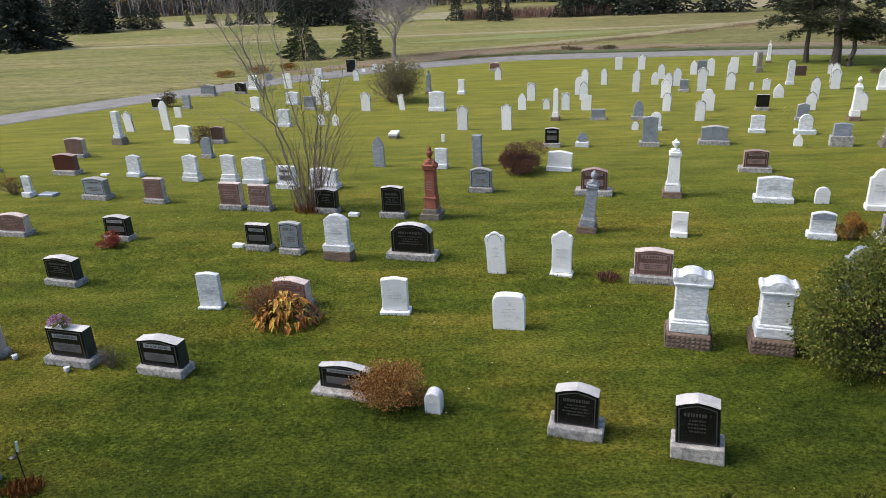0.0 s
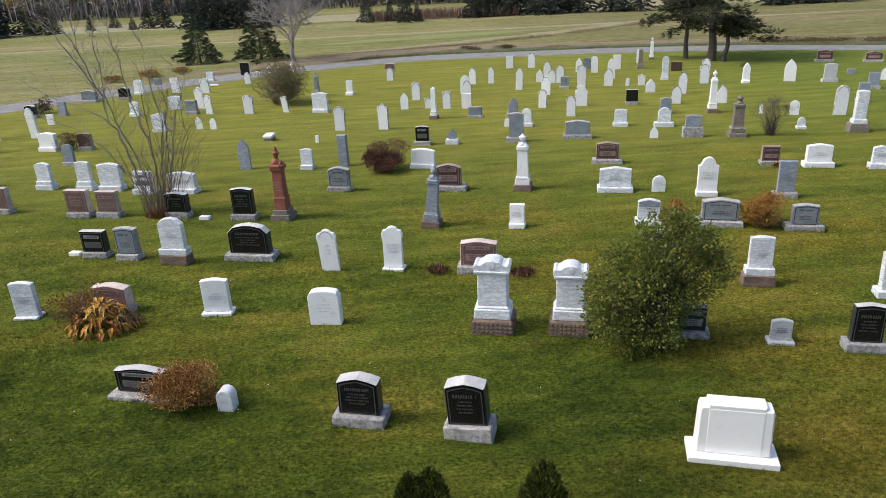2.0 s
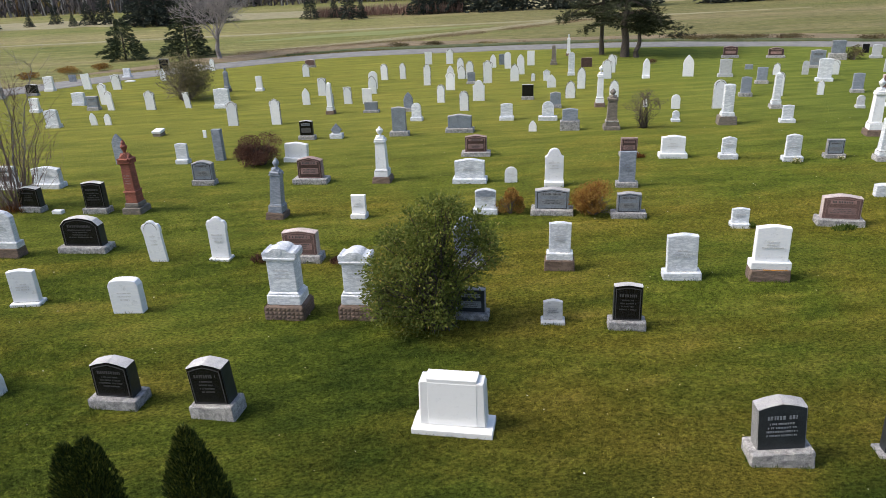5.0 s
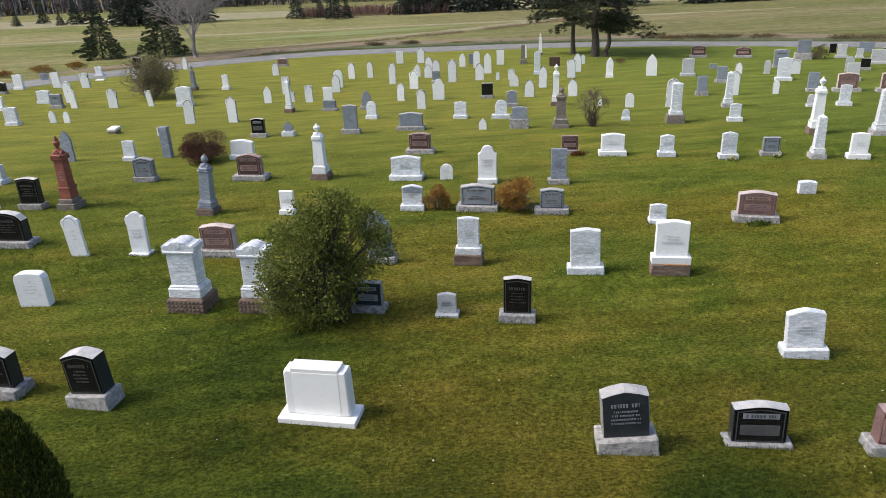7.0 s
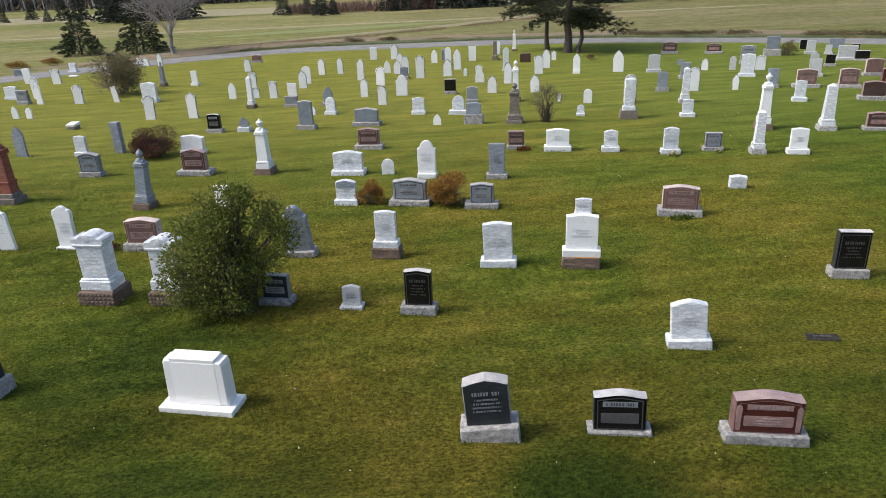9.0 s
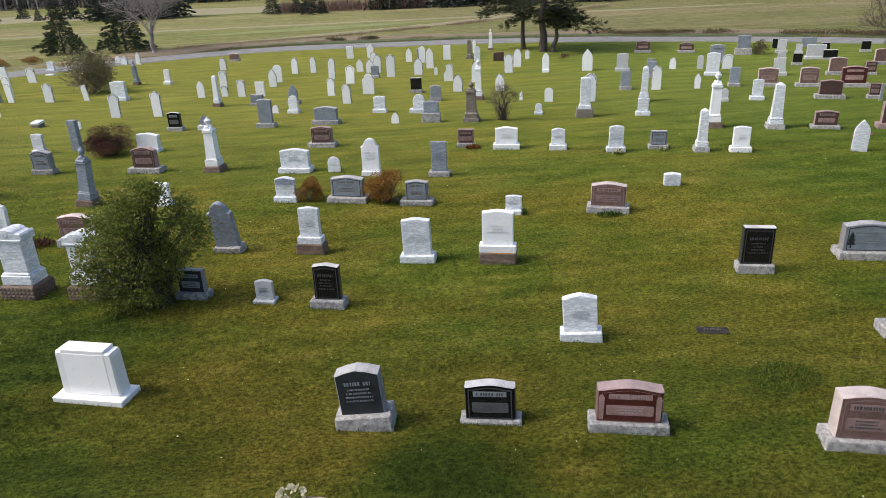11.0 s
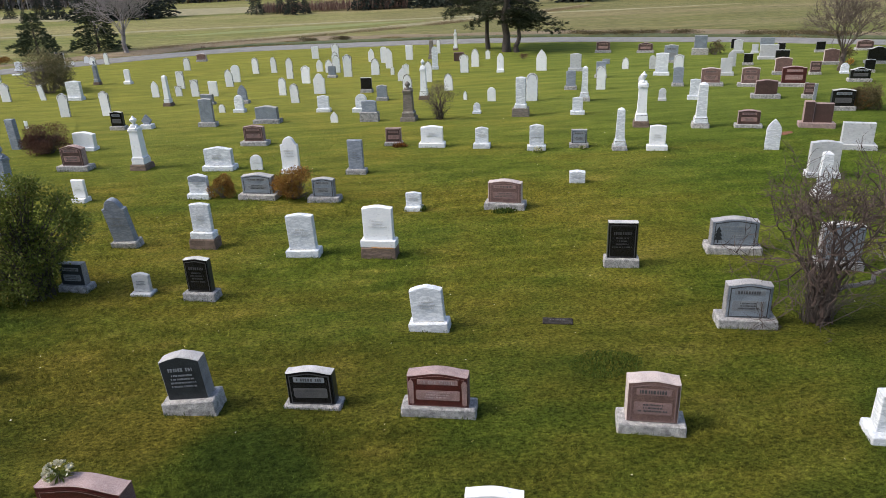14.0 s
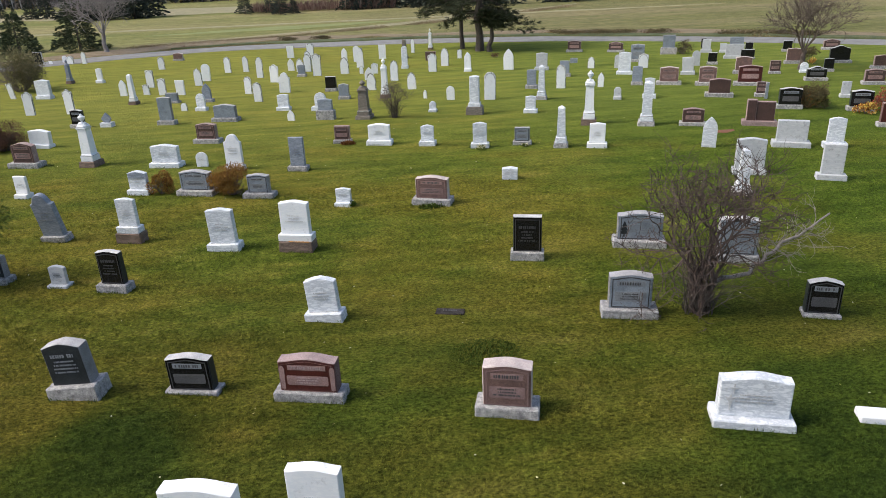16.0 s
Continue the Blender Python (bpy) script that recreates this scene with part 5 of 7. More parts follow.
headstone(29.71, 34.27, 0.80, 0.94, 'grey', 'seg', die=0.72, panel=True, yaw=-24)
tablet(29.16, 32.04, 0.51, 0.71, 'white', 'peak', yaw=-24)
tablet(27.96, 32.54, 0.31, 0.66, 'white', 'round', yaw=-24)
headstone(26.93, 27.14, 0.53, 0.83, 'slate', 'seg', die=0.44, yaw=-24)
tablet(25.25, 27.17, 0.29, 0.64, 'white', 'goth', yaw=-22)
obelisk(22.40, 20.00, 0.55, 1.86, 'white', 'urn', yaw=-19)
headstone(24.95, 24.18, 0.33, 0.48, 'white', 'round', die=0.29, yaw=-22)
obelisk(24.21, 19.28, 0.58, 1.50, 'marble', 'plain', yaw=-21)
headstone(26.23, 24.00, 0.55, 0.80, 'marble', 'seg', die=0.40, yaw=-23)
headstone(32.56, 36.73, 0.92, 1.06, 'grey', 'flat', die=0.70, base=0.35, yaw=-24)
tablet(35.72, 38.71, 0.39, 0.53, 'black', 'flat', yaw=-24)
headstone(34.77, 36.50, 0.65, 0.75, 'white', 'seg', die=0.47, yaw=-24)
headstone(35.60, 36.11, 0.42, 0.49, 'white', 'flat', die=0.34, yaw=-24)
tablet(37.67, 38.40, 0.80, 0.53, 'slate', 'flat', yaw=-24)
headstone(34.92, 33.52, 1.07, 0.75, 'white', 'flat', die=0.92, yaw=-24)
tablet(37.07, 35.88, 0.42, 0.50, 'black', 'flat', yaw=-24)
headstone(35.39, 32.99, 0.77, 0.51, 'black', 'flat', die=0.68, yaw=-24)
tablet(31.90, 31.77, 0.39, 0.74, 'white', 'round', yaw=-24)
headstone(30.29, 29.21, 0.67, 0.80, 'white', 'flat', lean=-3, die=0.52, yaw=-24)
headstone(32.87, 31.92, 0.54, 0.58, 'black', 'flat', die=0.44, yaw=-24)
headstone(32.71, 28.49, 0.90, 0.79, 'pink', 'seg', die=0.72, yaw=-24)
headstone(28.25, 26.74, 1.11, 0.78, 'pink', 'seg', die=0.80, panel=True, yaw=-24)
headstone(29.71, 26.03, 1.02, 0.82, 'pink', 'seg', die=0.72, panel=True, yaw=-24)
headstone(28.94, 23.42, 1.10, 0.71, 'brown', 'seg', die=0.81, yaw=-24)
headstone(31.34, 25.43, 1.31, 0.85, 'red', 'seg', die=0.95, panel=True, yaw=-24)
headstone(30.47, 22.93, 0.50, 0.56, 'brown', 'flat', die=0.38, panel=True, yaw=-24)
# a bluish-grey post with a cross, built as a narrow tablet
tablet(30.41, 22.46, 0.12, 0.61, 'grey', 'flat', yaw=-24)
headstone(33.98, 27.93, 0.53, 0.60, 'brown', 'flat', die=0.46, panel=True, yaw=-24)
headstone(38.95, 35.09, 0.58, 0.58, 'black', 'flat', die=0.47, yaw=-24)
headstone(36.55, 30.60, 0.85, 0.76, 'pink', 'seg', die=0.68, yaw=-24)
headstone(35.34, 27.76, 0.39, 0.47, 'marble', 'round', die=0.36, yaw=-24)
headstone(34.57, 25.64, 0.95, 0.60, 'black', 'serp', die=0.80, panel=True, yaw=-24)
headstone(36.51, 27.67, 0.48, 0.60, 'black', 'seg', die=0.43, yaw=-24)
headstone(41.47, 34.83, 1.00, 0.57, 'brown', 'peak', die=0.84, panel=True, yaw=-24)
headstone(38.62, 29.98, 1.15, 0.84, 'black', 'serp', die=0.92, yaw=-24)
headstone(33.24, 21.71, 0.40, 0.60, 'marble', 'flat', die=0.33, yaw=-24)
headstone(32.17, 19.34, 0.89, 0.72, 'black', 'seg', die=0.72, panel=True, yaw=-24)
headstone(36.08, 23.95, 0.93, 0.62, 'brown', 'seg', die=0.76, panel=True, yaw=-24)
headstone(39.23, 27.61, 1.01, 0.62, 'brown', 'seg', die=0.80, yaw=-24)
headstone(31.38, 16.81, 0.76, 0.80, 'red', 'seg', die=0.61, yaw=-24)
double_headstone(27.74, 18.24, 1.10, 0.82, 'brown', 'flat', die=0.87, yaw=-24)
headstone(30.14, 20.43, 0.90, 0.75, 'black', 'seg', die=0.76, panel=True, yaw=-24)
headstone(25.64, 18.75, 0.88, 0.59, 'brown', 'seg', die=0.69, panel=True, yaw=-23)
tablet(24.83, 15.93, 0.41, 0.90, 'marble', 'goth', yaw=-22)
headstone(27.13, 15.40, 1.06, 0.76, 'white', 'flat', die=0.84, yaw=-24)
headstone(28.21, 14.94, 0.66, 0.88, 'marble', 'peak', die=0.46, yaw=-24)
headstone(26.17, 12.07, 0.70, 0.90, 'marble', 'flat', die=0.51, yaw=-23)
headstone(24.51, 13.04, 0.83, 0.95, 'marble', 'seg', die=0.72, yaw=-21)
obelisk(23.53, 11.56, 0.44, 1.11, 'marble', 'plain', yaw=-20)
flat_marker(20.63, 2.87, 0.47, 0.08, 'white', yaw=-18)
flat_marker(15.75, 6.71, 0.50, 0.06, 'grey', yaw=-15)
headstone(13.80, 1.94, 0.69, 0.95, 'white', 'seg', die=0.55, yaw=-15)
headstone(12.71, 1.85, 0.94, 0.95, 'white', 'seg', die=0.75, yaw=-15)
headstone(9.83, 2.76, 1.18, 0.95, 'red', 'seg', die=0.94, yaw=-15)


# ---- plants ----
def grow(soup, p, way, length, r, depth, spread, droop=0.0, tips=None, sides=4, bend=0.18, kids=(2, 4)):
    """A limb in three bent pieces that forks at its end and along its way."""
    p, way = Vector(p), Vector(way).normalized()
    for k in range(3):
        w2 = (way + Vector((random.gauss(0, bend), random.gauss(0, bend), random.gauss(0, bend) - droop))).normalized()
        q = p + w2 * length / 3
        soup.tube(p, q, r * (1 - 0.22 * k), r * (1 - 0.22 * (k + 1)), sides)
        if depth > 0 and k > 0:
            for _ in range(random.randint(*kids) // 2 + (k == 2)):
                a = Vector((random.gauss(0, 1), random.gauss(0, 1), random.gauss(0.1, 0.6))).normalized()
                grow(soup, q, w2 + a * spread, length * random.uniform(0.5, 0.8), r * 0.65, depth - 1, spread, droop, tips, 3, bend, kids)
        elif depth == 0 and tips is not None:
            tips.append((q, w2))
        p, way = q, w2


def scatter_leaves(soup, n, w, h, size, lumps=9, z0=0.05, shell=0.45, up=0.3, d=None, form=None):
    """Leaves in an uneven crown: overlapping lumps, denser towards the outside."""
    d = d or w
    balls = []
    for i in range(lumps):
        a, e = random.uniform(0, 2 * math.pi), random.uniform(0.12, 0.95)
        rr = random.uniform(0.2, 0.78) * math.sqrt(max(0.15, 1 - (e - 0.35) ** 2 * 1.7))
        balls.append((Vector((rr * w / 2 * math.cos(a), rr * d / 2 * math.sin(a), z0 + e * (h - z0) * 0.82)), random.uniform(0.26, 0.44)))
    if form:
        balls = [(Vector((fx * w / 2, random.uniform(-0.35, 0.35) * d, fz * h)), r) for fx, fz, r in form for _ in (0, 1)]
    for i in range(n):
        c, s = random.choice(balls)
        v = Vector((random.gauss(0, 1), random.gauss(0, 1), random.gauss(0, 1))).normalized()
        t = (random.random() ** shell) * s
        p = c + Vector((v.x * w / 2 * t * 1.55, v.y * d / 2 * t * 1.55, v.z * h * t * 0.7))
        if p.z < 0.02:
            p.z = random.uniform(0.02, 0.2 * h)
        if p.z > h:
            p.z = h - random.uniform(0, 0.15 * h)
        way = v + Vector((random.gauss(0, 0.5), random.gauss(0, 0.5), random.gauss(up, 0.5)))
        soup.leaf(p, way, size * random.uniform(0.6, 1.25), size * random.uniform(0.4, 0.7))


def shrub(name, x, y, w, h, leaf_mat, n, size, label, stem_mat=None, stems=14, lumps=9, category="shrub", up=0.3, shell=0.45, d=None, depth=1, form=None, turn=None):
    random.seed(int(x * 131 + y * 977))
    root = thing(name, x, y, random.uniform(0, 360) if turn is None else turn, label, category)
    st = Soup()
    for i in range(stems):
        a = random.uniform(0, 2 * math.pi)
        out = random.uniform(0.1, 0.8)
        grow(st, (0.06 * w * math.cos(a), 0.06 * w * math.sin(a), -0.03), (out * math.cos(a) * w / h, out * math.sin(a) * w / h, 1), h * random.uniform(0.34, 0.5) / (1 + 0.35 * (depth - 1)), 0.006 + 0.007 * h, depth, 0.6)
    part_st = st.done("woody_frame", stem_mat or GREY_BARK, root, "thin woody stems")
    part_st["kind"] = "stuff"
    lf = Soup()
    scatter_leaves(lf, n, w, h, size, lumps, 0.05, shell, up, d, form)
    lf.done("foliage", leaf_mat, root)["kind"] = "stuff"
    return root


def spruce_meshes(w, h, n, per, seed, loose=False, fine=1.0):
    """Trunk and crown of a spruce: whorls of drooping boughs, each a fan of needle sprays."""
    random.seed(seed)
    tr, cr = Soup(), Soup()
    tr.tube((0, 0, -0.1), (0, 0, h * 0.9), 0.035 * h ** 0.9, 0.01, 7)
    for i in range(n):
        u = (i + random.random()) / n
        z = h * (0.04 + 0.94 * u)
        reach = w / 2 * (1 - u) ** 0.85 * random.uniform(0.72, 1.12) + 0.05 * w
        a = i * 2.39996 + random.uniform(-0.4, 0.4)
        dirv = Vector((math.cos(a), math.sin(a), 0))
        for k in range(per):
            s = ((k + random.random()) / per) ** 0.8
            p = Vector((0, 0, z)) + dirv * reach * s + Vector((0, 0, -0.22 * reach * s * s + 0.06 * reach * s))
            side = Vector((-dirv.y, dirv.x, 0)) * random.uniform(-1, 1)
            wy = dirv * 0.7 + side * 0.9 + Vector((0, 0, random.uniform(-0.45, 0.25)))
            if loose:
                p = p + side * 0.42 * reach * (1.1 - s) + Vector((0, 0, random.gauss(0.02, 0.055)))
                cr.leaf(p, dirv * 0.9 + side * 0.8 + Vector((0, 0, random.uniform(-0.45, 0.55))), 0.13 * reach + 0.11, 0.025 * reach + 0.035, 0.3)
                continue
            cr.leaf(p + Vector((0, 0, random.gauss(0, 0.012 * h))), wy, (reach * 0.34 + 0.03 * h) * fine, (0.10 * reach + 0.022 * h) * fine, 0.3)
    for k in range(6):
        cr.leaf((0, 0, h * 0.94), (random.gauss(0, 0.2), random.gauss(0, 0.2), 1), h * 0.07, 0.02 * h)
    return tr, cr


def spruce(x, y, w, h, n, per, seed, label, loose=False):
    root = thing("spruce_tree", x, y, 0, label, "spruce tree", "spruces")
    tr, cr = spruce_meshes(w, h, n, per, seed, loose, 0.5)
    tr.done("trunk", DARK_BARK, root)
    cr.done("crown", YOUNG_SPRUCE if loose else SPRUCE, root)["kind"] = "stuff"
    return root


def pine(x, y, h, crown, seed, trunk_r, low, label, limbs=26, lean=(0, 0)):
    """An old pine: a thick trunk, level to drooping limbs, needle tufts in clumps with gaps."""
    random.seed(seed)
    root = thing("pine_tree", x, y, 0, label, "pine tree", "pines")
    tr, cr = Soup(), Soup()
    p, r = Vector((0, 0, -0.1)), trunk_r * 1.25
    pts = []
    for k in range(8):
        q = Vector((lean[0] * (k + 1) / 8 + random.gauss(0, 0.06), lean[1] * (k + 1) / 8 + random.gauss(0, 0.06), h * (k + 1) / 8))
        r2 = trunk_r * (1 - 0.085 * (k + 1))
        tr.tube(p, q, r, r2, 9)
        pts.append((q, r2))
        p, r = q, r2
    for i in range(limbs):
        u = low + (1 - low) * (i + random.random()) / limbs
        j = min(7, int(u * 8))
        base = pts[j][0].copy()
        base.z = u * h
        a = i * 2.4 + random.uniform(-0.5, 0.5)
        length = crown * (1.0 - 0.75 * max(0, u - 0.3)) * random.uniform(0.55, 1.1)
        pos, way = base, Vector((math.cos(a), math.sin(a), random.uniform(-0.05, 0.35)))
        rr = 0.03 + 0.02 * length
        for k in range(5):
            way = (way + Vector((random.gauss(0, 0.16), random.gauss(0, 0.16), -0.13 + random.gauss(0, 0.08)))).normalized()
            q = pos + way * length / 5
            tr.tube(pos, q, rr * (1 - 0.18 * k), rr * (1 - 0.18 * (k + 1)), 5)
            if k > 0:
                for _ in range(5):
                    c = q + Vector((random.gauss(0, 0.3), random.gauss(0, 0.3), random.gauss(0.0, 0.08)))
                    tr.tube(q, c, 0.014, 0.006, 3)
                    for _ in range(38):
                        v = Vector((random.gauss(0, 1), random.gauss(0, 1), random.gauss(0.1, 0.3))).normalized()
                        cr.leaf(c + Vector((v.x * 0.16, v.y * 0.16, v.z * 0.04)), v, random.uniform(0.2, 0.4), 0.036, 0.2)
            pos = q
    tr.done("trunk", DARK_BARK, root, "dark rough trunk and limbs")
    cr.done("crown", PINE, root)["kind"] = "stuff"
    return root


def cedar(x, y, w, h, seed, leaders):
    """A clipped young cedar: upright fans of scale sprays packed in an egg shape."""
    random.seed(seed)
    root = thing("cedar_shrub", x, y, 0, "small dense upright green cedar shrub", "cedar shrub", "cedars")
    st, lf = Soup(), Soup()
    for i in range(6):
        a = i * 1.05
        st.tube((0, 0, -0.03), (0.1 * w * math.cos(a), 0.1 * w * math.sin(a), h * 0.7), 0.018, 0.006, 5)
    st.done("woody_frame", DARK_BARK, root)["kind"] = "stuff"
    for i in range(14000):
        u = random.random() ** 0.9
        lead = random.choice(leaders)
        top = h * lead[2]
        rad = w / 2 * max(0.04, math.sin(math.pi * min(1, 0.16 + 0.84 * u)) ** 0.7) * (1.0 if u < 0.55 else 1.0 - 0.25 * (u - 0.55))
        a = random.uniform(0, 2 * math.pi)
        k = random.random() ** 0.3
        cx = lead[0] * max(0, u - 0.3) * w
        cy = lead[1] * max(0, u - 0.3) * w
        p = Vector((cx + rad * k * math.cos(a), cy + rad * k * math.sin(a), u * top * 0.93))
        lf.leaf(p, (math.cos(a) * 0.45 + random.gauss(0, 0.2), math.sin(a) * 0.45 + random.gauss(0, 0.2), 1), random.uniform(0.035, 0.085), random.uniform(0.012, 0.024), 0.4)
    lf.done("foliage", CEDAR, root)["kind"] = "stuff"
    return root


def hosta(x, y, w, h):
    """A collapsing clump of broad autumn leaves on arching stalks."""
    random.seed(11)
    root = thing("hosta_clump", x, y, 0, "yellow and orange withering hosta clump beside a headstone", "garden plant")
    lf, dead = Soup(), Soup()
    for i in range(300):
        a, k = random.uniform(0, 2 * math.pi), random.random() ** 0.6
        out = Vector((math.cos(a), math.sin(a) * 0.75, 0))
        rad = w / 2 * k
        p = out * rad + Vector((0, 0, h * (0.2 + 0.72 * (1 - k ** 2)) * random.uniform(0.45, 1.05)))
        way = (out + Vector((random.gauss(0, 0.6), random.gauss(0, 0.6), random.gauss(0.3, 0.35) - 1.2 * k))).normalized()
        side = way.cross(Vector((0, 0, 1))).normalized()
        nrm = side.cross(way)
        length, wid = random.uniform(0.09, 0.2), random.uniform(0.04, 0.095)
        n = len(lf.v)
        for s, ww, dz in ((0, 0.1, 0), (0.3, 1.0, 0.02), (0.65, 0.8, 0.0), (1.0, 0.05, -0.06)):
            c = p + way * length * s + Vector((0, 0, dz))
            lf.v += [c + side * wid / 2 * ww + nrm * 0.02 * ww, c, c - side * wid / 2 * ww + nrm * 0.02 * ww]
        for r in range(3):
            for c in range(2):
                b = n + r * 3 + c
                lf.f.append((b, b + 1, b + 4, b + 3))
    for i in range(110):
        a = random.uniform(-0.7, 0.9)
        p = Vector((w * 0.42 * math.cos(a) * random.uniform(0.6, 1.15), w * 0.4 * math.sin(a) * random.uniform(0.4, 1.0), 0))
        dead.tube(p, p + Vector((random.gauss(0.04, 0.12), random.gauss(-0.03, 0.1), random.uniform(0.12, 0.42))), 0.006, 0.004, 3)
    lf.done("leaves", YELLOW_LEAF, root)["kind"] = "stuff"
    dead.done("dead_stalks", GREY_BARK, root, "grey dead stalks")["kind"] = "stuff"
    return root


def tuft_bed(name, x, y, w, d, h, mat, n, blade, label, category):
    """A low bed of leaning stalks or blades."""
    random.seed(int(100 + x * 17 + y * 5))
    s = Soup()
    for i in range(n):
        a, k = random.uniform(0, 2 * math.pi), math.sqrt(random.random())
        p = Vector((w / 2 * k * math.cos(a), d / 2 * k * math.sin(a), -0.01))
        top = Vector((random.gauss(0, 0.35), random.gauss(0, 0.35), 1))
        s.leaf(p, top, h * random.uniform(0.4, 1.1) * (1.1 - 0.5 * k), blade, 0.2)
    root = thing(name, x, y, 0, label, category)
    s.done("growth", mat, root)["kind"] = "stuff"
    return root


def bouquet(x, y, z, w, mat, label, n=60):
    random.seed(int(x * 50))
    root = thing("bouquet", x, y, 0, label, "flowers", z=z)
    fl, gr = Soup(), Soup()
    for i in range(n):
        v = Vector((random.gauss(0, 1), random.gauss(0, 0.7), abs(random.gauss(0, 0.8)))).normalized()
        c = Vector((v.x * w / 2, v.y * w * 0.35, v.z * w * 0.45 + 0.03))
        for k in range(7):
            fl.leaf(c, v + Vector((random.gauss(0, 0.7), random.gauss(0, 0.7), random.gauss(0, 0.7))), 0.04, 0.03)
    for i in range(50):
        v = Vector((random.gauss(0, 1), random.gauss(0, 0.7), random.gauss(0.1, 0.5))).normalized()
        gr.leaf((0, 0, 0.03), v, w * 0.6, 0.025)
    fl.done("petals", mat, root)["kind"] = "stuff"
    gr.done("leaves", GREEN_LEAF, root)["kind"] = "stuff"
    return root


def leafy_bush(x, y):
    """A many-stemmed bush: leaf clusters at the ends of bent stems, dense low down, airy above."""
    random.seed(63)
    root = thing("leafy_bush", x, y, 0, "large leafy green bush with a few yellowing leaves", "bush")
    st, lf = Soup(), Soup()
    masses = ((-0.75, 0.5, 0.40, 26), (-0.85, 0.95, 0.32, 17), (-0.35, 0.42, 0.40, 24), (-0.4, 1.2, 0.42, 26), (0.05, 0.85, 0.42, 26), (0.05, 0.3, 0.33, 20), (-0.1, 1.65, 0.36, 20),
              (0.18, 1.95, 0.32, 15), (0.35, 1.4, 0.34, 14), (0.38, 0.8, 0.26, 9), (0.75, 1.65, 0.32, 14), (0.9, 1.3, 0.27, 11), (0.7, 0.95, 0.2, 4), (0.33, 2.2, 0.17, 6), (-0.15, 2.05, 0.2, 6), (-0.6, 1.5, 0.22, 7))
    for mx, mz, mr, count in masses:
        for k in range(count):
            v = Vector((random.gauss(0, 1), random.gauss(0, 1.2), random.gauss(0, 1))).normalized() * mr * random.uniform(0.55, 1.1)
            c = Vector((mx + v.x, v.y * 1.7 * (1 - 0.2 * mz), max(0.1, mz + v.z)))
            foot = Vector((random.gauss(0.05, 0.13), random.gauss(0, 0.13), -0.03))
            bend = foot.lerp(c, 0.5) + Vector((-0.12 * c.x, -0.12 * c.y, 0.14 * c.z))
            r = 0.007 + 0.004 * c.z
            st.tube(foot, bend, r, r * 0.7, 4)
            st.tube(bend, c, r * 0.7, 0.004, 4)
            out = Vector((c.x, c.y, 0.35 * (c.z - 0.5)))
            size = random.uniform(0.10, 0.17)
            for _ in range(random.randint(62, 92)):
                d = Vector((random.gauss(0, 1), random.gauss(0, 1), random.gauss(0, 0.85)))
                p = c + d * size * 0.62
                p.z = max(p.z, 0.03)
                lf.leaf(p, d + out * 0.6 + Vector((0, 0, random.gauss(-0.1, 0.5))), random.uniform(0.035, 0.075), random.uniform(0.026, 0.046), 0.15)
    st.done("woody_frame", DARK_BARK, root, "thin woody stems")["kind"] = "stuff"
    lf.done("foliage", GREEN_LEAF, root)["kind"] = "stuff"
    return root


# the near shrubs and flowers
leafy_bush(6.5, 9.55)
shrub("orange_shrub", -1.0, 8.85, 1.2, 0.62, ORANGE_LEAF, 9000, 0.036, "rounded orange-brown autumn shrub beside a black headstone", RUST_LEAF, 26, 12, "shrub", 0.5)
shrub("rust_shrub", -3.95, 12.0, 1.25, 0.9, RUST_LEAF, 2300, 0.04, "twiggy rust-brown shrub beside the hosta clump", GREY_BARK, 26, 8)
hosta(-3.3, 11.65, 1.2, 0.55)
shrub("maroon_bush", 2.1, 21.7, 1.5, 1.02, MAROON_LEAF, 11000, 0.05, "dense rounded maroon-brown bush", DARK_BARK, 30, 12)
shrub("rust_bush", 9.0, 15.05, 0.6, 0.62, TAWNY_LEAF, 3200, 0.042, "small rust-orange bush between grey headstones", GREY_BARK, 18, 6)
shrub("rust_bush", 10.95, 14.5, 1.1, 0.82, TAWNY_LEAF, 6500, 0.045, "rust-orange bush between grey headstones", GREY_BARK, 26, 9)
tuft_bed("withered_plant", 3.1, 13.2, 0.5, 0.4, 0.22, MAROON_LEAF, 260, 0.02, "low withered brown plant in grass", "garden plant")
tuft_bed("withered_plant", 4.85, 12.75, 0.55, 0.45, 0.2, MAROON_LEAF, 300, 0.02, "low withered brown plant in grass", "garden plant")
shrub("crimson_plant", -8.8, 16.05, 0.62, 0.36, CRIMSON_LEAF, 1300, 0.05, "low crimson plant before a black headstone", GREY_BARK, 14, 6)
shrub("brown_shrub", -10.6, 27.95, 1.0, 0.75, MAROON_LEAF, 1000, 0.06, "twiggy brown shrub between two headstones", GREY_BARK, 24, 7)
shrub("brown_shrub", -14.6, 21.3, 0.75, 0.66, RUST_LEAF, 700, 0.045, "twiggy brown shrub at the end of a row", GREY_BARK, 26, 7)
shrub("olive_bush", -3.45, 36.2, 3.0, 2.5, PALE_OLIVE, 8500, 0.085, "tall dull olive bush among white tablets", GREY_BARK, 30, 14, "bush", 0.3, 0.5, None, 2)
shrub("olive_shrub", 33.3, 36.4, 1.1, 0.78, OLIVE_LEAF, 700, 0.09, "small olive-brown shrub beside a grey headstone", GREY_BARK, 18, 7)
shrub("brown_green_bush", 30.85, 20.4, 1.3, 1.08, OLIVE_LEAF, 5000, 0.06, "upright brown-green bush beside a black headstone", RUST_LEAF, 26, 9)
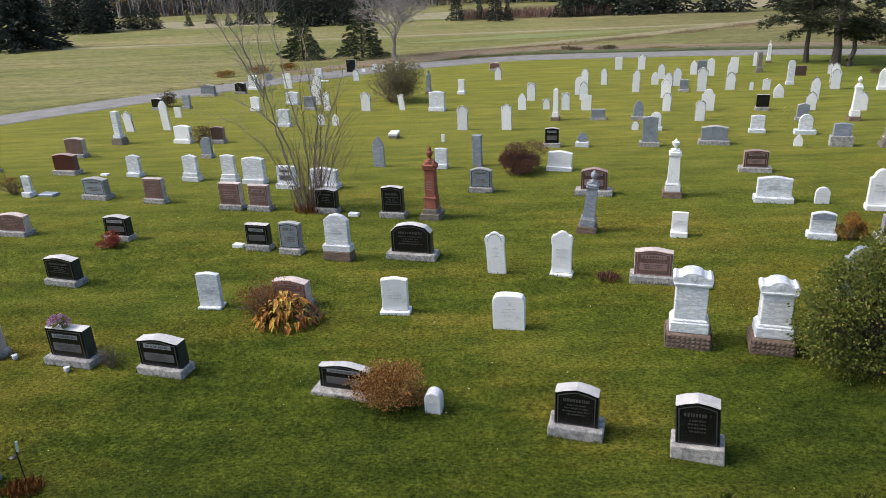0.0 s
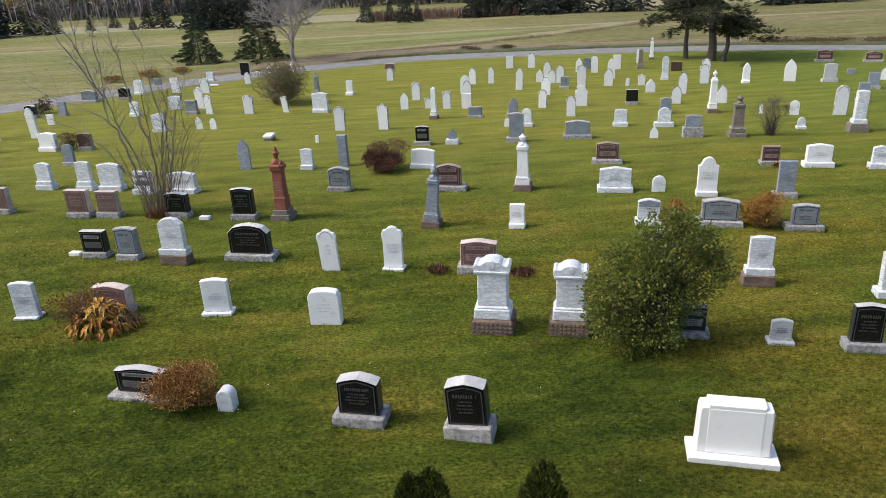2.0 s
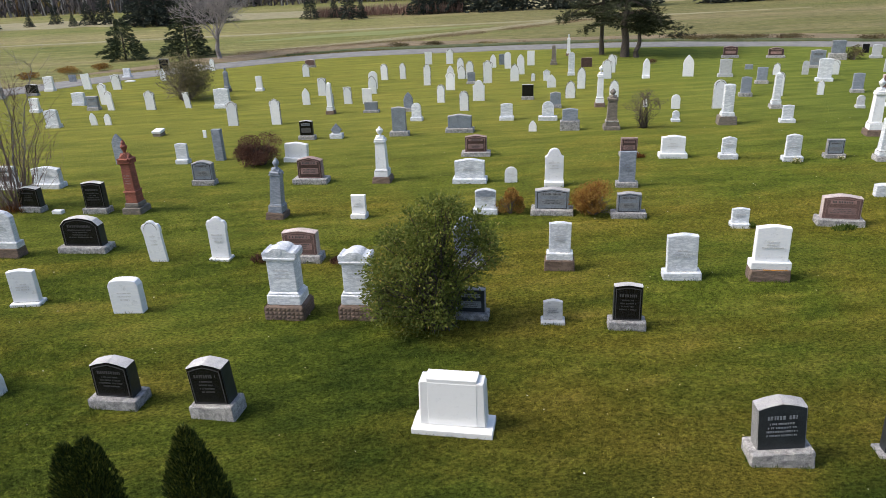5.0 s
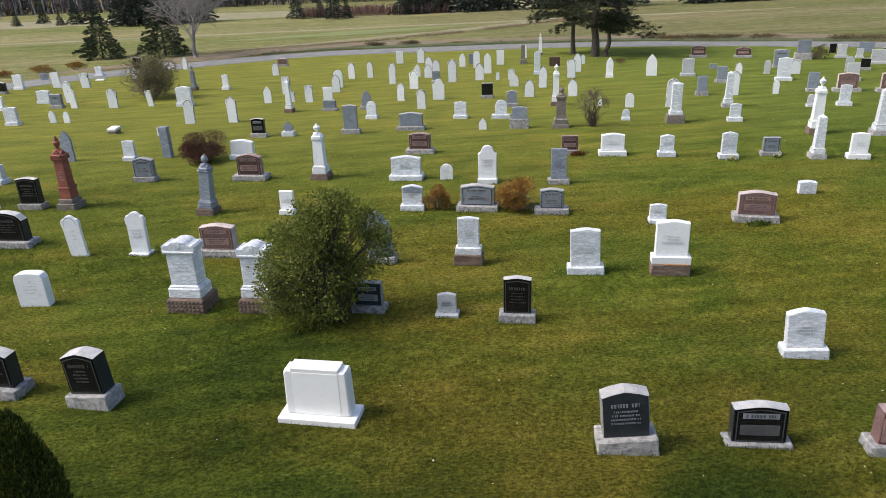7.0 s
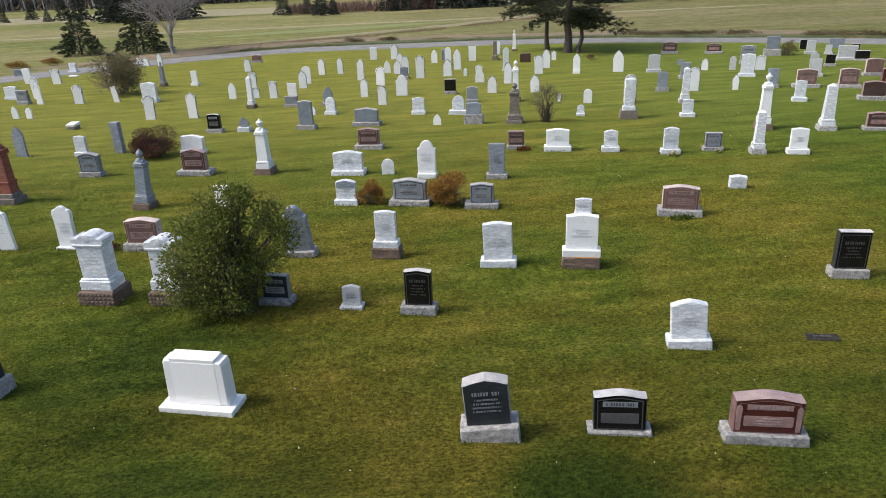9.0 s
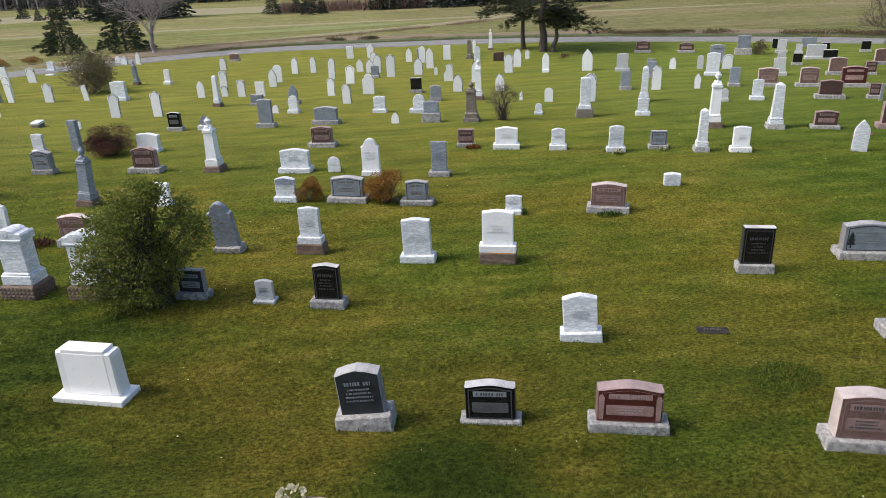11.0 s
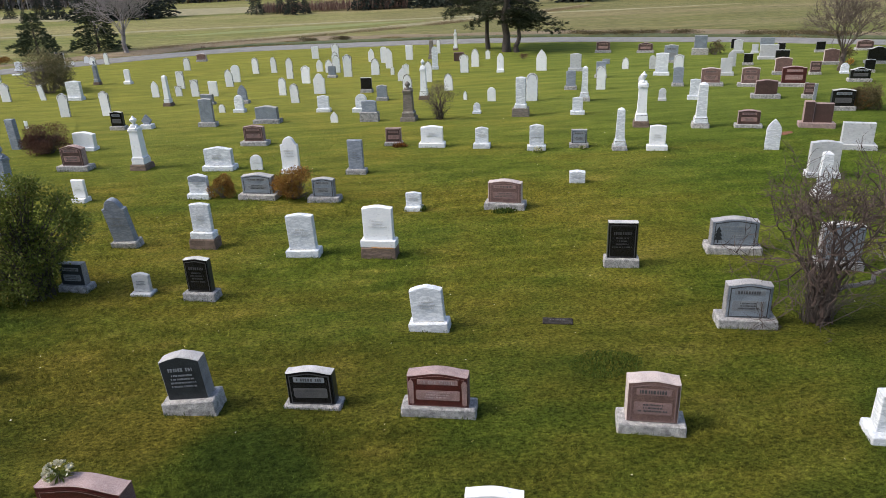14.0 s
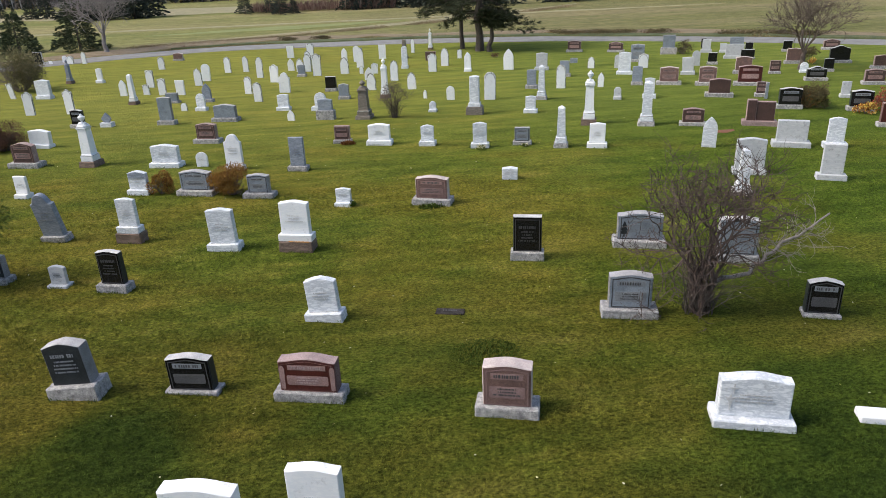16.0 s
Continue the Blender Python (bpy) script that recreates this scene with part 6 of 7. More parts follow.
shrub("scarlet_shrub", 32.7, 18.75, 0.9, 1.0, CRIMSON_LEAF, 900, 0.07, "scarlet autumn shrub beside a headstone", GREY_BARK, 18, 7)
shrub("yellow_plant", 32.0, 18.75, 0.75, 0.36, YELLOW_LEAF, 420, 0.09, "low yellow withering garden plant", GREY_BARK, 10, 6)
shrub("yellow_plant", 37.3, 30.0, 0.55, 0.26, YELLOW_LEAF, 200, 0.08, "low yellow withering garden plant", GREY_BARK, 8, 5)
shrub("evergreen_shrub", 37.6, 30.9, 1.3, 0.7, OLIVE_LEAF, 700, 0.09, "low dull green shrub beside a bare tree", GREY_BARK, 12, 7)
shrub("withered_mound", 22.7, 39.3, 0.6, 0.3, MAROON_LEAF, 260, 0.06, "small withered brown grave planting", GREY_BARK, 8, 5, "garden plant")
shrub("weeping_shrub", -15.9, 37.6, 1.05, 0.95, OLIVE_LEAF, 500, 0.12, "small drooping green ornamental tree", GREY_BARK, 10, 7, "ornamental tree", -0.9)
cedar(2.42, 4.9, 0.64, 1.6, 5, [(-0.25, 0, 1.0), (0.22, 0.05, 1.02), (0.0, -0.1, 0.92)])
cedar(3.57, 4.67, 0.66, 1.78, 6, [(0.0, 0, 1.03), (-0.18, 0.1, 0.9), (0.2, 0.0, 0.85)])

# bare shrubs and trees
def stem_line(soup, pts, r, twigs, reach, depth=1, bend=0.22, tip=0.25):
    """A crooked stem through a few bends, with fine twigs towards its end."""
    pts = [Vector(q) for q in pts]
    full = []
    for a, b in zip(pts, pts[1:]):
        for k in range(3):
            full.append(a.lerp(b, k / 3) + Vector((random.gauss(0, 0.025), random.gauss(0, 0.04), 0)))
    full.append(pts[-1])
    n = len(full) - 1
    for i in range(n):
        ra, rb = (r * (1 - (1 - tip) * u / n) for u in (i, i + 1))
        soup.tube(full[i], full[i + 1], ra, rb, 6)
    for i in range(twigs):
        u = random.uniform(0.3, 1.0) * n
        k = min(n - 1, int(u))
        q = full[k].lerp(full[k + 1], u - k)
        along = (full[k + 1] - full[k]).normalized()
        side = Vector((random.gauss(0, 1), random.gauss(0, 1), random.gauss(0.1, 0.4)))
        grow(soup, q, along + side * 0.55, reach * random.uniform(0.4, 1.1), min(0.013, 0.45 * r) * (1 - 0.5 * u / n), depth, 0.6, 0, None, 3, bend, (1, 3))


def multi_stem_tree(x, y):
    random.seed(21)
    root = thing("multi_stem_tree", x, y, 0, "bare multi-stemmed grey tree with tan suckers round its foot", "bare tree")
    stems = [
        ([(0, -0.03), (-0.3, 1.0), (-0.55, 1.97), (-0.77, 2.63), (-0.88, 3.3), (-1.1, 4.2), (-1.23, 4.8), (-1.27, 5.7)], 0.046, 26),
        ([(-0.85, 3.2), (-1.3, 4.2), (-1.75, 5.0), (-2.25, 5.7)], 0.028, 14),
        ([(-0.76, 2.6), (-1.3, 3.0), (-2.0, 3.3), (-2.8, 3.85)], 0.022, 10),
        ([(-1.1, 4.2), (-1.45, 5.0), (-1.6, 5.7)], 0.022, 9),
        ([(0.06, -0.03), (-0.22, 1.3), (-0.6, 2.6), (-0.75, 3.4), (-0.77, 4.4), (-0.68, 5.3)], 0.034, 20),
        ([(0.12, -0.03), (0.14, 1.1), (0.1, 2.1), (-0.15, 3.2), (-0.27, 4.2), (-0.3, 5.5)], 0.036, 22),
        ([(0.2, -0.03), (0.36, 1.4), (0.55, 2.6), (0.42, 3.7), (0.36, 4.75)], 0.034, 14),
        ([(0.24, -0.03), (0.55, 1.2), (0.85, 2.5), (1.2, 3.3), (1.35, 3.9)], 0.030, 14),
        ([(-0.12, -0.03), (-0.5, 0.9), (-1.0, 1.8), (-1.7, 2.5), (-2.3, 2.8)], 0.026, 10),
        ([(0.0, -0.03), (0.2, 1.5), (0.15, 2.8), (0.3, 3.9)], 0.026, 14),
        ([(0.3, -0.03), (0.5, 1.3), (0.6, 2.4), (0.85, 3.4)], 0.024, 16),
        ([(0.34, -0.03), (0.75, 1.1), (1.05, 2.1), (1.05, 3.1)], 0.024, 16),
        ([(0.15, -0.03), (0.38, 1.8), (0.75, 2.9), (0.7, 3.7)], 0.022, 14),
    ]
    for k, (line, r, twigs) in enumerate(stems):
        s = Soup()
        off = 0.0 if k in (1, 2, 3) else random.uniform(-0.15, 0.15)
        stem_line(s, [(a, off * (1 - b / 6), b) for a, b in line], r * 0.68, int(twigs * 1.7), 0.7, 1, 0.3)
        s.done("stem", TAN_BARK if k > 8 else ASH_BARK, root)
    s = Soup()
    for i in range(115):
        a, k = random.uniform(0, 2 * math.pi), random.random() ** 0.7
        grow(s, (0.12 + 0.5 * k * math.cos(a), 0.4 * k * math.sin(a), -0.03), (0.05 + 0.2 * math.cos(a) * k + random.gauss(0, 0.06), 0.16 * math.sin(a), 1), random.uniform(0.4, 2.2) * (1.15 - 0.5 * k), random.uniform(0.006, 0.010), 1, 0.35, 0, None, 4, 0.14, (1, 3))
    s.done("undergrowth", TAN_BARK, root, "straight tan shoots")["kind"] = "stuff"


def gnarled_shrub(x, y, size, wide, stems, label, seed, limb=True):
    """Dark crowded stems that open into a wide haze of fine crooked grey twigs."""
    random.seed(seed)
    root = thing("gnarled_shrub", x, y, 0, label, "bare shrub")
    for i in range(stems):
        s = Soup()
        a, k = i * 2.4 + random.uniform(-0.4, 0.4), random.uniform(0.2, 1)
        base = Vector((0.12 * size * k * math.cos(a), 0.10 * size * k * math.sin(a), -0.03))
        fork = base + Vector((0.15 * wide * math.cos(a) * k, 0.13 * wide * math.sin(a) * k, size * random.uniform(0.55, 0.95)))
        stem_line(s, [base, base.lerp(fork, 0.5) + Vector((random.gauss(0, 0.05), random.gauss(0, 0.05), 0)), fork], size * random.uniform(0.024, 0.04), 3, 0.35 * size, 1, 0.35, 0.6)
        s.done("stem", RED_BARK, root)
        t = Soup()
        for m in range(2):
            b = a + random.gauss(0, 0.7)
            flat = random.uniform(0.35, 1.0)
            grow(t, fork, (1.5 * flat * math.cos(b), 1.2 * flat * math.sin(b), random.uniform(0.7, 1.9)), wide * random.uniform(0.45, 0.72), 0.016 * size, 3, 1.0, -0.07, None, 4, 0.36, (2, 4))
        t.done("twig_frame", RED_BARK if limb else BROWN_BARK, root, "fine crooked grey-brown twigs")["kind"] = "stuff"
    if limb:
        s = Soup()
        stem_line(s, [(0.1, 0, 0.3), (0.3, -0.08, 0.62), (0.75, -0.1, 0.66), (0.98, -0.08, 0.95), (1.3, -0.02, 1.08), (1.75, 0.05, 1.25), (2.1, 0.1, 1.5)], 0.043, 26, 0.5, 2, 0.4, 0.35)
        s.done("low_limb", ASH_BARK, root, "long grey limb")
    s = Soup()
    for i in range(int(9 * stems)):
        a, k = random.uniform(0, 2 * math.pi), random.random() ** 0.6
        grow(s, (0.2 * size * k * math.cos(a), 0.17 * size * k * math.sin(a), -0.03), (0.1 * math.cos(a) + random.gauss(0, 0.08), 0.12 * math.sin(a), 1), size * random.uniform(0.25, 0.8), random.uniform(0.005, 0.009), 1, 0.5, 0, None, 3, 0.2, (1, 3))
    s.done("undergrowth", DARK_BARK, root, "thick dark shoots")["kind"] = "stuff"


multi_stem_tree(-4.35, 18.6)
tuft_bed("dead_weeds", -4.2, 18.45, 0.9, 0.7, 0.3, RUST_LEAF, 420, 0.02, "brown dead weeds round a tree foot", "weeds")
gnarled_shrub(19.75, 5.95, 1.25, 1.4, 12, "gnarled bare brown shrub with one long low limb", 31)
gnarled_shrub(15.7, 23.2, 0.85, 0.62, 7, "small gnarled bare thorn shrub beside an obelisk", 41, False)


def bare_tree(x, y, h, trunk, spread_w, mat, label, seed, forks):
    """A short trunk that divides again and again into a round haze of fine twigs."""
    random.seed(seed)
    root = thing("bare_tree", x, y, 0, label, "bare tree")
    tr, tw = Soup(), Soup()
    stem_line(tr, [(0, 0, -0.1), (random.gauss(0, 0.08), 0, trunk * 0.5), (random.gauss(0, 0.1), 0, trunk)], 0.028 * h, 0, 0.5, 0, 0.2, 0.75)
    for i in range(forks):
        a = i * 2.4 + random.uniform(-0.3, 0.3)
        flat = random.uniform(0.25, 1.0) * spread_w
        grow(tw, (0, 0, trunk * random.uniform(0.75, 1.0)), (flat * math.cos(a), flat * math.sin(a), 1), (h - trunk) * random.uniform(0.30, 0.42), 0.0075 * h, 4, 0.72, -0.04, None, 4, 0.18, (3, 4))
    tr.done("trunk", mat, root)
    tw.done("twig_frame", mat, root, "fine bare twigs")["kind"] = "stuff"
    return root


bare_tree(35.7, 28.6, 4.4, 0.9, 1.1, BROWN_BARK, "bare grey spreading tree among dark headstones", 51, 11)
bare_tree(-5.0, 55.2, 6.6, 1.6, 0.75, PALE_BARK, "bare pale grey tree at the road edge", 61, 11)
spruce(-12.9, 58.6, 4.1, 3.1, 48, 80, 71, "broad young dark spruce beyond the road", True)
spruce(-7.9, 57.9, 4.3, 4.2, 56, 84, 72, "dark spruce at the road edge", True)
pine(21.55, 45.0, 7.5, 3.2, 81, 0.15, 0.30, "old pine with drooping limbs at the road edge", 22)
pine(22.4, 43.1, 8.5, 4.4, 82, 0.25, 0.25, "large old pine with thick dark trunk at the road edge", 30)
pine(23.0, 42.6, 2.6, 1.5, 83, 0.17, 0.6, "broken pine stem with a few drooping limbs", 6, (0.25, 0.1))

tuft_bed("clover_patch", 16.08, 5.32, 1.1, 0.75, 0.07, TUFT, 1500, 0.016, "low dark green clover patch in mown grass", "weeds")


# ---- the far edge of the fields ----
random.seed(5)
far_tr, far_cr = spruce_meshes(4.6, 6.0, 64, 26, 91, False, 0.62)
far_root = spruce(-48.9, 80.5, 8.0, 8.5, 120, 60, 90, "large dark spruce at the field edge")
mould = thing("spruce_tree", -54.0, 106.0, 0, "dark spruce in the hedge line of the field", "spruce tree", "hedge spruces")
far_tr.done("trunk", DARK_BARK, mould)
far_cr.done("crown", SPRUCE, mould)["kind"] = "stuff"


def hedge_spruce(x, y, s, turn):
    copy_thing(mould, pose(x, y, 0, 0, 0, turn) @ Matrix.Diagonal((s, s, s * 1.05, 1)))


for x in np.arange(-62, -44, 2.1):
    hedge_spruce(x + random.uniform(-0.6, 0.6), 111 + random.uniform(-3, 4), random.uniform(0.8, 1.35) if x < -53 else random.uniform(0.38, 0.72), random.uniform(0, 360))
for x, y, s in ((-42.4, 113, 0.34), (-35.1, 110, 0.30), (-33.2, 111, 0.55), (-31.0, 111, 0.75), (-40.5, 118, 0.45), (-0.5, 99, 0.55), (2.6, 99.5, 0.42), (4.6, 95, 0.6), (6.2, 96, 0.38)):
    hedge_spruce(x, y, s, random.uniform(0, 360))
for lo, hi, y in ((-24.5, -14.0, 102), (14.2, 21.2, 99), (23.4, 29.2, 97.5), (31.9, 36.4, 94.5), (40.5, 44.0, 93), (52, 62, 92)):
    for x in np.arange(lo, hi, 1.7):
        hedge_spruce(x + random.uniform(-0.4, 0.4), y + random.uniform(-1, 1.5), random.uniform(0.75, 1.15), random.uniform(0, 360))


def far_woods():
    """Bare autumn woods behind the fields, too far to tell tree from tree."""
    random.seed(77)
    s, c = Soup(), Soup()
    for i in range(1500):
        x = random.uniform(-190, 140)
        y = 150 - 0.33 * x * (1 if x > 0 else 0.25) + random.random() ** 1.5 * 45
        h = random.uniform(7, 13)
        s.tube((x, y, -0.1), (x + random.gauss(0, 0.4), y, h), 0.14, 0.04, 4)
        for k in range(9):
            z = h * random.uniform(0.12, 1.0)
            s.leaf((x, y, z), (random.gauss(0, 1), random.gauss(0, 1), 1.2), random.uniform(1.2, 3.0), 0.25)
        for k in range(5):
            s.leaf((x + random.gauss(0, 1.2), y + random.gauss(0, 1), random.uniform(0, 1.6)), (random.gauss(0, 0.4), 0, 1), random.uniform(0.8, 2.0), 0.7)
        if random.random() < 0.16:
            for k in range(40):
                u = random.random()
                a = random.uniform(0, 6.3)
                rr = 2.0 * (1 - u) + 0.2
                c.leaf((x + rr * math.cos(a) * 0.6, y + rr * math.sin(a) * 0.6, 0.3 + u * h), (math.cos(a), math.sin(a), -0.1), rr, rr * 0.5)
    birch, gold = Soup(), Soup()
    for i in range(620):
        x = random.uniform(-190, 140)
        y = 149 - 0.33 * x * (1 if x > 0 else 0.25) + random.random() * 14
        h = random.uniform(6, 11)
        lean = random.gauss(0, 0.5)
        birch.tube((x, y, -0.1), (x + lean, y, h), 0.13, 0.04, 4)
        for k in range(5):
            z = h * random.uniform(0.35, 0.95)
            birch.tube((x + lean * z / h, y, z), (x + lean * z / h + random.gauss(0, 1.0), y, z + random.uniform(0.8, 1.8)), 0.05, 0.02, 3)
        if random.random() < 0.3 and noise.noise(Vector((x * 0.05, 0, 0))) > -0.05:
            for k in range(90):
                gold.leaf((x + random.gauss(0, 0.9), y + random.gauss(0, 0.6), h * random.uniform(0.35, 1.0)), (random.gauss(0, 1), random.gauss(0, 1), random.gauss(0, 1)), random.uniform(0.3, 0.6), 0.35)
    tagged(birch.done("birch_stems", BIRCH), "pale thin birch stems along the wood edge", "woods", kind="stuff")
    tagged(gold.done("golden_crowns", GOLD), "golden autumn crowns in the far woods", "woods", kind="stuff")
    tagged(s.done("autumn_woods", WOODS), "bare grey-brown autumn woods behind the fields", "woods", kind="stuff")
    tagged(c.done("dark_woods", SPRUCE), "dark conifers among the far woods", "woods", kind="stuff")


def verge(name, side, offset, width, n, h, mat, label, seed):
    """Rank dry grass along the road."""
    random.seed(seed)
    s = Soup()
    for i in range(n):
        x = random.uniform(-34, 52)
        clump = noise.noise(Vector((x * 0.35, 3.0 * seed, 0)))
        low = 0.4 if x < -1 else 1.0
        if random.random() > (0.55 + clump) * low:
            continue
        y = road_y(x) + side * (offset + random.random() ** 1.4 * width)
        s.leaf((x, y, -0.02), (random.gauss(0, 0.3), random.gauss(0, 0.3), 1), h * low * random.uniform(0.4, 1.1) * (0.6 + 1.5 * max(0.0, clump)), random.uniform(0.02, 0.05))
    tagged(s.done(name, mat), label, "grass", kind="stuff")


def bank_grass():
    """Tall dry grass along the near edge of the mown track and behind the ditch."""
    random.seed(79)
    s = Soup()
    for i in range(26000):
        u = random.uniform(0, 29)
        x, y = -4 + 1.6 * u, 59.4 + 0.42 * u + 0.019 * u * u
        clump = noise.noise(Vector((x * 0.3, 7.0, 0)))
        if random.random() > 0.6 + clump:
            continue
        s.leaf((x + random.gauss(0, 0.5), y - random.random() ** 1.2 * 3.2 + random.gauss(0, 0.3), -0.02), (random.gauss(0, 0.8), random.gauss(0, 0.8), 1), random.uniform(0.05, 0.15), random.uniform(0.03, 0.07))
    tagged(s.done("bank_grass", PINK_GRASS), "tall pinkish dry grass along the field track", "grass", kind="stuff")


def red_brush():
    random.seed(78)
    s = Soup()
    for i in range(2600):
        x = random.uniform(0, 20)
        y = 101.5 - 0.12 * x + random.gauss(0, 1.2)
        s.leaf((x, y, 0), (random.gauss(0, 0.15), 0, 1), random.uniform(0.6, 1.7), 0.09)
    tagged(s.done("reed_belt", REED), "reddish dry reeds along the far ditch", "reeds", kind="stuff")


far_woods()
red_brush()
bank_grass()
verge("verge_grass", 1, 1.75, 2.6, 80000, 0.15, DRY_GRASS, "rank dry verge grass beyond the road", 3)
verge("verge_weeds", 1, 2.3, 1.2, 5000, 0.22, MAROON_LEAF, "dark dead weeds in the road ditch", 4)
for x, y, w, h in ((-16.5, 49.2, 1.6, 0.5), (-14.4, 50.6, 1.8, 0.6), (-12.6, 51.6, 1.4, 0.5)):
    shrub("verge_bush", x, y, w, h, TAWNY_LEAF, 900, 0.09, "low autumn-brown bush on the road verge", GREY_BARK, 14, 7)


random.seed(46)
weeds = [(random.choice((11.0, 29.0, 33.0, 38.0, 42.0)) + random.gauss(0, 2.0), random.uniform(2.6, 4.2), random.uniform(1.6, 3.8), random.uniform(0.22, 0.45)) for i in range(15)]
for x, away, w, h in weeds:
    shrub("verge_bush", x, road_y(x) + away, w, h, OLIVE_LEAF, 900, 0.09, "low brown-green weed clump on the road verge", GREY_BARK, 10, 9)


# ---- small grave goods ----
bouquet(-6.9, 10.32, 0.72, 0.34, PETAL, "pink and white silk flowers on a black headstone", 70)
bouquet(9.6, 2.85, 0.94, 0.26, CREAM, "cream silk flowers on a red headstone", 40)
bouquet(18.1, 17.42, 0.0, 0.3, CREAM, "cream flowers at the foot of a marble stone", 16)
bouquet(19.5, 17.42, 0.0, 0.18, CREAM, "small cream flowers at the foot of a grey stone", 12)
tuft_bed("grave_planting", 15.98, 12.2, 0.6, 0.25, 0.16, TUFT, 260, 0.025, "low green planting before a pink headstone", "garden plant")
tuft_bed("grave_planting", 14.1, 12.8, 0.2, 0.2, 0.18, TUFT, 120, 0.02, "small green tuft beside a marble stone", "garden plant")
tuft_bed("grave_planting", 13.95, 19.25, 0.5, 0.25, 0.22, RUST_LEAF, 160, 0.03, "withered planting before a brown headstone", "garden plant")
shrub("dead_shrub", -6.05, 10.1, 0.4, 0.5, OLIVE_LEAF, 420, 0.03, "dark dead shrub beside a black headstone", GREY_BARK, 12, 5, "garden plant")
tuft_bed("grave_planting", -5.75, 7.0, 0.5, 0.4, 0.22, RUST_LEAF, 260, 0.025, "withered brown planting round a solar lamp", "garden plant")


def garden_stake(x, y):
    root = thing("garden_stake", x, y, 20, "thin dark garden stake with a small lamp head", "garden stake")
    rod = Soup()
    rod.tube((0, 0, -0.05), (0.0, 0, 0.52), 0.008, 0.008, 6)
    rod.done("rod", METAL, root)
    part("lamp_head", lathe([(0.015, 0), (0.05, 0.02), (0.05, 0.035), (0.02, 0.05)], 10, 0.4), METAL, root, "small round lamp head").location = (-0.05, 0, 0)
    part("flag", slab([(0, 0.5), (0.02, 0.66), (0.05, 0.66), (0.03, 0.5)], 0.01, 0), FACE["marble"], root, "pale metal leaf")


def grave_vase(x, y, label):
    root = thing("vase", x, y, 0, label, "vase")
    part("bowl", lathe([(0.03, 0), (0.05, 0.04), (0.042, 0.08), (0.052, 0.09)], 14), FACE["marble"], root)


garden_stake(-5.8, 7.15)
grave_vase(-6.75, 9.98, "small pale stone vase before a black headstone")
grave_vase(-7.95, 10.45, "small pale stone vase beside a brown headstone")
headstone(-6.55, 7.15, 0.7, 0.42, 'grey', 'seg', die=0.5, yaw=-4)


# ---- grass and fallen leaves ----
def value_noise(p, scale, seed):
    """Smooth random values between 0 and 1 over the plane."""
    grid = np.random.default_rng(seed).random((256, 256))
    q = p * scale
    i = np.floor(q).astype(int)
    f = q - i
    f = f * f * (3 - 2 * f)
    a, b = i % 256, (i + 1) % 256
    low = grid[a[:, 0], a[:, 1]] * (1 - f[:, 0]) + grid[b[:, 0], a[:, 1]] * f[:, 0]
    high = grid[a[:, 0], b[:, 1]] * (1 - f[:, 0]) + grid[b[:, 0], b[:, 1]] * f[:, 0]
    return low * (1 - f[:, 1]) + high * f[:, 1]


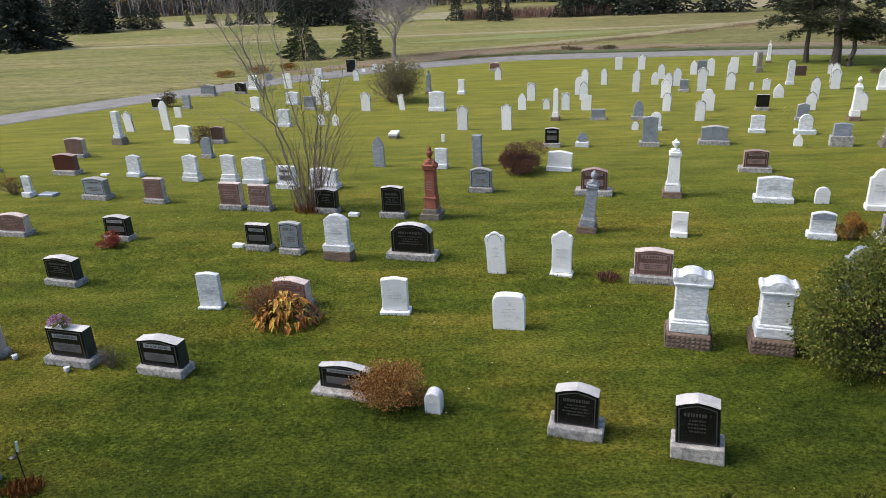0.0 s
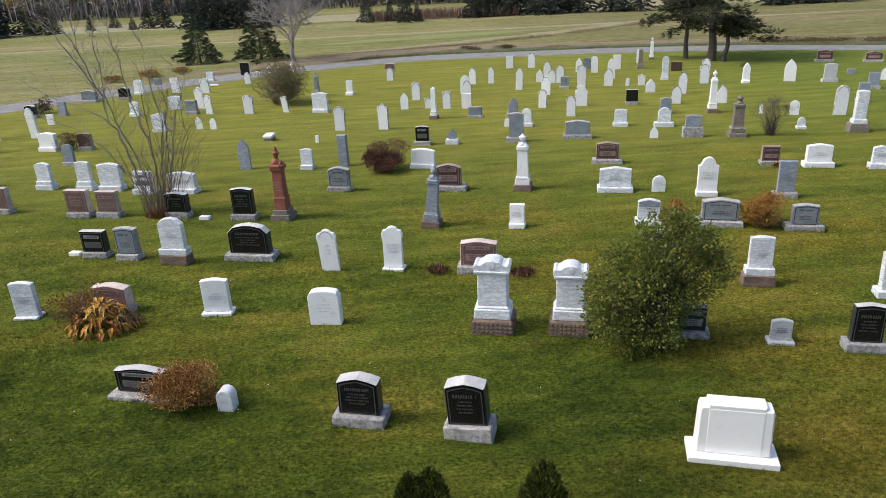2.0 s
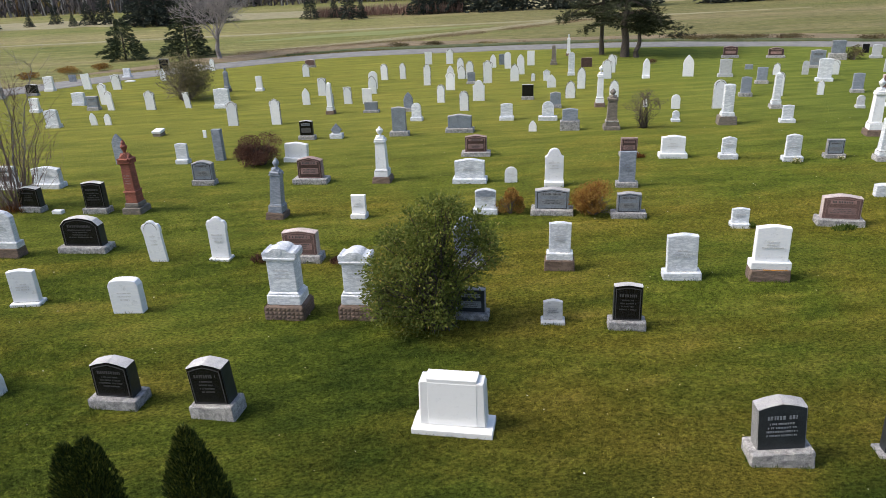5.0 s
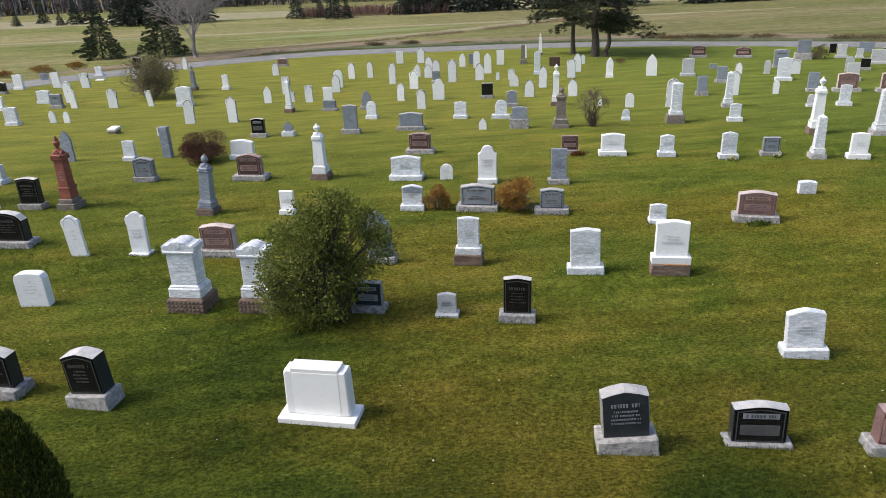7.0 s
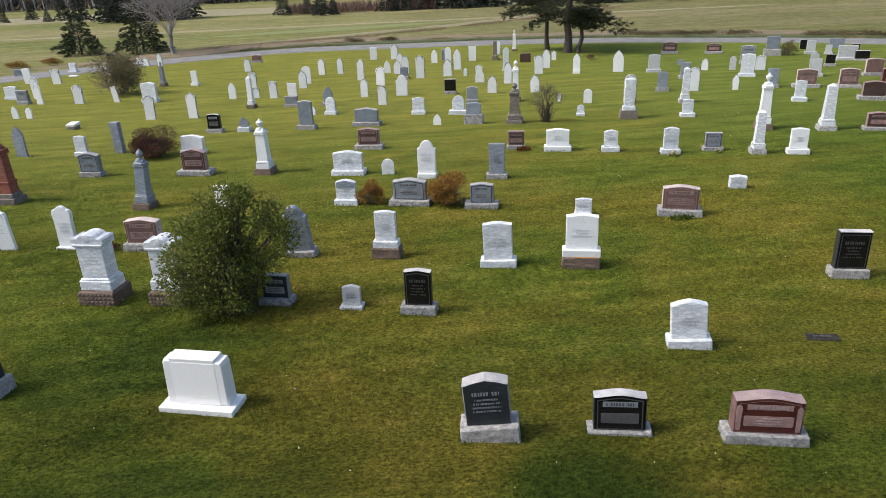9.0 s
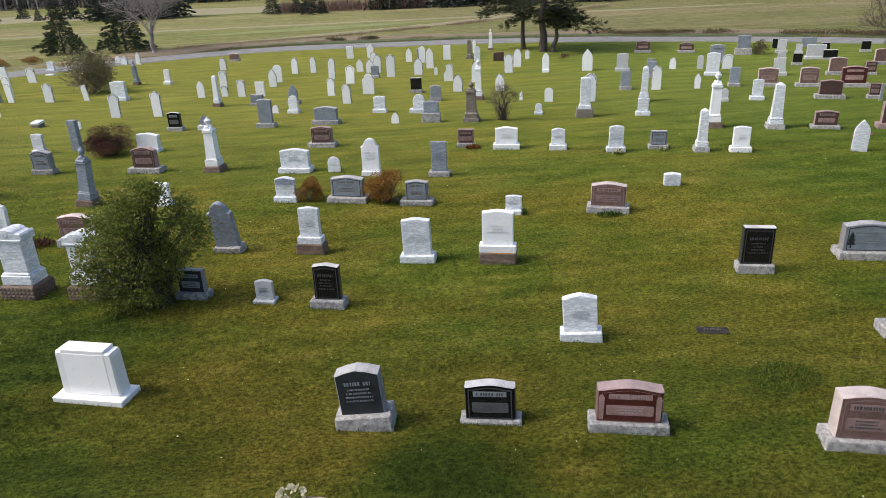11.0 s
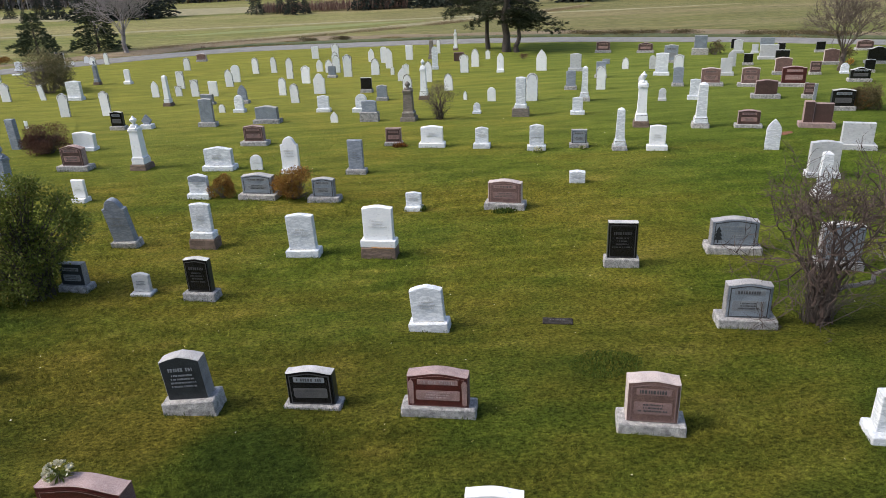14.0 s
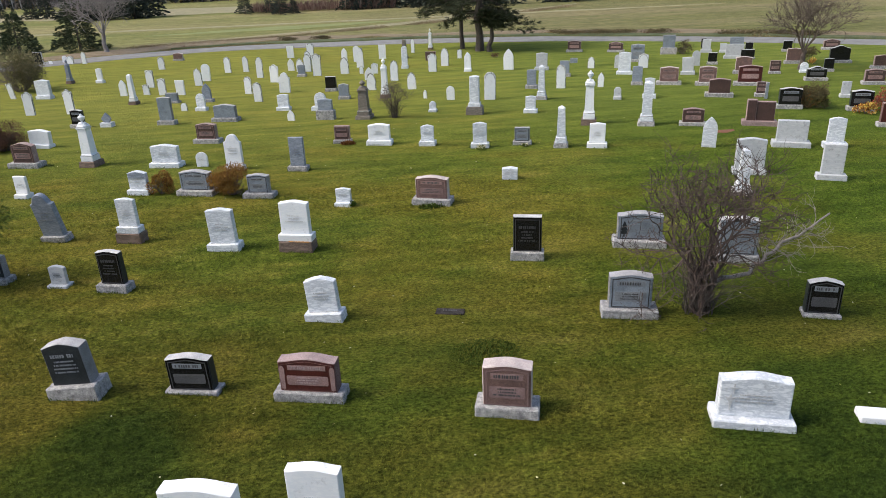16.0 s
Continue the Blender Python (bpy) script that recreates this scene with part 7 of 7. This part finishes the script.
def lawn_grass(near=2400.0):
    """Mown blades, thinning and widening with the distance from the near rows."""
    rng = np.random.default_rng(1)
    spots = []
    for y in np.arange(-9, 23, 0.5):
        x0, x1 = -9 - 0.62 * max(y, 0), 24 + 0.62 * max(y, 0)
        thin = (9.0 / max(y, 9.0)) ** 2 if y > 0 else 0.25
        n = int((x1 - x0) * 0.5 * near * thin)
        q = np.stack([rng.uniform(x0, x1, n), rng.uniform(y, y + 0.5, n)], 1)
        spots.append(q[q[:, 1] < np.array([road_y(v) - 2.0 if -25 < v < 47 else 30.0 for v in q[:, 0]])])
    p = np.concatenate(spots)
    tuft = 0.3 * value_noise(p, 7.0, 3) + 0.5 * value_noise(p, 19.0, 5) + 0.2 * value_noise(p, 2.1, 4)
    keep = rng.random(len(p)) < (3.0 * tuft - 0.75) * np.clip((23.0 - p[:, 1]) / 10.0, 0.0, 1.0)
    p, tuft = p[keep], tuft[keep]
    n = len(p)
    far = np.maximum(p[:, 1], 9.0) / 9.0
    h = rng.uniform(0.014, 0.032, n) * (0.1 + 1.9 * tuft) * far ** 0.3 * np.clip((24.0 - p[:, 1]) / 10.0, 0.1, 1.0)
    w = 0.0046 * far * rng.uniform(0.6, 1.3, n)
    a, b = rng.uniform(0, 2 * np.pi, n), rng.uniform(0, 2 * np.pi, n)
    tilt = np.clip(rng.normal(1.02, 0.28, n), 0.1, 1.4)
    v = np.zeros((n, 3, 3), np.float32)
    v[:, 0, 0], v[:, 0, 1] = p[:, 0] + w * np.cos(a), p[:, 1] + w * np.sin(a)
    v[:, 1, 0], v[:, 1, 1] = p[:, 0] - w * np.cos(a), p[:, 1] - w * np.sin(a)
    v[:, 2, 0], v[:, 2, 1] = p[:, 0] + h * np.sin(tilt) * np.cos(b), p[:, 1] + h * np.sin(tilt) * np.sin(b)
    v[:, :2, 2], v[:, 2, 2] = -0.012, h * np.cos(tilt) + 0.004
    me = bpy.data.meshes.new("lawn_grass")
    me.vertices.add(3 * n)
    me.vertices.foreach_set("co", v.ravel())
    me.loops.add(3 * n)
    me.loops.foreach_set("vertex_index", np.arange(3 * n, dtype=np.int32))
    me.polygons.add(n)
    me.polygons.foreach_set("loop_start", np.arange(0, 3 * n, 3, dtype=np.int32))
    me.update()
    me.validate()
    tagged(link_mesh("lawn_grass", me, BLADES), "short green and yellowing mown grass between the graves", "grass", kind="stuff")


lawn_grass()


def untrimmed_grass():
    """Longer tufts that the mower leaves along the stones."""
    random.seed(15)
    s = Soup()
    for m, w, d in PLOTS:
        at = m.translation
        if at.y > 20 or at.x > 26 or at.x < -12:
            continue
        for i in range(int(170 * (w + d))):
            u, side = random.uniform(-0.5, 0.5), random.choice((0, 0, 1, 2, 3))
            out = random.random() ** 2 * 0.07
            q = ((u * w, -d / 2 - out), (u * w, d / 2 + out), (-w / 2 - out, u * d), (w / 2 + out, u * d))[side]
            if noise.noise(Vector((at.x + q[0] * 5, at.y * 3 + q[1] * 5, 0))) < -0.12:
                continue
            s.leaf(m @ Vector((q[0], q[1], -0.015)), (random.gauss(0, 0.4), random.gauss(0, 0.4), 1), random.uniform(0.03, 0.085), random.uniform(0.006, 0.012))
    tagged(s.done("untrimmed_grass", TUFT), "longer dark green tufts along the stone feet", "grass", kind="stuff")


untrimmed_grass()


def fallen_leaves():
    random.seed(9)
    s = Soup()
    for i in range(420):
        x, y = random.uniform(-10, 25), 1 + random.random() ** 1.2 * 22
        a = random.uniform(0, 6.3)
        s.leaf((x, y, 0.05), (math.cos(a), math.sin(a), 0.1), random.uniform(0.02, 0.042), random.uniform(0.015, 0.03))
    tagged(s.done("fallen_leaves", FALLEN), "scattered pale fallen leaves on the grass", "leaves", kind="stuff")


fallen_leaves()
